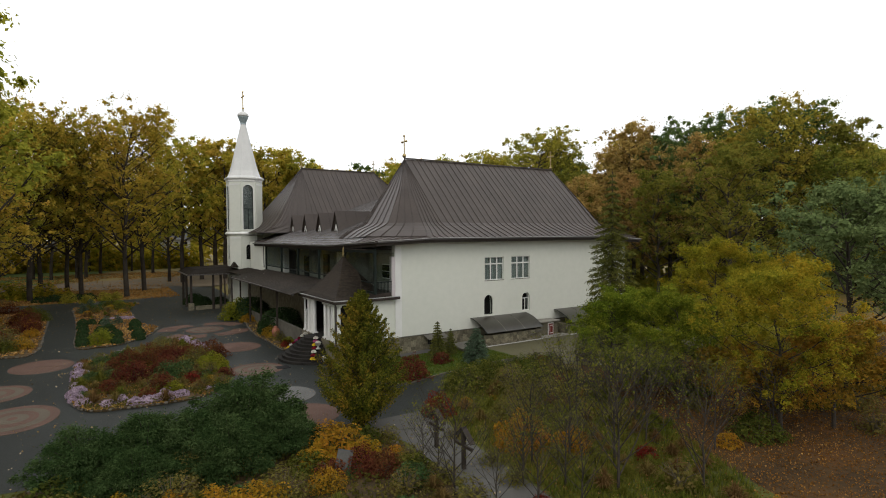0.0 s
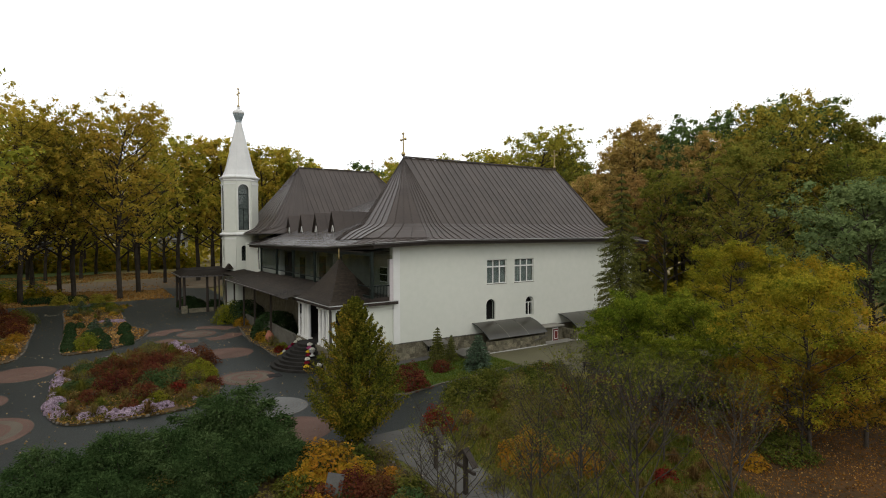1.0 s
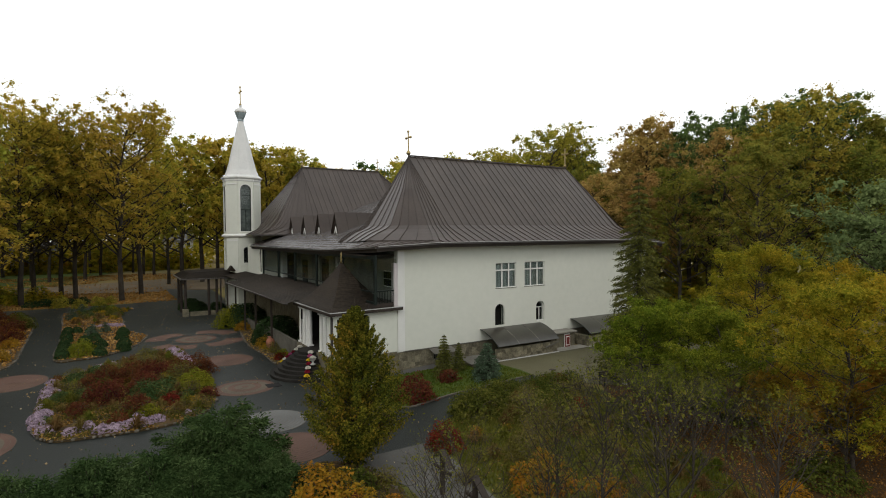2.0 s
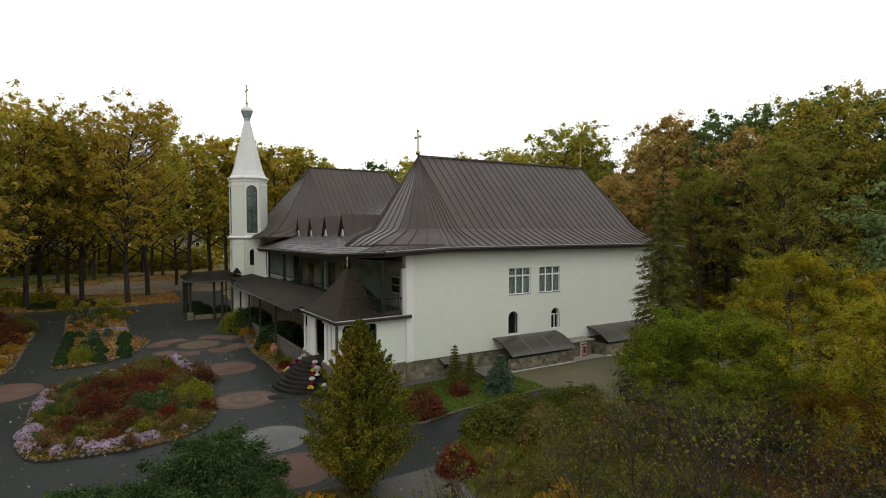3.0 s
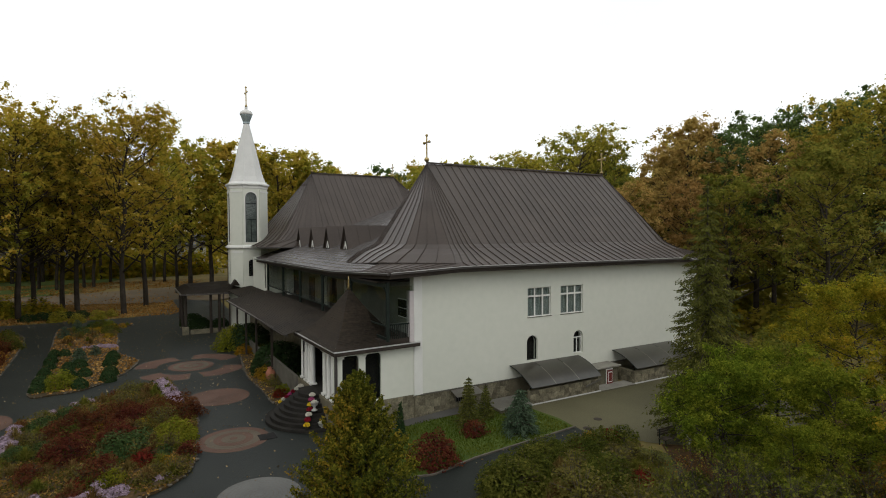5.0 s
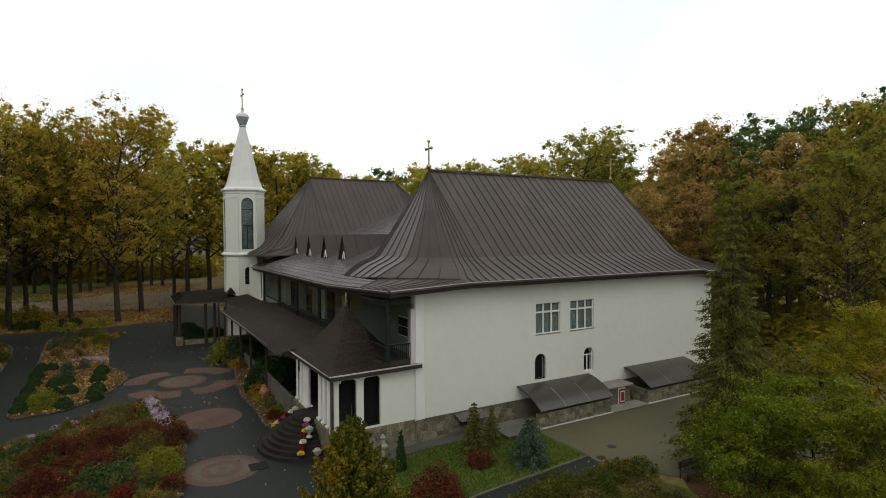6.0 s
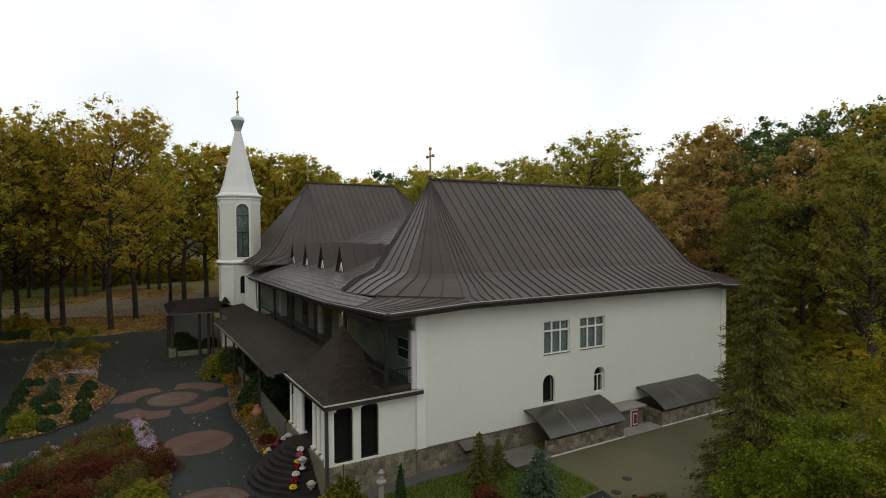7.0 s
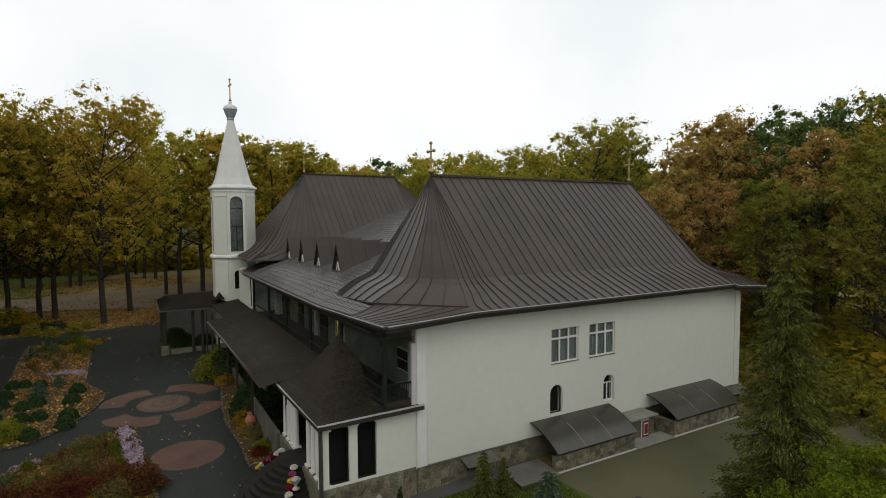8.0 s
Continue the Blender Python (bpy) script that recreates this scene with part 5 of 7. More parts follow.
def broadleaf(name, seed, height, spread, bole, leaves, size, leafmat, label, limbs=14, twigs=4, clump=0.16, group="", flat=0.75, bark=BARK, category="tree", lean=0.35, girth=0.019, taper=0.62):
    rng = np.random.default_rng(seed)
    ob = tagged(new(name), label, category, group)
    segs, tips = branch_lines(rng, height, bole, spread, limbs, twigs, lean, girth, taper)
    piece("trunk", wood_mesh("trunk", segs[:7], bark, 7), ob)
    piece("limbwork", wood_mesh("limbwork", segs[7:], bark, 3 if height > 30 else 4), ob)
    tips = np.array([tuple(t) for t in tips])
    pick = rng.integers(0, len(tips), leaves)
    u = rng.random(leaves) ** 0.95
    u[pick == len(tips) - 1] *= 0.4
    r = spread * clump * 1.5 * u * rng.uniform(0.6, 1.3, len(tips))[pick]
    d = rng.normal(size=(leaves, 3))
    d /= np.linalg.norm(d, axis=1)[:, None]
    d[:, 2] *= flat
    c = tips[pick] + d * r[:, None]
    c[:, 2] = np.maximum(c[:, 2], height * bole * 0.55)
    up = d * 0.8 + (0, 0, 0.55)
    piece("crown", leaf_mesh("crown", c, size * (1.75 - 1.15 * u) * rng.uniform(0.7, 1.3, leaves), leafmat, rng, narrow=0.6, facing=up, loose=0.34), ob)
    return ob


def conifer(name, seed, height, spread, leaves, size, leafmat, label, bare=0.06, tiers=16, droop=0.35, group="", power=1.0, category="tree"):
    rng = np.random.default_rng(seed)
    ob = tagged(new(name), label, category, group)
    segs = [(Vector((0, 0, -0.3)), Vector((0, 0, height)), height * 0.014, 0.03)]
    pts, ways = [], []
    for k in range(tiers):
        f = bare + (1 - bare) * (k + 0.3) / tiers
        z = height * f
        reach = spread * (1 - f) ** power + 0.12
        for j in range(7):
            az = j * 0.9 + k * 1.7 + rng.normal() * 0.2
            rr = reach * rng.uniform(0.75, 1.15)
            e = Vector((math.cos(az) * rr, math.sin(az) * rr, z - droop * rr + 0.12 * rr))
            segs.append((Vector((0, 0, z)), e, 0.035 + 0.004 * height * (1 - f), 0.012))
            m = max(6, int(leaves / tiers / 7 * 2.0 * (1 - f) + 5))
            t = rng.random(m) ** 0.7
            for a in t:
                sp = 0.30 * rr * (1 - 0.55 * a) + 0.05
                pts.append((e.x * a + rng.normal() * sp * 0.5, e.y * a + rng.normal() * sp * 0.5, z + (e.z - z) * a + rng.normal() * sp * 0.22 - 0.1 * sp))
                ways.append((e.x / rr, e.y / rr, -0.45 * droop - 0.1))
    piece("trunk", wood_mesh("trunk", segs, BARK, 5), ob)
    piece("needles", leaf_mesh("needles", pts, size * rng.uniform(0.6, 1.4, len(pts)), leafmat, rng, 0.9, 0.24, along=ways), ob)
    return ob


def shrub(name, seed, r, h, leaves, size, leafmat, label, group="", shape="mound", stems=9, bark=TWIG, fill=0.4, lump=0.33):
    """A bush of stems from the ground with leaves thickest near its uneven outline."""
    rng = np.random.default_rng(seed)
    ob = tagged(new(name), label, "shrub", group)
    segs = []
    tips = []
    for k in range(stems):
        az, f = rng.random() * 6.283, rng.random() ** 0.5
        e = Vector((math.cos(az) * r * f * 0.9, math.sin(az) * r * f * 0.9, h * (0.95 - 0.45 * f * f)))
        m = Vector((e.x * 0.35, e.y * 0.35, h * 0.4))
        segs += [(Vector((e.x * 0.1, e.y * 0.1, -0.1)), m, 0.035 + 0.01 * h, 0.025), (m, e, 0.025, 0.008)]
        tips.append(e)
    piece("branchwork", wood_mesh("branchwork", segs, bark, 4), ob)
    d = rng.normal(size=(leaves, 3))
    d[:, 2] = np.abs(d[:, 2])
    d /= np.linalg.norm(d, axis=1)[:, None]
    lumps = np.array([noise.noise((a * 2.2 + seed, b * 2.2, c * 2.2)) for a, b, c in d])
    rad = (1 - fill * rng.random(leaves) ** 1.6) * (1 + lump * lumps)
    c = d * rad[:, None]
    c *= (r, r, h)
    if shape == "cone":
        f = np.clip(c[:, 2] / h, 0, 1)
        c[:, :2] *= (1 - 0.65 * f)[:, None]
    c[:, 2] = np.maximum(c[:, 2], 0.06)
    piece("foliage", leaf_mesh("foliage", c, size * rng.uniform(0.6, 1.4, leaves), leafmat, rng, narrow=0.6, facing=d * 0.7 + (0, 0, 0.5)), ob)
    return ob


def juniper(name, seed, r, h, limbs, leaves, size, leafmat, label, group=""):
    """A spreading juniper: limbs fan out from the foot and end in soft nodding plumes of fine sprays."""
    rng = np.random.default_rng(seed)
    ob = tagged(new(name), label, "shrub", group)
    segs, pts, ways, sizes = [], [], [], []
    each = leaves // limbs
    for k in range(limbs):
        az, f = k * 2.4 + rng.normal() * 0.3, math.sqrt((k + 0.5) / limbs)
        top = h * (1 - 0.72 * f ** 2.2) * rng.uniform(0.72, 1.12)
        way = np.array((math.cos(az), math.sin(az), 0.0))
        p0, p1 = np.array((0, 0, -0.1)) + way * 0.1 * r * f, way * r * f * 0.6 + np.array((0, 0, top * 0.72))
        p2 = way * r * f * rng.uniform(0.9, 1.15) + np.array((0, 0, top * (1.0 - 0.12 * f)))
        segs += [(Vector(p0), Vector(p1), 0.06, 0.03), (Vector(p1), Vector(p2), 0.03, 0.008)]
        t = rng.random(each) ** 0.6
        line = (1 - t)[:, None] ** 2 * p0 + (2 * t * (1 - t))[:, None] * (2 * p1 - 0.5 * p0 - 0.5 * p2) + t[:, None] ** 2 * p2
        out = rng.normal(size=(each, 3)) * (1, 1, 0.55)
        out /= np.linalg.norm(out, axis=1)[:, None]
        u = rng.random(each) ** 0.6
        wide = 0.30 * r * np.clip(0.4 + 1.4 * t, 0, 1) * np.clip((1.08 - t) * 2.6, 0.25, 1)
        pts.append(line + out * (wide * u)[:, None])
        ways.append(out * 0.9 + way * 0.6 - np.array((0, 0, 0.35)) * u[:, None])
        sizes.append(1.7 - 0.8 * u)
    pts = np.concatenate(pts)
    pts[:, 2] = np.maximum(pts[:, 2], 0.08)
    piece("branchwork", wood_mesh("branchwork", segs, BARK, 5), ob)
    piece("foliage", leaf_mesh("foliage", pts, size * np.concatenate(sizes) * rng.uniform(0.7, 1.3, len(pts)), leafmat, rng, 0.1, 0.34, along=np.concatenate(ways)), ob)
    return ob


def cone_tree(name, seed, r, h, branches, leaves, size, leafmat, label):
    """A broad pointed tree: a straight stem with upswept branches, each ending in a loose spray of leaves."""
    rng = np.random.default_rng(seed)
    ob = tagged(new(name), label, "tree")
    segs = [(Vector((0, 0, -0.3)), Vector((0, 0, h * 0.5)), 0.16, 0.10), (Vector((0, 0, h * 0.5)), Vector((0, 0, h * 0.97)), 0.10, 0.02)]
    pts, ways, sizes = [], [], []
    each = leaves // branches
    for k in range(branches):
        f = (k + rng.random()) / branches
        wide = r * (0.62 + 0.38 * min(1.0, f / 0.2)) * (1 - max(0.0, f - 0.14) / 0.86) ** 0.85 * rng.uniform(0.82, 1.12) + 0.12
        az = k * 2.4 + rng.normal() * 0.25
        z0 = h * max(0.02, 0.92 * f - 0.10)
        e = Vector((math.cos(az) * wide, math.sin(az) * wide, min(h, z0 + wide * 0.55 + 0.10 * h)))
        b = Vector((0, 0, z0))
        segs.append((b, e, 0.03, 0.008))
        t = rng.random(each) ** 0.55
        girth = (0.10 + 0.26 * (1 - f)) * (1.15 - 0.75 * t) * rng.uniform(0.8, 1.3)
        d = rng.normal(size=(each, 3))
        d /= np.linalg.norm(d, axis=1)[:, None]
        pts.append(np.array(b) + (np.array(e) - np.array(b)) * t[:, None] + d * (girth * r * 0.5 * rng.random(each) ** 0.5)[:, None])
        ways.append(d * 0.6 + np.array((e.x / r * 0.6, e.y / r * 0.6, 0.5)))
        sizes.append(1.25 - 0.4 * t)
    pts = np.concatenate(pts)
    pts[:, 2] = np.maximum(pts[:, 2], 0.1)
    piece("branchwork", wood_mesh("branchwork", segs, BARK, 5), ob)
    piece("foliage", leaf_mesh("foliage", pts, size * np.concatenate(sizes) * rng.uniform(0.7, 1.3, len(pts)), leafmat, rng, 0.2, 0.55, np.concatenate(ways)), ob)
    return ob


def set_out(proto, spots):
    """Places a prototype at the first spot and copies of it at the others: (x, y, turn, scale)."""
    obs = []
    for x, y, rz, s in spots[1:]:
        obs.append(copy_thing(proto, place(x, y, ground_z(x, y), rz, s)))
    x, y, rz, s = spots[0]
    proto.matrix_basis = place(x, y, ground_z(x, y), rz, s)
    return [proto] + obs


# woods round the church
rw = random.Random(11)
oaks = {
    "gold": [broadleaf("oak_tree", 21 + i, 34.8, 8.9, 0.22, 12000, 0.43, OAK_GOLD, "tall oak with golden-brown autumn leaves", 48, 7, 0.135, "oaks of the wood", 0.75, lean=0.6, girth=0.0135, taper=0.4) for i in range(2)],
    "olive": [broadleaf("oak_tree", 31 + i, 33.8, 9.0, 0.22, 12000, 0.43, OAK_OLIVE, "tall oak with olive-green turning leaves", 48, 7, 0.135, "oaks of the wood", 0.75, lean=0.6, girth=0.0135, taper=0.4) for i in range(2)],
    "green": [broadleaf("oak_tree", 41 + i, 34, 9.0, 0.15, 14000, 0.42, OAK_GREEN, "broad oak still in dark green leaf", 46, 6, 0.115, "oaks of the wood", 0.7, lean=0.4, girth=0.014, taper=0.5) for i in range(2)],
    "rust": [broadleaf("oak_tree", 51 + i, 32, 7.6, 0.20, 8600, 0.43, OAK_RUST, "oak with thinning rusty leaves", 30, 6, 0.14, "oaks of the wood", 0.7, lean=0.5, girth=0.013) for i in range(2)],
    "bronze": [broadleaf("oak_tree", 61 + i, 34, 8.6, 0.16, 11000, 0.42, OAK_BRONZE, "broad oak with dull olive-brown leaves", 36, 7, 0.13, "oaks of the wood", 0.7, lean=0.45, girth=0.013) for i in range(2)],
    "far_gold": [broadleaf("oak_tree", 23, 36, 8.2, 0.26, 3600, 0.75, OAK_GOLD, "tall golden-brown oak deep in the wood", 28, 3, 0.19, "oaks of the wood", 0.75, lean=0.45, girth=0.015, taper=0.4)],
    "far_olive": [broadleaf("oak_tree", 33, 35, 8.4, 0.24, 3600, 0.75, OAK_OLIVE, "tall olive-green oak deep in the wood", 28, 3, 0.19, "oaks of the wood", 0.75, lean=0.45, girth=0.015, taper=0.4)],
    "far_green": [broadleaf("oak_tree", 43, 34, 9.0, 0.16, 2700, 0.9, OAK_GREEN, "dark green oak deep in the wood", 26, 3, 0.2, "oaks of the wood", 0.75, lean=0.45, girth=0.015)],
    "far_rust": [broadleaf("oak_tree", 53, 32, 7.6, 0.22, 2800, 0.8, OAK_RUST, "rusty oak deep in the wood", 22, 3, 0.19, "oaks of the wood", 0.7, lean=0.5, girth=0.012)],
}
spots = {(k, i): [] for k in oaks for i in range(len(oaks[k]))}
taken = []


def plant(kind, x, y, s):
    i = rw.randrange(len(oaks[kind]))
    spots[(kind, i)].append((x, y, rw.uniform(0, 360), s * rw.uniform(0.96, 1.04)))
    taken.append((x, y))


for kind, x, y, s in [("gold", 5.6, 129, 1.10), ("olive", -2.4, 139.6, 1.08), ("gold", 9.6, 141, 1.12), ("olive", -4.9, 141, 1.08), ("gold", -10.6, 131.5, 1.07), ("gold", -10.4, 191, 1.0), ("olive", -15, 198, 1.0), ("gold", -2.1, 195, 1.02), ("olive", -4.4, 196, 1.0), ("gold", 1.7, 212, 1.05), ("gold", 13.6, 207, 1.05), ("olive", 17.3, 165, 1.0), ("gold", 16.6, 205, 1.05), ("olive", -9.6, 142, 1.08),
                      ("olive", -17, 124, 1.03), ("gold", -22, 108, 0.94), ("gold", -13.5, 86, 0.84), ("olive", -18, 98, 0.91), ("olive", -27, 92, 1.0), ("rust", -26, 74, 0.95), ("gold", -31, 60, 1.0), ("gold", -27, 128, 1.05), ("olive", -20, 142, 1.05),
                      ("green", 93, 60, 1.04), ("bronze", 74, 41, 0.76), ("green", 101, 54, 1.09), ("rust", 85, 67, 1.08), ("bronze", 90, 92, 1.08), ("olive", 80, 86, 0.98), ("olive", 66, 94, 0.81),
                      ("bronze", 84, 46, 0.82), ("bronze", 76, 54, 0.70), ("bronze", 93, 36, 0.76), ("bronze", 103, 40, 0.94), ("rust", 79, 62, 0.72), ("bronze", 72, 80, 0.72), ("rust", 98, 80, 1.04), ("green", 101, 69, 1.04), ("rust", 88, 68, 1.06), ("green", 104, 48, 1.10), ("bronze", 109, 45, 1.06), ("rust", 71, 66, 0.72), ("bronze", 76, 72, 0.72),
                      ("olive", 60, 130, 0.81), ("olive", 70, 124, 0.86), ("gold", 79, 116, 0.90), ("olive", 88, 110, 0.97), ("olive", 74, 104, 0.86), ("olive", 66, 112, 0.80), ("gold", 84, 100, 0.93), ("olive", 65, 137, 0.85), ("gold", 77, 131, 0.89), ("olive", 57, 142, 0.86)]:
    plant(kind, x, y, s)
for i in range(11):
    plant("far_gold" if i % 3 else "far_olive", 20 + 5.4 * i, 160 + 4 * (i % 2), 1.11 if i < 5 else 1.05 - 0.04 * min(i - 5, 3))
for _ in range(6000):
    if len(taken) > 146:
        break
    x, y = rw.uniform(-62, 122), rw.uniform(26, 240)
    if y < 120 and -33 < x < 70:
        continue
    if y < 152 and 12 < x < 62:
        continue
    if x >= 62 and y < 1.15 * (x - 62) ** 0.75 + 30:
        continue
    if -15 < x < 30 and y < 226 or x <= -15 and 148 < y < 180:
        continue
    if min((x - a) ** 2 + (y - b) ** 2 for a, b in taken) < (50 if x < 30 and y < 150 else 34 if x < 30 else 55):
        continue
    kind = rw.choices(("gold", "olive", "rust", "green"), (6, 4, 2, 0.3) if x < 60 else (2, 5, 2, 3))[0]
    near_edge = -40 < x < 30 and y < 150 or x > 60 and y < 110 and x < 95
    plant(kind if near_edge else "far_" + kind, x, y, 1.0 if x < 60 else 0.97)
for (k, i), sp in spots.items():
    set_out(oaks[k][i], sp or [(104 + 6 * i, 150 + 9 * len(k), 40 * i, 1.0)])

# undergrowth between the trunks
under_spots = []
for _ in range(3000):
    if len(under_spots) > 64:
        break
    x, y = rw.uniform(-60, 118), rw.uniform(30, 215)
    if (y < 128 and x < 62) or (x >= 62 and y < 1.0 * (x - 62) ** 0.8 + 36) or (150 < y and x < 45):
        continue
    if y > 128 and x < 30 and y < 152 and rw.random() < 0.75:
        continue
    under_spots.append((x, y, rw.uniform(0, 360), rw.uniform(0.6, 1.3)))
thick_spots = [(66 + 3.4 * i + rw.uniform(-1, 1), 52 + 3.2 * (i % 3) + 2.4 * i, 50 * i, 0.9 + 0.1 * (i % 3)) for i in range(8)] + [(70 + 4 * i, 44 + 2 * i, 70 * i, 0.8) for i in range(5)] + [(64, 60, 0, 1.0), (66, 70, 40, 1.2), (63, 52, 80, 0.7), (62, 42, 10, 0.8), (66, 40, 100, 0.9), (62, 36, 150, 0.6)]
set_out(shrub("undergrowth_bush", 93, 3.6, 4.8, 900, 0.55, OAK_BRONZE, "broad olive-brown bush under the oaks", "undergrowth", "mound", 12, BARK, 0.7), thick_spots)
under_a, under_b = under_spots[::2], under_spots[1::2]
low_edge = [(-4.2, 124, 0, 0.42), (-1.2, 120.6, 80, 0.36), (1.7, 123.6, 160, 0.38), (3.6, 125.9, 240, 0.32)]
green_edge = [(-8.4, 137.6, 20, 0.7), (-11.6, 134, 100, 0.7), (-5.4, 133.5, 190, 0.5), (-14.5, 140, 250, 0.8)]
deep_wood = [(x, 233 + (i * 7 % 5) * 2.2, i * 67, 1.5 + (i * 3 % 4) * 0.18) for i, x in enumerate(range(-30, 34, 6))]
set_out(shrub("undergrowth_bush", 91, 3.6, 4.6, 560, 0.9, OAK_OLIVE, "olive-green woodland undergrowth bush", "undergrowth", "mound", 12, BARK, 0.7), under_a + low_edge)
patch("lawn", [(-60, 128), (-13, 129), (-10, 140), (-9, 150), (-24, 154), (-60, 155)], 0.09, ROUGH, "dull grass under the oaks")
patch("lawn", [(-70, 172), (-9, 175), (-4, 182), (-6, 196), (2, 214), (6, 232), (-70, 232)], 0.09, LAWN, "pale grass between far trunks")
set_out(shrub("low_hedge", 96, 1.7, 1.5, 1500, 0.2, BOX_LEAF, "low dark clipped hedge at the drive's edge", "hedge along the drive", "mound", 8, BARK, 0.35, 0.25), [(-8.6 + 1.9 * i, 127.0 + 0.5 * (i % 2), 70 * i, 0.9 + 0.08 * (i % 3)) for i in range(5)])
set_out(shrub("undergrowth_bush", 94, 3.8, 5.0, 700, 0.85, YELLOW, "olive-green bush deep in the wood", "undergrowth", "mound", 12, BARK, 0.7), deep_wood)
set_out(shrub("undergrowth_bush", 92, 3.8, 4.2, 560, 0.9, YELLOW, "yellow-green woodland undergrowth bush", "undergrowth", "mound", 12, BARK, 0.7), under_b + green_edge)


def far_woods(name, seed, spans, count, size, leafmat, label):
    """A belt of distant crowns: (x, y) line, depth and height."""
    rng = np.random.default_rng(seed)
    pts = []
    for (xa, ya), (xb, yb), depth, h in spans:
        m = count // len(spans)
        t = rng.random(m)
        ang = math.atan2(yb - ya, xb - xa) + math.pi / 2
        off = rng.random(m) * depth
        x, y = xa + (xb - xa) * t + math.cos(ang) * off, ya + (yb - ya) * t + math.sin(ang) * off
        top = np.array([h * (0.86 + 0.16 * noise.noise((a * 0.09, b * 0.09, seed)) + 0.07 * noise.noise((a * 0.35, b * 0.35, seed + 5))) for a, b in zip(x, y)])
        pts.append(np.stack([x, y, top * rng.random(m) ** 0.75], 1))
    pts = np.concatenate(pts)
    return tagged(new(name, leaf_mesh(name, pts, size * rng.uniform(0.6, 1.4, len(pts)), leafmat, rng, 0.0, 0.8)), label, "woods", kind="stuff")


HOUSE_WALL = mat("pale_far_wall", (0.36, 0.36, 0.34), (0.5, 0.5, 0.47), 0.9, 0.3, 3, 0.1)


def far_house(x0, x1, y, h, rise, bays, label):
    """A plain gabled house: walls, a pitched roof and a row of windows on each storey."""
    ob = thing("house", (x0 + x1) / 2, y, 0, label, "house")
    part("wall", box(bmesh.new(), x0, x1, y, y + 10, 0, h), HOUSE_WALL, ob)
    bm = bmesh.new()
    ends = [[bm.verts.new(p) for p in ((x, y - 0.6, h), (x, y + 10.6, h), (x, y + 5, h + rise))] for x in (x0 - 0.6, x1 + 0.6)]
    for i in range(3):
        bm.faces.new((ends[0][i], ends[0][(i + 1) % 3], ends[1][(i + 1) % 3], ends[1][i]))
    bm.faces.new(ends[0])
    bm.faces.new(ends[1])
    part("roof", bm, PAVE_GREY, ob, "grey sheet roof")
    for i in range(bays):
        xc = x0 + (x1 - x0) * (i + 0.5) / bays
        for z in [1.2 + 3.6 * k for k in range(int(h // 3.6))]:
            w = part("window", box(bmesh.new(), xc - 0.75, xc + 0.75, y - 0.06, y + 0.02, z, z + 1.9), TRIM, ob)
            part("pane", box(bmesh.new(), xc - 0.62, xc + 0.62, y - 0.09, y - 0.065, z + 0.12, z + 1.78), DARK, w)
    return ob


far_house(-42, -12, 240, 7.4, 3.4, 7, "long pale house half hidden behind the oak trunks")
far_house(23, 33, 240, 11.0, 4.0, 3, "tall pale house half hidden behind the oaks")

far_woods("far_woods", 5, [((-130, 262), (70, 272), 18, 40), ((-110, 60), (-60, 200), -14, 33)], 22000, 2.1, OAK_GOLD, "distant golden-brown oak wood")
far_woods("far_woods", 6, [((60, 205), (135, 130), 16, 33), ((112, 118), (122, 20), 16, 33)], 28000, 2.0, OAK_OLIVE, "distant olive-green oak wood")

far_woods("far_woods", 8, [((-110, 250), (70, 262), 12, 27), ((60, 196), (112, 140), 6, 15)], 16000, 1.9, OAK_GOLD, "distant brown-green thicket between the trunks")

# trees near the camera's line
set_out(conifer("spruce_tree", 61, 18.6, 3.7, 42000, 0.25, NEEDLE, "tall dark spruce with drooping branches", 0.1, 30, 0.55, power=0.8), [(40.2, 33.1, 0, 0.95)])
set_out(broadleaf("lime_tree", 62, 7.6, 3.1, 0.07, 26000, 0.13, LIME, "round-crowned tree with bright green leaves", 26, 8, 0.15, lean=0.3, girth=0.016), [(34.0, 28.0, 0, 1), (36.0, 23.6, 120, 0.98), (38.6, 27.4, 230, 1.0), (32.4, 23.6, 60, 0.72)])
set_out(broadleaf("yellowing_tree", 63, 12.4, 4.6, 0.1, 42000, 0.145, YELLOW, "wide tree with yellow-green autumn leaves", 36, 9, 0.12, lean=0.35, girth=0.012), [(46.6, 26.8, 0, 0.93), (49.6, 23.0, 140, 0.82), (34.2, 15.5, 60, 0.84)])
set_out(broadleaf("olive_tree", 67, 9, 4.8, 0.1, 15000, 0.2, OAK_OLIVE, "bushy olive-brown tree half bare below", 22, 8, 0.16), [(43.0, 20.8, 100, 0.62)])
set_out(broadleaf("rusty_tree", 64, 8.0, 4.4, 0.12, 12000, 0.2, AMBER, "spreading low tree with amber-brown leaves", 22, 7, 0.18, lean=0.15), [(37.8, 14.2, 0, 0.86), (34.0, 16.6, 130, 0.62), (40.6, 16.0, 220, 0.7), (36.2, 19.4, 80, 0.6)])
set_out(broadleaf("blue_green_tree", 65, 17.5, 6.6, 0.08, 20000, 0.36, BLUE_GREEN, "large tree with blue-green leaves", 30, 8, 0.13, lean=0.5), [(59.5, 21.6, 0, 0.95), (70, 20, 90, 1)])
set_out(cone_tree("columnar_tree", 66, 3.4, 9.7, 230, 46000, 0.15, POPLAR_LEAF, "bushy pointed tree turning yellow and orange"), [(14.5, 31.8, 0, 1)])
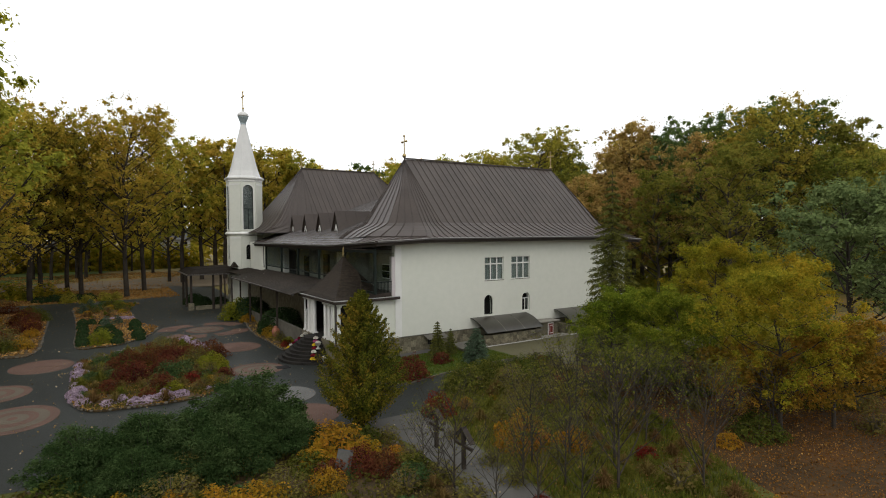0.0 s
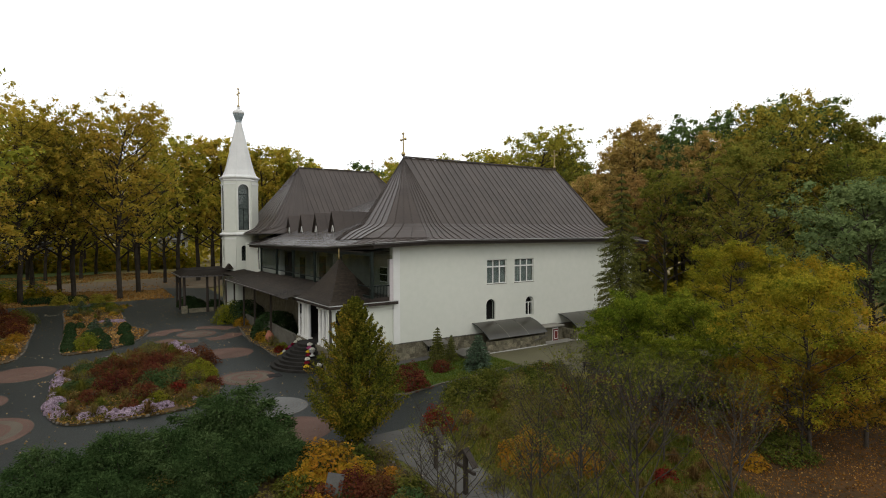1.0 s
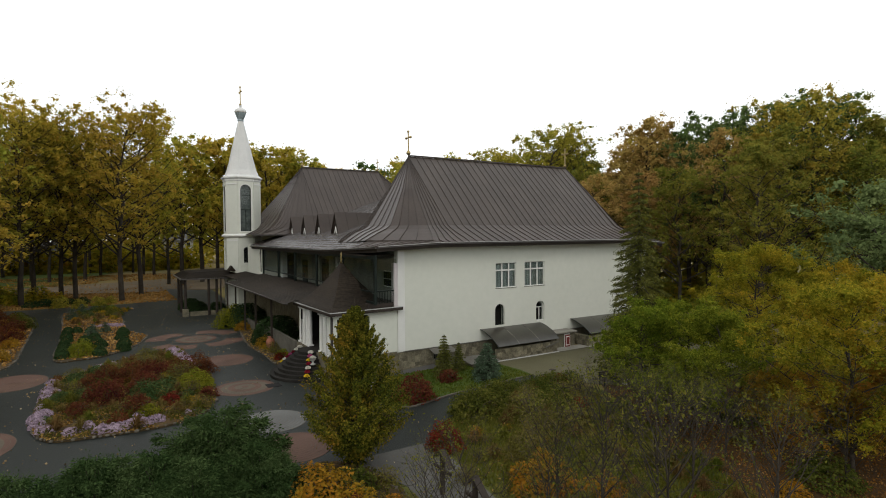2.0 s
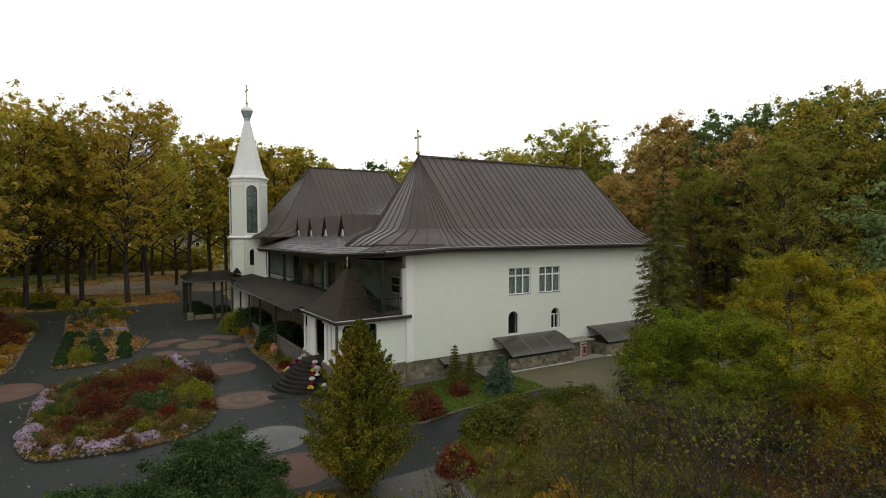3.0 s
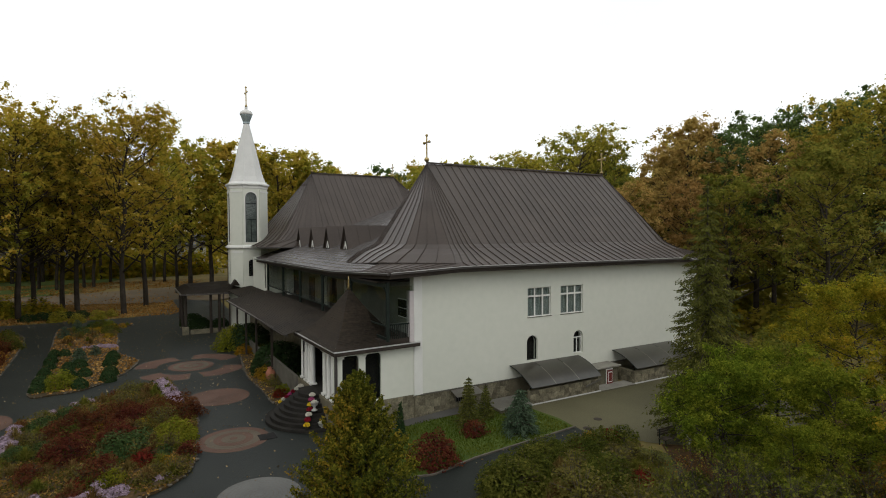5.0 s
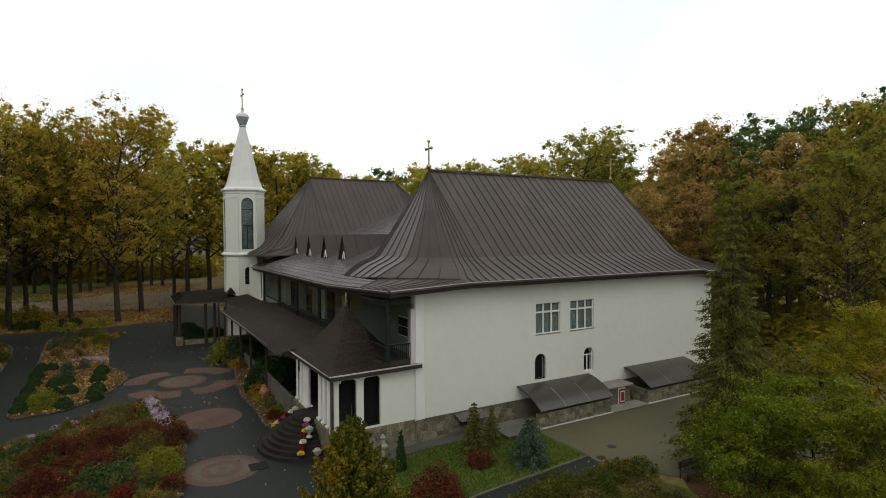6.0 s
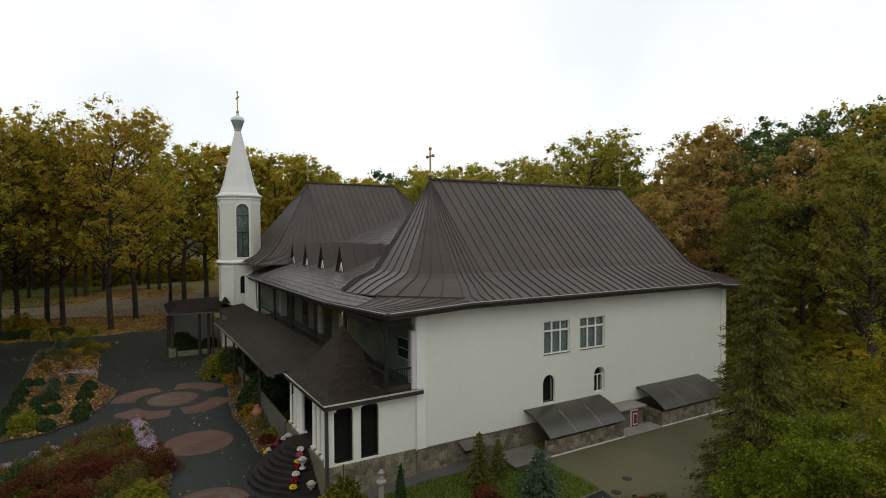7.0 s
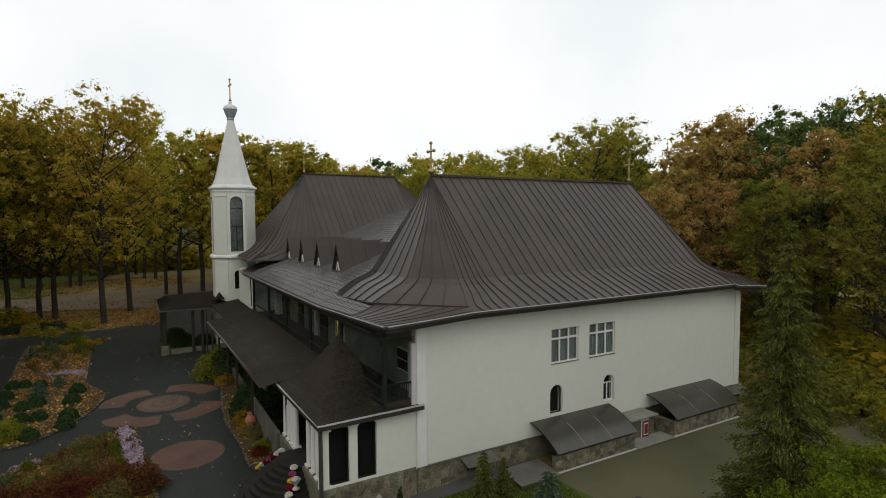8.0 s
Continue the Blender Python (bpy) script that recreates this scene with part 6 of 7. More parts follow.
set_out(broadleaf("tall_oak", 69, 25, 5.2, 0.5, 8000, 0.3, OAK_OLIVE, "tall olive-leaved oak beside the drive", 26, 6, 0.15, lean=0.6, girth=0.012), [(-7.4, 38.5, 0, 1.05)])
set_out(broadleaf("bare_tree", 68, 7.2, 2.7, 0.10, 500, 0.10, GRASS_BLADE, "small nearly bare tree with dark twigs", 24, 9, 0.2, "bare young trees", bark=BARK, lean=1.1, girth=0.0105), [
    (21.0, 16.6, 0, 1.0), (24.2, 14.2, 80, 0.85), (23.4, 18.8, 140, 0.95), (14.2, 20.6, 220, 0.8), (26.6, 19.2, 30, 0.75), (19.6, 21.2, 300, 0.8), (28.8, 16.4, 190, 0.7), (21.8, 20.6, 260, 0.95), (29.8, 24.6, 75, 0.6), (31.4, 20.4, 15, 0.7), (26.0, 24.0, 110, 0.75), (32.6, 15.2, 200, 0.8), (28.4, 21.4, 330, 0.7), (16.4, 17.2, 40, 0.62), (17.8, 19.8, 100, 0.55), (18.3, 16.4, 250, 0.65), (15.0, 18.4, 170, 0.5), (14.6, 24.2, 20, 0.5), (18.9, 21.0, 90, 0.6), (19.3, 18.4, 210, 0.7), (14.4, 22.4, 290, 0.55)])

# evergreens and bushes by the drive
set_out(juniper("juniper_bush", 71, 2.9, 3.1, 46, 26000, 0.13, JUNIPER, "large loose dark grey-green juniper", "junipers by the drive"),
        [(-0.6, 31.8, 0, 0.95), (2.2, 31.6, 70, 1.05), (7.4, 32.6, 150, 1.35), (4.6, 31.0, 20, 1.0), (5.8, 29.2, 250, 0.9), (9.0, 30.4, 310, 0.85), (1.4, 28.6, 100, 0.8)])
set_out(shrub("mountain_pine", 88, 1.9, 1.3, 3200, 0.17, JUNIPER, "spreading dark green dwarf pine in the bed", "", "mound", 10, BARK, 0.5, 0.4), [(5.6, 52.4, 0, 1.0), (-0.2, 55.2, 90, 0.6)])
set_out(conifer("blue_spruce", 72, 3.2, 1.5, 3600, 0.26, BLUE_NEEDLE, "small blue spruce on the lawn", 0.02, 14, 0.15, power=0.85), [(30.2, 40.7, 0, 1)])
set_out(conifer("young_spruce", 73, 3.6, 1.05, 3000, 0.24, NEEDLE, "young dark green spruce below the wall", 0.02, 14, 0.2, "young spruces"), [(28.1, 44.2, 0, 1), (29.9, 44.6, 60, 0.72)])
set_out(shrub("evergreen_bush", 83, 2.1, 2.3, 3400, 0.22, BOX_LEAF, "dark green rounded evergreen bush", "", "mound", 9, BARK, 0.3, 0.15), [(19.9, 84.2, 0, 1.45), (20.4, 75.6, 70, 0.75), (20.3, 69.6, 70, 1.45), (16.2, 103.6, 20, 0.8), (18.8, 102.2, 110, 0.75), (15.2, 107.4, 200, 0.9)])
set_out(shrub("cypress", 80, 0.45, 2.6, 900, 0.18, BOX_LEAF, "slim dark green columnar cypress", "", "cone", 5, BARK, 0.3), [(22.8, 45.0, 0, 1)])



def scatter(kinds, n, region, gap, lo, hi, seed):
    """Spots inside a box region that keep a gap from one another, shared out among the kinds."""
    r, out, got = random.Random(seed), {k: [] for k in kinds}, []
    for _ in range(4000):
        if len(got) >= n:
            break
        x, y = r.uniform(region[0], region[1]), r.uniform(region[2], region[3])
        if not inside(x, y, region[4]) or any((x - a) ** 2 + (y - b) ** 2 < gap * gap for a, b in got):
            continue
        got.append((x, y))
        out[r.choices(list(kinds), list(kinds.values()))[0]].append((x, y, r.uniform(0, 360), r.uniform(lo, hi)))
    return out


def inside(x, y, poly):
    c = False
    for (xa, ya), (xb, yb) in zip(poly, poly[1:] + poly[:1]):
        if (ya > y) != (yb > y) and x < (xb - xa) * (y - ya) / (yb - ya) + xa:
            c = not c
    return c


spots_of = {
    "lime": [(8.9, 52.6, 0, 1.05), (0.5, 73.4, 60, 1.05), (3.6, 111.6, 20, 0.75), (18.1, 84.8, 0, 1.7), (18.4, 60.6, 0, 0.6), (20.4, 32.0, 0, 0.55), (5.2, 47.6, 0, 0.55)],
    "red": [(11.6, 25.6, 0, 0.75), (10.0, 25.6, 90, 0.6), (12.6, 24.6, 30, 0.7), (27.4, 42.4, 0, 0.6), (22.9, 40.2, 0, 1.05), (9.9, 58.6, 40, 1.05), (8.4, 60.2, 120, 0.85), (4.6, 59.2, 10, 0.95), (2.8, 60.0, 220, 0.85), (5.8, 60.6, 300, 0.8), (2.6, 53.0, 80, 1.0), (4.4, 48.6, 20, 0.8), (0.8, 51.0, 20, 0.55), (5.4, 55.0, 200, 0.9), (6.6, 58.6, 100, 0.9), (1.6, 57.8, 10, 0.8), (-7.6, 88, 0, 1.2), (-8.4, 96, 0, 1.3), (-9.4, 79, 0, 1.0)],
    "green": [(33.4, 36.2, 10, 0.6), (35.2, 35.8, 90, 0.55), (31.0, 35.6, 170, 0.7), (28.2, 36.6, 40, 0.55), (24.4, 34.2, 0, 1.0), (29.4, 31.8, 50, 0.85), (26.6, 35.4, 90, 0.85), (28.8, 36.3, 140, 0.72), (24.6, 35.4, 230, 0.7), (2.4, 112, 0, 0.7), (4.0, 106, 60, 0.7), (-8.4, 74, 60, 0.7)],
    "brown": [(14.2, 25.0, 30, 0.5), (14.5, 22.0, 90, 0.55), (18.0, 22.6, 10, 0.42), (17.6, 20.2, 50, 0.45), (14.3, 19.4, 70, 0.6), (16.6, 15.2, 20, 0.5), (18.6, 26.8, 0, 0.4), (14.8, 28.6, 0, 0.45), (29.0, 34.0, 10, 0.6), (31.6, 33.2, 70, 0.6), (27.6, 33.0, 150, 0.6), (33.6, 33.6, 220, 0.5), (26.4, 30.8, 0, 1.0), (22.8, 26.4, 60, 0.85), (5.6, 62.0, 20, 0.8), (6.3, 66.2, 80, 0.75), (6.2, 68.4, 140, 0.5), (8.4, 57.0, 30, 0.75), (6.6, 63.2, 200, 0.6), (27.8, 28.4, 200, 0.95), (3.4, 60.5, 300, 0.7), (24.8, 28.0, 250, 0.8), (-12, 84, 0, 1)],
    "yellow": [(21.0, 23.6, 0, 1.2), (2.6, 25.0, 30, 0.9), (4.4, 24.2, 60, 1.0), (6.2, 24.0, 90, 0.95), (0.6, 26.4, 20, 0.8), (9.4, 24.6, 230, 0.7), (11.4, 28.6, 80, 1.2), (10.0, 27.4, 10, 0.85), (12.4, 27.2, 190, 0.8), (18.5, 80.6, 0, 0.75), (18.4, 67.6, 0, 0.85), (2.2, 107, 0, 0.6), (4.2, 110, 0, 0.6), (-7.0, 75, 0, 0.9), (-6.8, 84, 0, 0.7)],
    "scarlet": [(19.9, 31.0, 0, 1.0), (31.2, 31.0, 60, 0.55), (34.8, 36.6, 20, 0.5), (25.0, 18.0, 30, 0.5), (5.0, 50.8, 0, 0.5), (6.8, 49.6, 0, 0.6), (3.4, 47.4, 0, 0.5), (17.0, 17.6, 0, 0.4)],
    "grey": [(0.4, 60.4, 0, 0.9), (2.0, 62.6, 0, 0.9), (6.6, 53.0, 0, 1.1), (1.2, 55.4, 0, 0.7), (8.0, 50.6, 0, 0.6), (0.2, 108, 0, 0.9), (1.4, 113, 0, 0.9), (20.4, 64, 0, 0.8)],
}
for k, sp in scatter({"red": 2.4, "brown": 5, "yellow": 1.6, "grey": 1.2, "green": 0.4}, 56, (-1.5, 11.2, 44, 73.5, [(x * 0.93 + 0.35, y * 0.95 + 2.9) for x, y in BED_1]), 0.95, 0.28, 0.56, 5).items():
    spots_of[k] += [p for p in sp if not (p[0] > 7.6 and p[1] > 60.5)]
for k, sp in scatter({"brown": 4, "green": 4, "yellow": 2}, 26, (19.5, 60, 6, 31, [(20.2, 12), (20.4, 24), (22, 30), (31, 30.4), (36, 28), (60, 24), (58, 8), (38, 6)]), 1.6, 0.4, 0.8, 6).items():
    spots_of[k] += sp
for k, sp in scatter({"brown": 6, "green": 1.5}, 18, (30, 56, 8, 29, [(40, 12), (41, 22), (44, 30), (56, 20), (50, 8)]), 2.0, 0.5, 1.0, 11).items():
    spots_of[k] += sp
for k, sp in scatter({"brown": 3, "yellow": 1.2, "grey": 3, "green": 2}, 40, (-4, 15, 18, 32, [(x * 0.92 + 0.4, y * 0.92 + 2) for x, y in BED_5]), 1.2, 0.45, 0.9, 7).items():
    spots_of[k] += sp
for k, sp in scatter({"yellow": 4, "red": 3, "brown": 3, "green": 1}, 26, (-20, -5, 71, 112, [(x + 0.7 if x < -9 else x - 0.9, y) for x, y in BED_3]), 2.0, 0.5, 1.1, 8).items():
    spots_of[k] += sp
for k, sp in scatter({"yellow": 3, "brown": 3, "green": 2, "scarlet": 1}, 20, (16.5, 22, 58, 94, [(17.9, 59), (17.8, 69), (19.0, 80), (20.6, 92), (21.6, 92), (21.4, 76), (18.8, 73), (18.8, 59)]), 1.0, 0.35, 0.6, 9).items():
    spots_of[k] += sp
for k, sp in scatter({"yellow": 4, "brown": 3, "grey": 1}, 18, (-1.5, 7, 101, 116, [(x * 0.9 + 0.3, y * 0.95 + 5) for x, y in BED_2]), 1.3, 0.3, 0.5, 10).items():
    spots_of[k] += sp
for k, sp in scatter({"brown": 5, "yellow": 1, "green": 1}, 40, (19, 35, 24, 38, [(20, 24), (20.6, 30.6), (23, 34.8), (27, 37.6), (33.5, 38.4), (35, 33), (31, 24)]), 1.0, 0.2, 0.42, 12).items():
    spots_of[k] += sp


def split(spots, at=0.68):
    return [s for s in spots if s[3] >= at], [s for s in spots if s[3] < at]


def bushes(name, seed, r, h, leaves, size, leafmat, label, spots, **more):
    """Large and small bushes of one kind; the small ones carry fewer leaves."""
    big, small = split(spots)
    if big:
        set_out(shrub(name, seed, r, h, leaves, size, leafmat, label, **more), big)
    if small:
        set_out(shrub(name, seed + 100, r * 0.6, h * 0.6, leaves // 3, size, leafmat, label, **more), [(x, y, a, s / 0.6) for x, y, a, s in small])


bushes("red_bush", 74, 1.6, 1.8, 2100, 0.17, RED_LEAF, "dark red barberry bush in leaf", spots_of["red"])
bushes("green_bush", 75, 2.0, 2.0, 2400, 0.19, BUSH_GREEN, "olive-green leafy garden bush", spots_of["green"])
bushes("lime_bush", 84, 1.5, 1.7, 3000, 0.15, LIME_BUSH, "bright yellow-green leafy bush", spots_of["lime"])
bushes("brown_bush", 76, 1.9, 2.4, 1350, 0.18, BROWN_LEAF, "brown half-bare twiggy bush", spots_of["brown"], stems=24, fill=0.7)
bushes("yellow_bush", 77, 1.5, 1.5, 1700, 0.17, ORANGE, "bush with orange-yellow leaves", spots_of["yellow"])
bushes("scarlet_bush", 78, 1.2, 1.5, 2000, 0.16, SCARLET, "small scarlet-leaved garden bush", spots_of["scarlet"])
bushes("grey_green_bush", 81, 1.3, 1.2, 1400, 0.16, JUNIPER, "low spreading grey-green juniper", spots_of["grey"])
set_out(shrub("box_ball", 79, 0.84, 1.15, 1500, 0.16, BOX_LEAF, "clipped dark green box ball", "box balls", fill=0.12, lump=0.05),
        [(x, y, 40 * i, s) for i, (x, y, s) in enumerate([(-1.5, 90.3, 0.9), (-0.5, 90.2, 0.85), (1.0, 89.3, 0.85), (-1.5, 86.4, 0.9), (-1.3, 82.8, 0.9), (-1.35, 79.2, 0.9), (-1.3, 75.6, 0.95), (-1.2, 73.0, 0.95), (4.6, 85.2, 1.0), (4.4, 81.6, 1.0), (4.5, 76.6, 1.0), (4.35, 74.4, 0.95), (1.5, 82.2, 1.0), (0.5, 81.6, 0.9), (0.9, 77.6, 0.9), (2.2, 77.6, 0.9), (2.1, 72.6, 0.95)])])
set_out(conifer("dwarf_spruce", 87, 1.9, 1.05, 1500, 0.2, BLUE_NEEDLE, "low grey-green dwarf spruce in the bed", 0.02, 9, 0.1, power=0.7, category="shrub"), [(1.3, 85.2, 0, 1), (2.7, 88.6, 80, 0.8), (-0.6, 112.2, 30, 0.9), (-1.6, 104, 60, 1.0)])


def tuft(name, seed, r, h, blades, leafmat, label, group):
    """A clump of arching grass blades."""
    rng = np.random.default_rng(seed)
    verts, faces = [], []
    for _ in range(blades):
        a, f = rng.random() * 6.283, rng.random()
        out, hh = r * (0.25 + 0.9 * f), h * (1.05 - 0.5 * f) * rng.uniform(0.7, 1.15)
        ca, sa, k = math.cos(a), math.sin(a), len(verts)
        w = 0.018
        verts += [(0.1 * r * ca - w * sa, 0.1 * r * sa + w * ca, 0), (0.1 * r * ca + w * sa, 0.1 * r * sa - w * ca, 0),
                  (out * 0.5 * ca + w * sa, out * 0.5 * sa - w * ca, hh * 0.8), (out * 0.5 * ca - w * sa, out * 0.5 * sa + w * ca, hh * 0.8), (out * ca, out * sa, hh * (1 - 0.35 * f))]
        faces += [(k, k + 1, k + 2, k + 3), (k + 3, k + 2, k + 4)]
    return tagged(new(name, raw_mesh(name, verts, faces, leafmat)), label, "ornamental grass", group)


tufts = scatter({"tan": 3, "olive": 3}, 70, (-1.5, 11.2, 44, 73.5, [(x * 0.95 + 0.25, y * 0.96 + 2.3) for x, y in BED_1]), 0.85, 0.7, 1.3, 15)
more = scatter({"tan": 3, "olive": 2}, 22, (-1.5, 7, 97, 116, [(x * 0.9 + 0.3, y * 0.95 + 5) for x, y in BED_2]), 1.3, 0.7, 1.2, 16)
rough = scatter({"tan": 2, "olive": 4}, 110, (19.5, 40, 12, 37, [(20.2, 12), (20.4, 24), (22, 33), (31, 37), (33, 30), (30, 20), (26, 13)]), 0.9, 0.6, 1.2, 17)
bed5 = scatter({"tan": 2, "olive": 4}, 46, (-4, 15, 18, 32, [(x * 0.95 + 0.3, y * 0.95 + 1.2) for x, y in BED_5]), 0.9, 0.6, 1.1, 18)
for k in bed5:
    rough[k] += bed5[k]
set_out(tuft("grass_tuft", 85, 0.7, 0.9, 150, TAN_BLADE, "clump of dry tan ornamental grass", "grass clumps"), tufts["tan"] + more["tan"] + rough["tan"])
set_out(tuft("grass_tuft", 86, 0.65, 0.8, 150, GRASS_BLADE, "clump of olive ornamental grass", "grass clumps"), tufts["olive"] + more["olive"] + rough["olive"])
set_out(shrub("lilac_aster", 82, 0.6, 0.55, 900, 0.14, PALE_FLOWER, "low cushion of pale lilac asters", "asters along the bed edge", stems=5, fill=0.2),
        [(x, y, 50 * i, s) for i, (x, y, s) in enumerate([(-1.3, 49.0, 1), (-1.4, 50.4, 1.1), (-1.2, 51.6, 1), (-1.4, 53.4, 0.9), (-1.4, 56.2, 1), (-1.2, 57.4, 1.2), (-1.3, 58.6, 1.1), (-1.1, 60.0, 1), (-1.3, 61.6, 0.9), (-0.8, 47.4, 1), (0.6, 46.0, 1.0), (1.4, 46.6, 1.1), (2.4, 45.4, 1.1), (3.2, 45.3, 1.1), (4.0, 45.5, 1.1), (4.8, 45.5, 1.1), (5.6, 45.8, 1), (4.6, 47.4, 0.9), (5.2, 48.2, 0.8), (7.6, 46.6, 0.6), (8.3, 47.0, 0.6),
                                                            (9.0, 70.2, 1.15), (9.1, 69.2, 1.2), (9.2, 68.2, 1.25), (9.3, 67.2, 1.25), (9.35, 66.2, 1.3), (9.45, 65.2, 1.3), (9.5, 64.2, 1.3), (9.65, 63.2, 1.25), (9.7, 62.2, 1.15), (2.2, 66.2, 0.8), (3.2, 66.8, 0.8), (0.6, 64.6, 0.8), (2.2, 94.4, 0.8), (3.0, 94.2, 1), (3.8, 93.8, 1), (4.5, 93.2, 1), (1.3, 94.6, 0.7)])])

# ---- small things ----
amphora = thing("garden_amphora", 18.4, 65.6, 0, "tall terracotta amphora in the planted bed", "amphora")
part("body", lathe(bmesh.new(), [(0.2, 0.1), (0.28, 0.2), (0.46, 0.7), (0.48, 0.95), (0.34, 1.25), (0.2, 1.4), (0.3, 1.52), (0.24, 1.5)], 18, 18.4, 65.6), TERRACOTTA, amphora, smooth=True)


def flower_pot(x, y, z, bloom, label):
    rng = np.random.default_rng(int(x * 31 + y * 17))
    ob = thing("flower_pot", x, y, z, label, "flower pot", "pots on the steps")
    part("pot", lathe(bmesh.new(), [(0.13, z), (0.19, z + 0.26), (0.21, z + 0.28), (0.18, z + 0.27)], 12, x, y), STEP, ob)
    d = rng.normal(size=(420, 3))
    d[:, 2] = np.abs(d[:, 2])
    d /= np.linalg.norm(d, axis=1)[:, None]
    c = d * (0.24, 0.24, 0.2) * rng.uniform(0.8, 1.0, (420, 1)) + (x, y, z + 0.3)
    piece("bloom_cushion", leaf_mesh("bloom_cushion", c, 0.1 * rng.uniform(0.7, 1.3, 420), bloom, rng, narrow=0.9), ob)


BLOOMS = [(MUM_YELLOW, "pot of yellow chrysanthemums on a step"), (MUM_RED, "pot of dark red chrysanthemums on a step"), (MUM_WHITE, "pot of white chrysanthemums on a step"), (MUM_PINK, "pot of magenta chrysanthemums on a step")]
for side, picks in ((-1, (0, 1, 2, 1, 0, 3, 2)), (1, (0, 2, 1, 3, 1, 2, 2))):
    for i, k in enumerate(picks):
        r = 3.86 - 0.36 * i
        a = radians(62 if side < 0 else 58)
        flower_pot(19.3 - r * math.cos(a), 53.3 + side * r * math.sin(a), 0.27 * (i + 1), *BLOOMS[k])


def urn(x, y, z, label):
    ob = thing("planter_urn", x, y, z, label, "urn", "white planter urns")
    part("vase", lathe(bmesh.new(), [(0.22, z), (0.24, z + 0.06), (0.1, z + 0.14), (0.09, z + 0.3), (0.24, z + 0.42), (0.3, z + 0.62), (0.33, z + 0.64), (0.27, z + 0.6)], 14, x, y), WHITE_STONE, ob, smooth=True)
    rng = np.random.default_rng(int(x * 13 + y))
    d = rng.normal(size=(260, 3))
    d[:, 2] = np.abs(d[:, 2])
    d /= np.linalg.norm(d, axis=1)[:, None]
    piece("bloom_cushion", leaf_mesh("bloom_cushion", d * (0.22, 0.22, 0.16) + (x, y, z + 0.62), 0.09 * rng.uniform(0.7, 1.3, 260), MUM_WHITE, rng, narrow=0.9), ob)


urn(38.7, 33.2, ground_z(38, 33) + 0.04, "white cast-stone urn with white flowers")
urn(40.0, 33.0, ground_z(38, 33) + 0.04, "white cast-stone urn with white flowers")
urn(18.6, 49.7, 0.03, "white cast-stone urn beside the steps")
urn(18.3, 50.6, 1.36, "white cast-stone urn on the steps")

bench = thing("garden_bench", 37.6, 33.9, 0.5, "dark slatted garden bench with iron legs", "bench")
for i in range(4):
    part("seat_slat", box(bmesh.new(), 36.6, 38.5, 33.6 + 0.14 * i, 33.71 + 0.14 * i, 0.98, 1.02), WOOD, bench)
for i in range(3):
    part("back_slat", box(bmesh.new(), 36.6, 38.5, 34.18, 34.22, 1.14 + 0.16 * i, 1.26 + 0.16 * i), WOOD, bench)
for x in (36.75, 38.35):
    for y in (33.65, 34.15):
        part("leg", box(bmesh.new(), x - 0.03, x + 0.03, y - 0.03, y + 0.03, 0.53, 1.6 if y > 34 else 0.98), POST, bench)

ped = thing("garden_pedestal", 21.3, 44.5, 0.05, "weathered pale stone garden pedestal on the lawn", "pedestal")
part("base", lathe(bmesh.new(), [(0.5, 0.0), (0.5, 0.35), (0.42, 0.42), (0.4, 0.8), (0.3, 0.9)], 8, 21.3, 44.5), KERB, ped)
part("shaft", lathe(bmesh.new(), [(0.24, 0.9), (0.17, 1.05), (0.15, 2.0), (0.3, 2.12), (0.32, 2.24), (0.16, 2.36), (0.12, 2.6), (0.2, 2.75), (0.05, 2.95)], 12, 21.3, 44.5), KERB, ped)

board = thing("leaning_board", 10.3, 25.2, 0, "grey board standing tilted in the bed", "board")
bm = box(bmesh.new(), -0.4, 0.4, -0.03, 0.03, 0.1, 1.5, 0.01)
bmesh.ops.transform(bm, matrix=Matrix.Translation((10.3, 25.2, 0.05)) @ Euler((radians(-28), radians(12), radians(-25))).to_matrix().to_4x4(), verts=bm.verts)
part("panel", bm, CONCRETE, board)

for x, y in ((16.7, 26.2), (16.35, 22.9)):
    ob = thing("wooden_wayside_cross", x, y, 0, "dark wooden wayside cross under a small gabled roof", "wooden cross", "wayside crosses by the path")
    part("post", box(bmesh.new(), x - 0.1, x + 0.1, y - 0.1, y + 0.1, -0.2, 2.1, 0.015), SOFFIT, ob)
    part("crossbar", box(bmesh.new(), x - 0.07, x + 0.07, y - 0.75, y + 0.75, 1.2, 1.36, 0.012), SOFFIT, ob)
    for sgn in (-1, 1):
        bm = box(bmesh.new(), -0.17, 0.17, -0.05, 1.05, -0.03, 0.03, 0.01)
        bmesh.ops.transform(bm, matrix=Matrix.Translation((x, y, 2.24)) @ Euler((radians(-38), 0, 0 if sgn > 0 else math.pi)).to_matrix().to_4x4(), verts=bm.verts)
        part("roof_board", bm, SOFFIT, ob)

for x, y in ((37.0, 39.9), (34.9, 38.9)):
    mh = thing("manhole_cover", x, y, 0.5, "dark iron manhole cover in the courtyard", "manhole cover", "manhole covers")
    part("lid", lathe(bmesh.new(), [(0.32, 0.5), (0.32, 0.555), (0.25, 0.565)], 20, x, y), SOFFIT, mh)

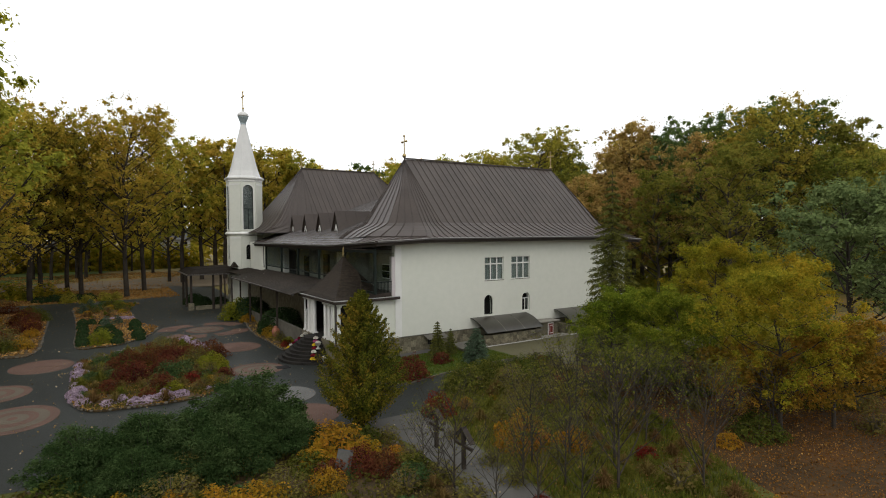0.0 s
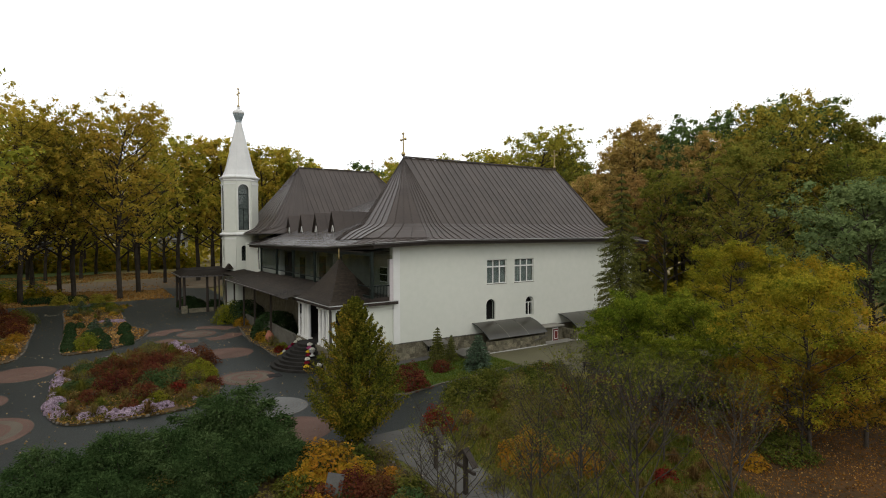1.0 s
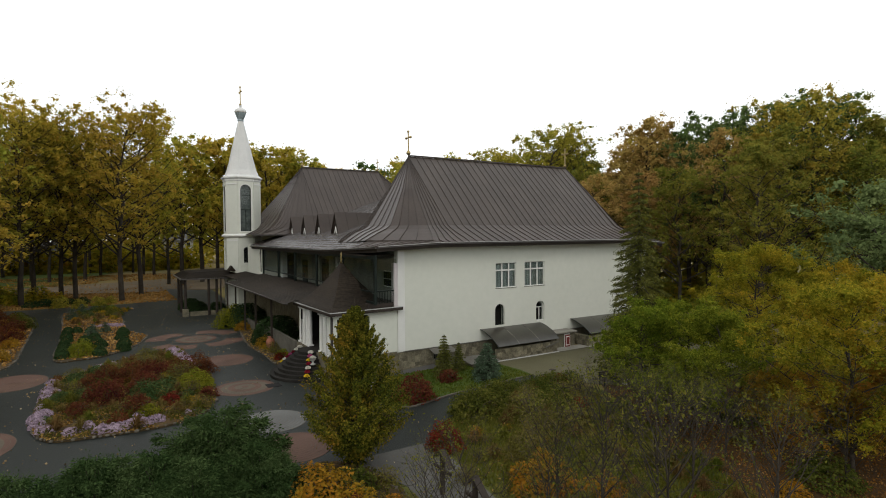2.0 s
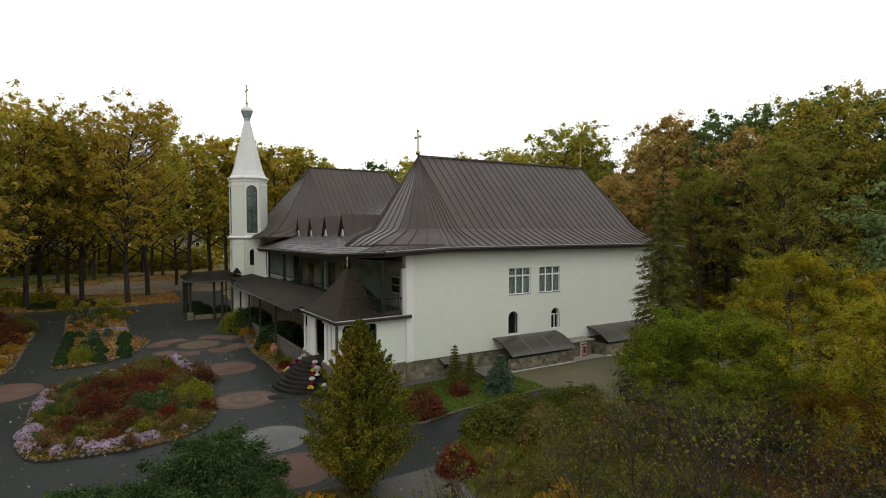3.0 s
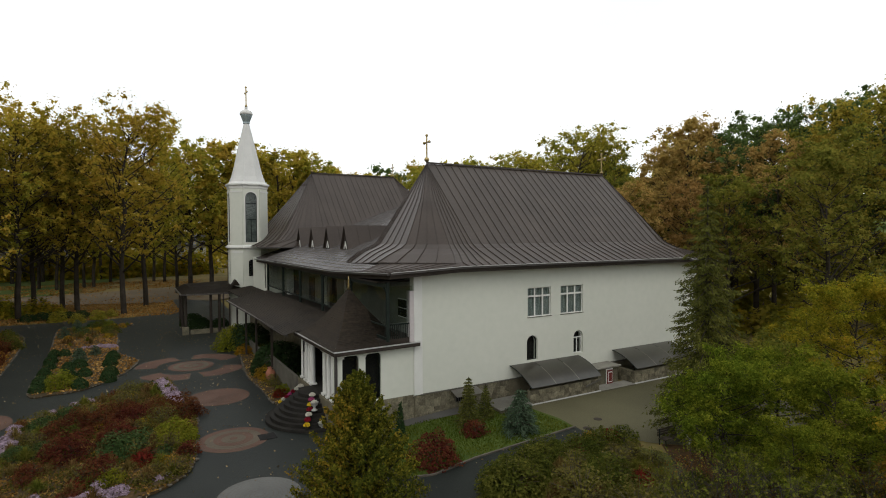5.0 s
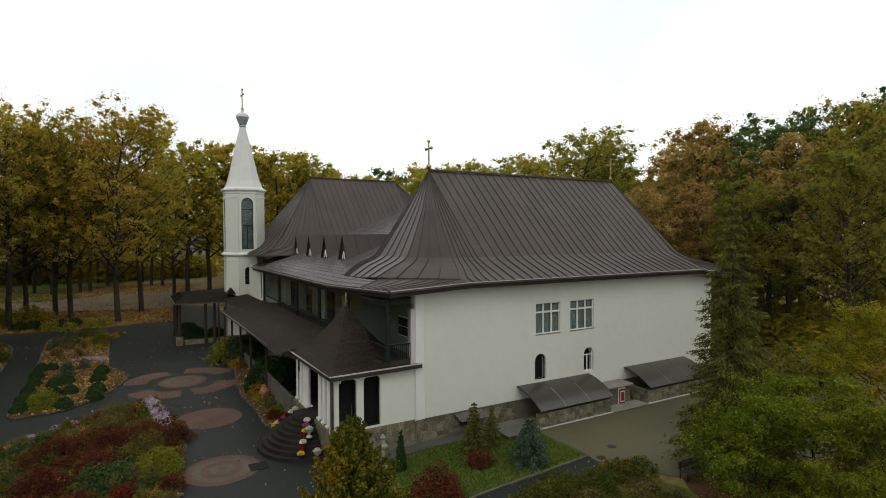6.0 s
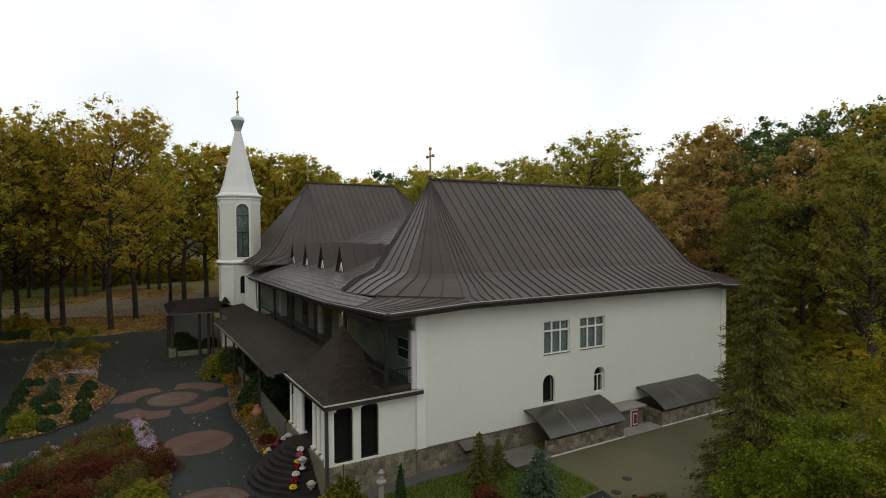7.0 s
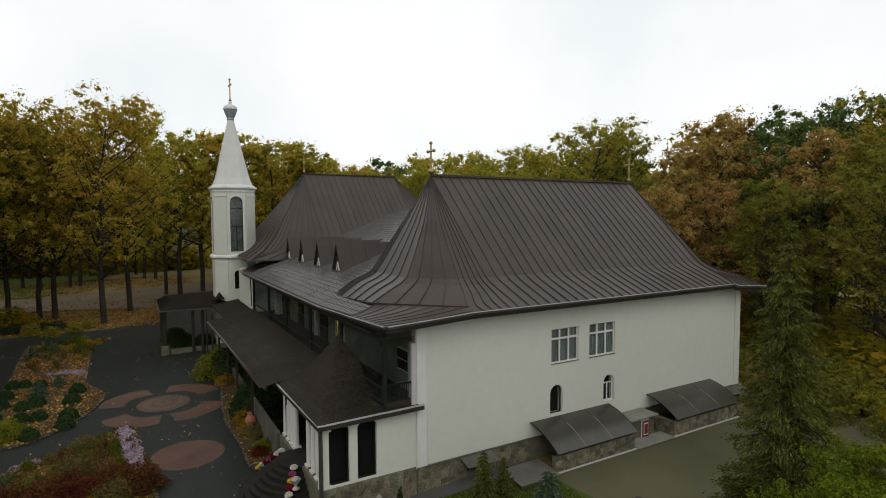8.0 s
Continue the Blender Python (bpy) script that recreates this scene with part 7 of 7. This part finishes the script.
# downpipes
for name, pts in (("downpipe", [(22.55, 86.9, 11.1), (22.7, 87.4, 10.4), (22.75, 87.4, 7.4)]), ("downpipe", [(18.95, 47.8, 6.1), (19.15, 47.9, 5.7), (19.15, 47.9, 0.1)])):
    ob = thing(name, pts[-1][0], pts[-1][1], pts[-1][2], "dark metal rainwater downpipe", "downpipe")
    bm = bmesh.new()
    for a, b in zip(pts, pts[1:]):
        tube(bm, a, b, 0.07, 0.07, 8)
    part("pipe", bm, GUTTER, ob)

# fallen leaves and grass
rng = np.random.default_rng(77)
pts = []
while len(pts) < 2300:
    x, y = rng.uniform(-14, 34), rng.uniform(14, 122)
    if inside(x, y, YARD) and (rng.random() < 0.3 or noise.noise((x * 0.2, y * 0.2, 3)) > 0.05):
        pts.append((x, y, ground_z(x, y) + 0.07))
tagged(new("fallen_leaves", leaf_mesh("fallen_leaves", pts, rng.uniform(0.08, 0.19, len(pts)), DRIVE_LEAF, rng, narrow=0.8)), "yellow and pale fallen leaves on the drive", "leaves", kind="stuff")
pts = []
while len(pts) < 34000:
    x, y = rng.uniform(18, 50), rng.uniform(6, 33)
    if y < 33 - 0.05 * (x - 20) and not inside(x, y, YARD) and (x > 27 + 0.25 * (y - 14) or noise.noise((x * 0.3, y * 0.3, 9)) > 0.1):
        pts.append((x, y, ground_z(x, y) + 0.06))
tagged(new("leaf_litter", leaf_mesh("leaf_litter", pts, rng.uniform(0.05, 0.12, len(pts)), FALLEN, rng, narrow=0.8)), "orange-brown leaf litter under the trees", "leaves", kind="stuff")
pts = []
while len(pts) < 20000:
    x, y = rng.uniform(-20, 40), rng.uniform(70, 185)
    if (inside(x, y, BED_2) or inside(x, y, BED_3) or (123 < y < 158 and x < 15 and (not inside(x, y, PATH_BACK) or rng.random() < 0.15))):
        pts.append((x, y, 0.2 if y < 120 else 0.1))
while len(pts) < 32000:
    x, y = rng.uniform(-46, 34), rng.uniform(150, 212)
    if (not inside(x, y, PATH_BACK) or rng.random() < 0.12) and noise.noise((x * 0.12, y * 0.12, 7)) > -0.2:
        pts.append((x, y, 0.16))
tagged(new("leaf_litter", leaf_mesh("leaf_litter", pts, rng.uniform(0.16, 0.4, len(pts)), WOOD_LITTER, rng, narrow=0.8)), "orange-brown leaf litter under the oaks", "leaves", kind="stuff")


pts = []
while len(pts) < 2600:
    x, y = rng.uniform(18, 36), rng.uniform(12, 38.5)
    if not inside(x, y, YARD) and x > 18.2 and y < 39 - 0.05 * x and not (x > 34.5 and y > 33):
        pts.append((x, y, ground_z(x, y) + 0.14 + 0.2 * rng.random()))
tagged(new("fallen_leaves", leaf_mesh("fallen_leaves", pts, rng.uniform(0.06, 0.13, len(pts)), WOOD_LITTER, rng, narrow=0.7)), "tan fallen leaves caught in rough grass", "leaves", kind="stuff")

# low leaves and dry stalks that cover the soil of the large bed
rng = np.random.default_rng(79)
for region, n, size, material, label in ((BED_1, 9000, 0.17, WOOD_LITTER, "tan fallen leaves between the bed plants"), (BED_1, 9000, 0.15, BED_GREEN, "low olive ground cover in the bed"), (BED_5, 9000, 0.16, BED_GREEN, "low olive ground cover in the bed"), (BED_4, 1300, 0.16, WOOD_LITTER, "orange fallen leaves in the narrow bed")):
    rim = smooth_loop(region)
    xs_, ys_, pts = [p[0] for p in rim], [p[1] for p in rim], []
    while len(pts) < n:
        x, y = rng.uniform(min(xs_), max(xs_)), rng.uniform(min(ys_), max(ys_))
        if inside(x, y, rim) and noise.noise((x * 0.6, y * 0.6, n * 0.01 + size * 50)) > -0.25:
            pts.append((x, y, 0.2 + (0.3 * rng.random() if material is BED_GREEN else 0.0)))
    tagged(new("ground_leaves", leaf_mesh("ground_leaves", pts, size * rng.uniform(0.6, 1.5, len(pts)), material, rng, narrow=0.7)), label, "leaves", kind="stuff")


def grass(name, region, count, h, label, seed, z=0.05, material=GRASS_BLADE):
    rng = np.random.default_rng(seed)
    xs_, ys_ = [p[0] for p in region], [p[1] for p in region]
    verts, faces = [], []
    while len(faces) < count:
        x, y = rng.uniform(min(xs_), max(xs_)), rng.uniform(min(ys_), max(ys_))
        if not inside(x, y, region):
            continue
        a, k, hh = rng.random() * 6.283, len(verts), h * rng.uniform(0.5, 1.3)
        g = ground_z(x, y) + z - 0.02
        dx, dy = 0.035 * math.cos(a), 0.035 * math.sin(a)
        verts += [(x - dx, y - dy, g), (x + dx, y + dy, g), (x + rng.normal() * 0.3 * h, y + rng.normal() * 0.3 * h, g + hh)]
        faces.append((k, k + 1, k + 2))
    tagged(new(name, raw_mesh(name, verts, faces, material)), label, "grass", kind="stuff")


grass("lawn_grass", [(20.4, 39.5), (22.0, 38.9), (25.3, 39.3), (29.4, 39.3), (34.2, 39.7), (34.2, 45.2), (26, 46.8), (19.4, 46.8)], 16000, 0.13, "green lawn grass", 1, material=LAWN_BLADE)
grass("rough_grass", [(17.6, 12), (18.7, 24), (19.8, 30.6), (22, 34.6), (30, 36.3), (34, 33), (32, 25), (27, 14), (22, 8)], 26000, 0.35, "rough grass between the shrubs", 2)

# rubble stones of the plinth, laid last
def rubble(parent, u0, u1, z0, z1, to3d, seed, cell=0.62, keep=lambda u, z: True):
    r = random.Random(seed)
    nu, nz = max(1, round((u1 - u0) / cell)), max(1, round((z1 - z0) / cell))
    grid = {}
    for i in range(nu + 1):
        for j in range(nz + 1):
            ju = 0 if i in (0, nu) else r.uniform(-0.42, 0.42)
            jz = 0 if j in (0, nz) else r.uniform(-0.42, 0.42)
            grid[i, j] = (u0 + (u1 - u0) * (i + ju) / nu, z0 + (z1 - z0) * (j + jz) / nz)
    for i in range(nu):
        for j in range(nz):
            q4 = [grid[i, j], grid[i + 1, j], grid[i + 1, j + 1], grid[i, j + 1]]
            cu, cz = sum(p[0] for p in q4) / 4, sum(p[1] for p in q4) / 4
            if not keep(cu, cz):
                continue
            ring = []
            for k in range(4):
                a, b = q4[k], q4[(k + 1) % 4]
                for f in (0.12, 0.88):
                    ring.append((a[0] + (b[0] - a[0]) * f, a[1] + (b[1] - a[1]) * f))
            out = [(cu + (u - cu) * 0.985, cz + (z - cz) * 0.985) for u, z in ring]
            top = [(cu + (u - cu) * 0.87, cz + (z - cz) * 0.87) for u, z in ring]
            d = r.uniform(0.012, 0.04)
            verts = [to3d(u, z, 0.0) for u, z in out] + [to3d(u, z, -d + r.uniform(-0.012, 0.012)) for u, z in top]
            faces = [(k, (k + 1) % 8, 8 + (k + 1) % 8, 8 + k) for k in range(8)] + [tuple(range(8, 16))]
            piece("stone", raw_mesh("stone", verts, faces, STONE), parent)


plinth = [o for o in church.children if o.name.startswith("plinth")][0]
rubble(plinth, 25.5, 34.7, 0.1, 2.03, lambda u, z, d: (u, 47.9 + d, z), 1, 0.44)
rubble(plinth, 42.7, 44.4, 0.45, 2.03, lambda u, z, d: (u, 47.9 + d, z), 2)
rubble(plinth, 55.8, 60.1, 0.45, 2.03, lambda u, z, d: (u, 47.9 + d, z), 3)
rubble(plinth, 19.08, 25.45, 0.02, 2.13, lambda u, z, d: (u, 48.0 + d, z), 4, 0.44)

for i, (low, x0, x1, yw, zt) in enumerate(LOW_WALLS):
    rubble(low, x0 + 0.03, x1 - 0.03, 0.45, zt, lambda u, z, d: (u, yw + d, z), 20 + i, 0.46)
    if x0 > 45:
        rubble(low, yw + 0.03, 47.8, 0.45, zt, lambda u, z, d: (x0 + d, u, z), 30 + i, 0.55)
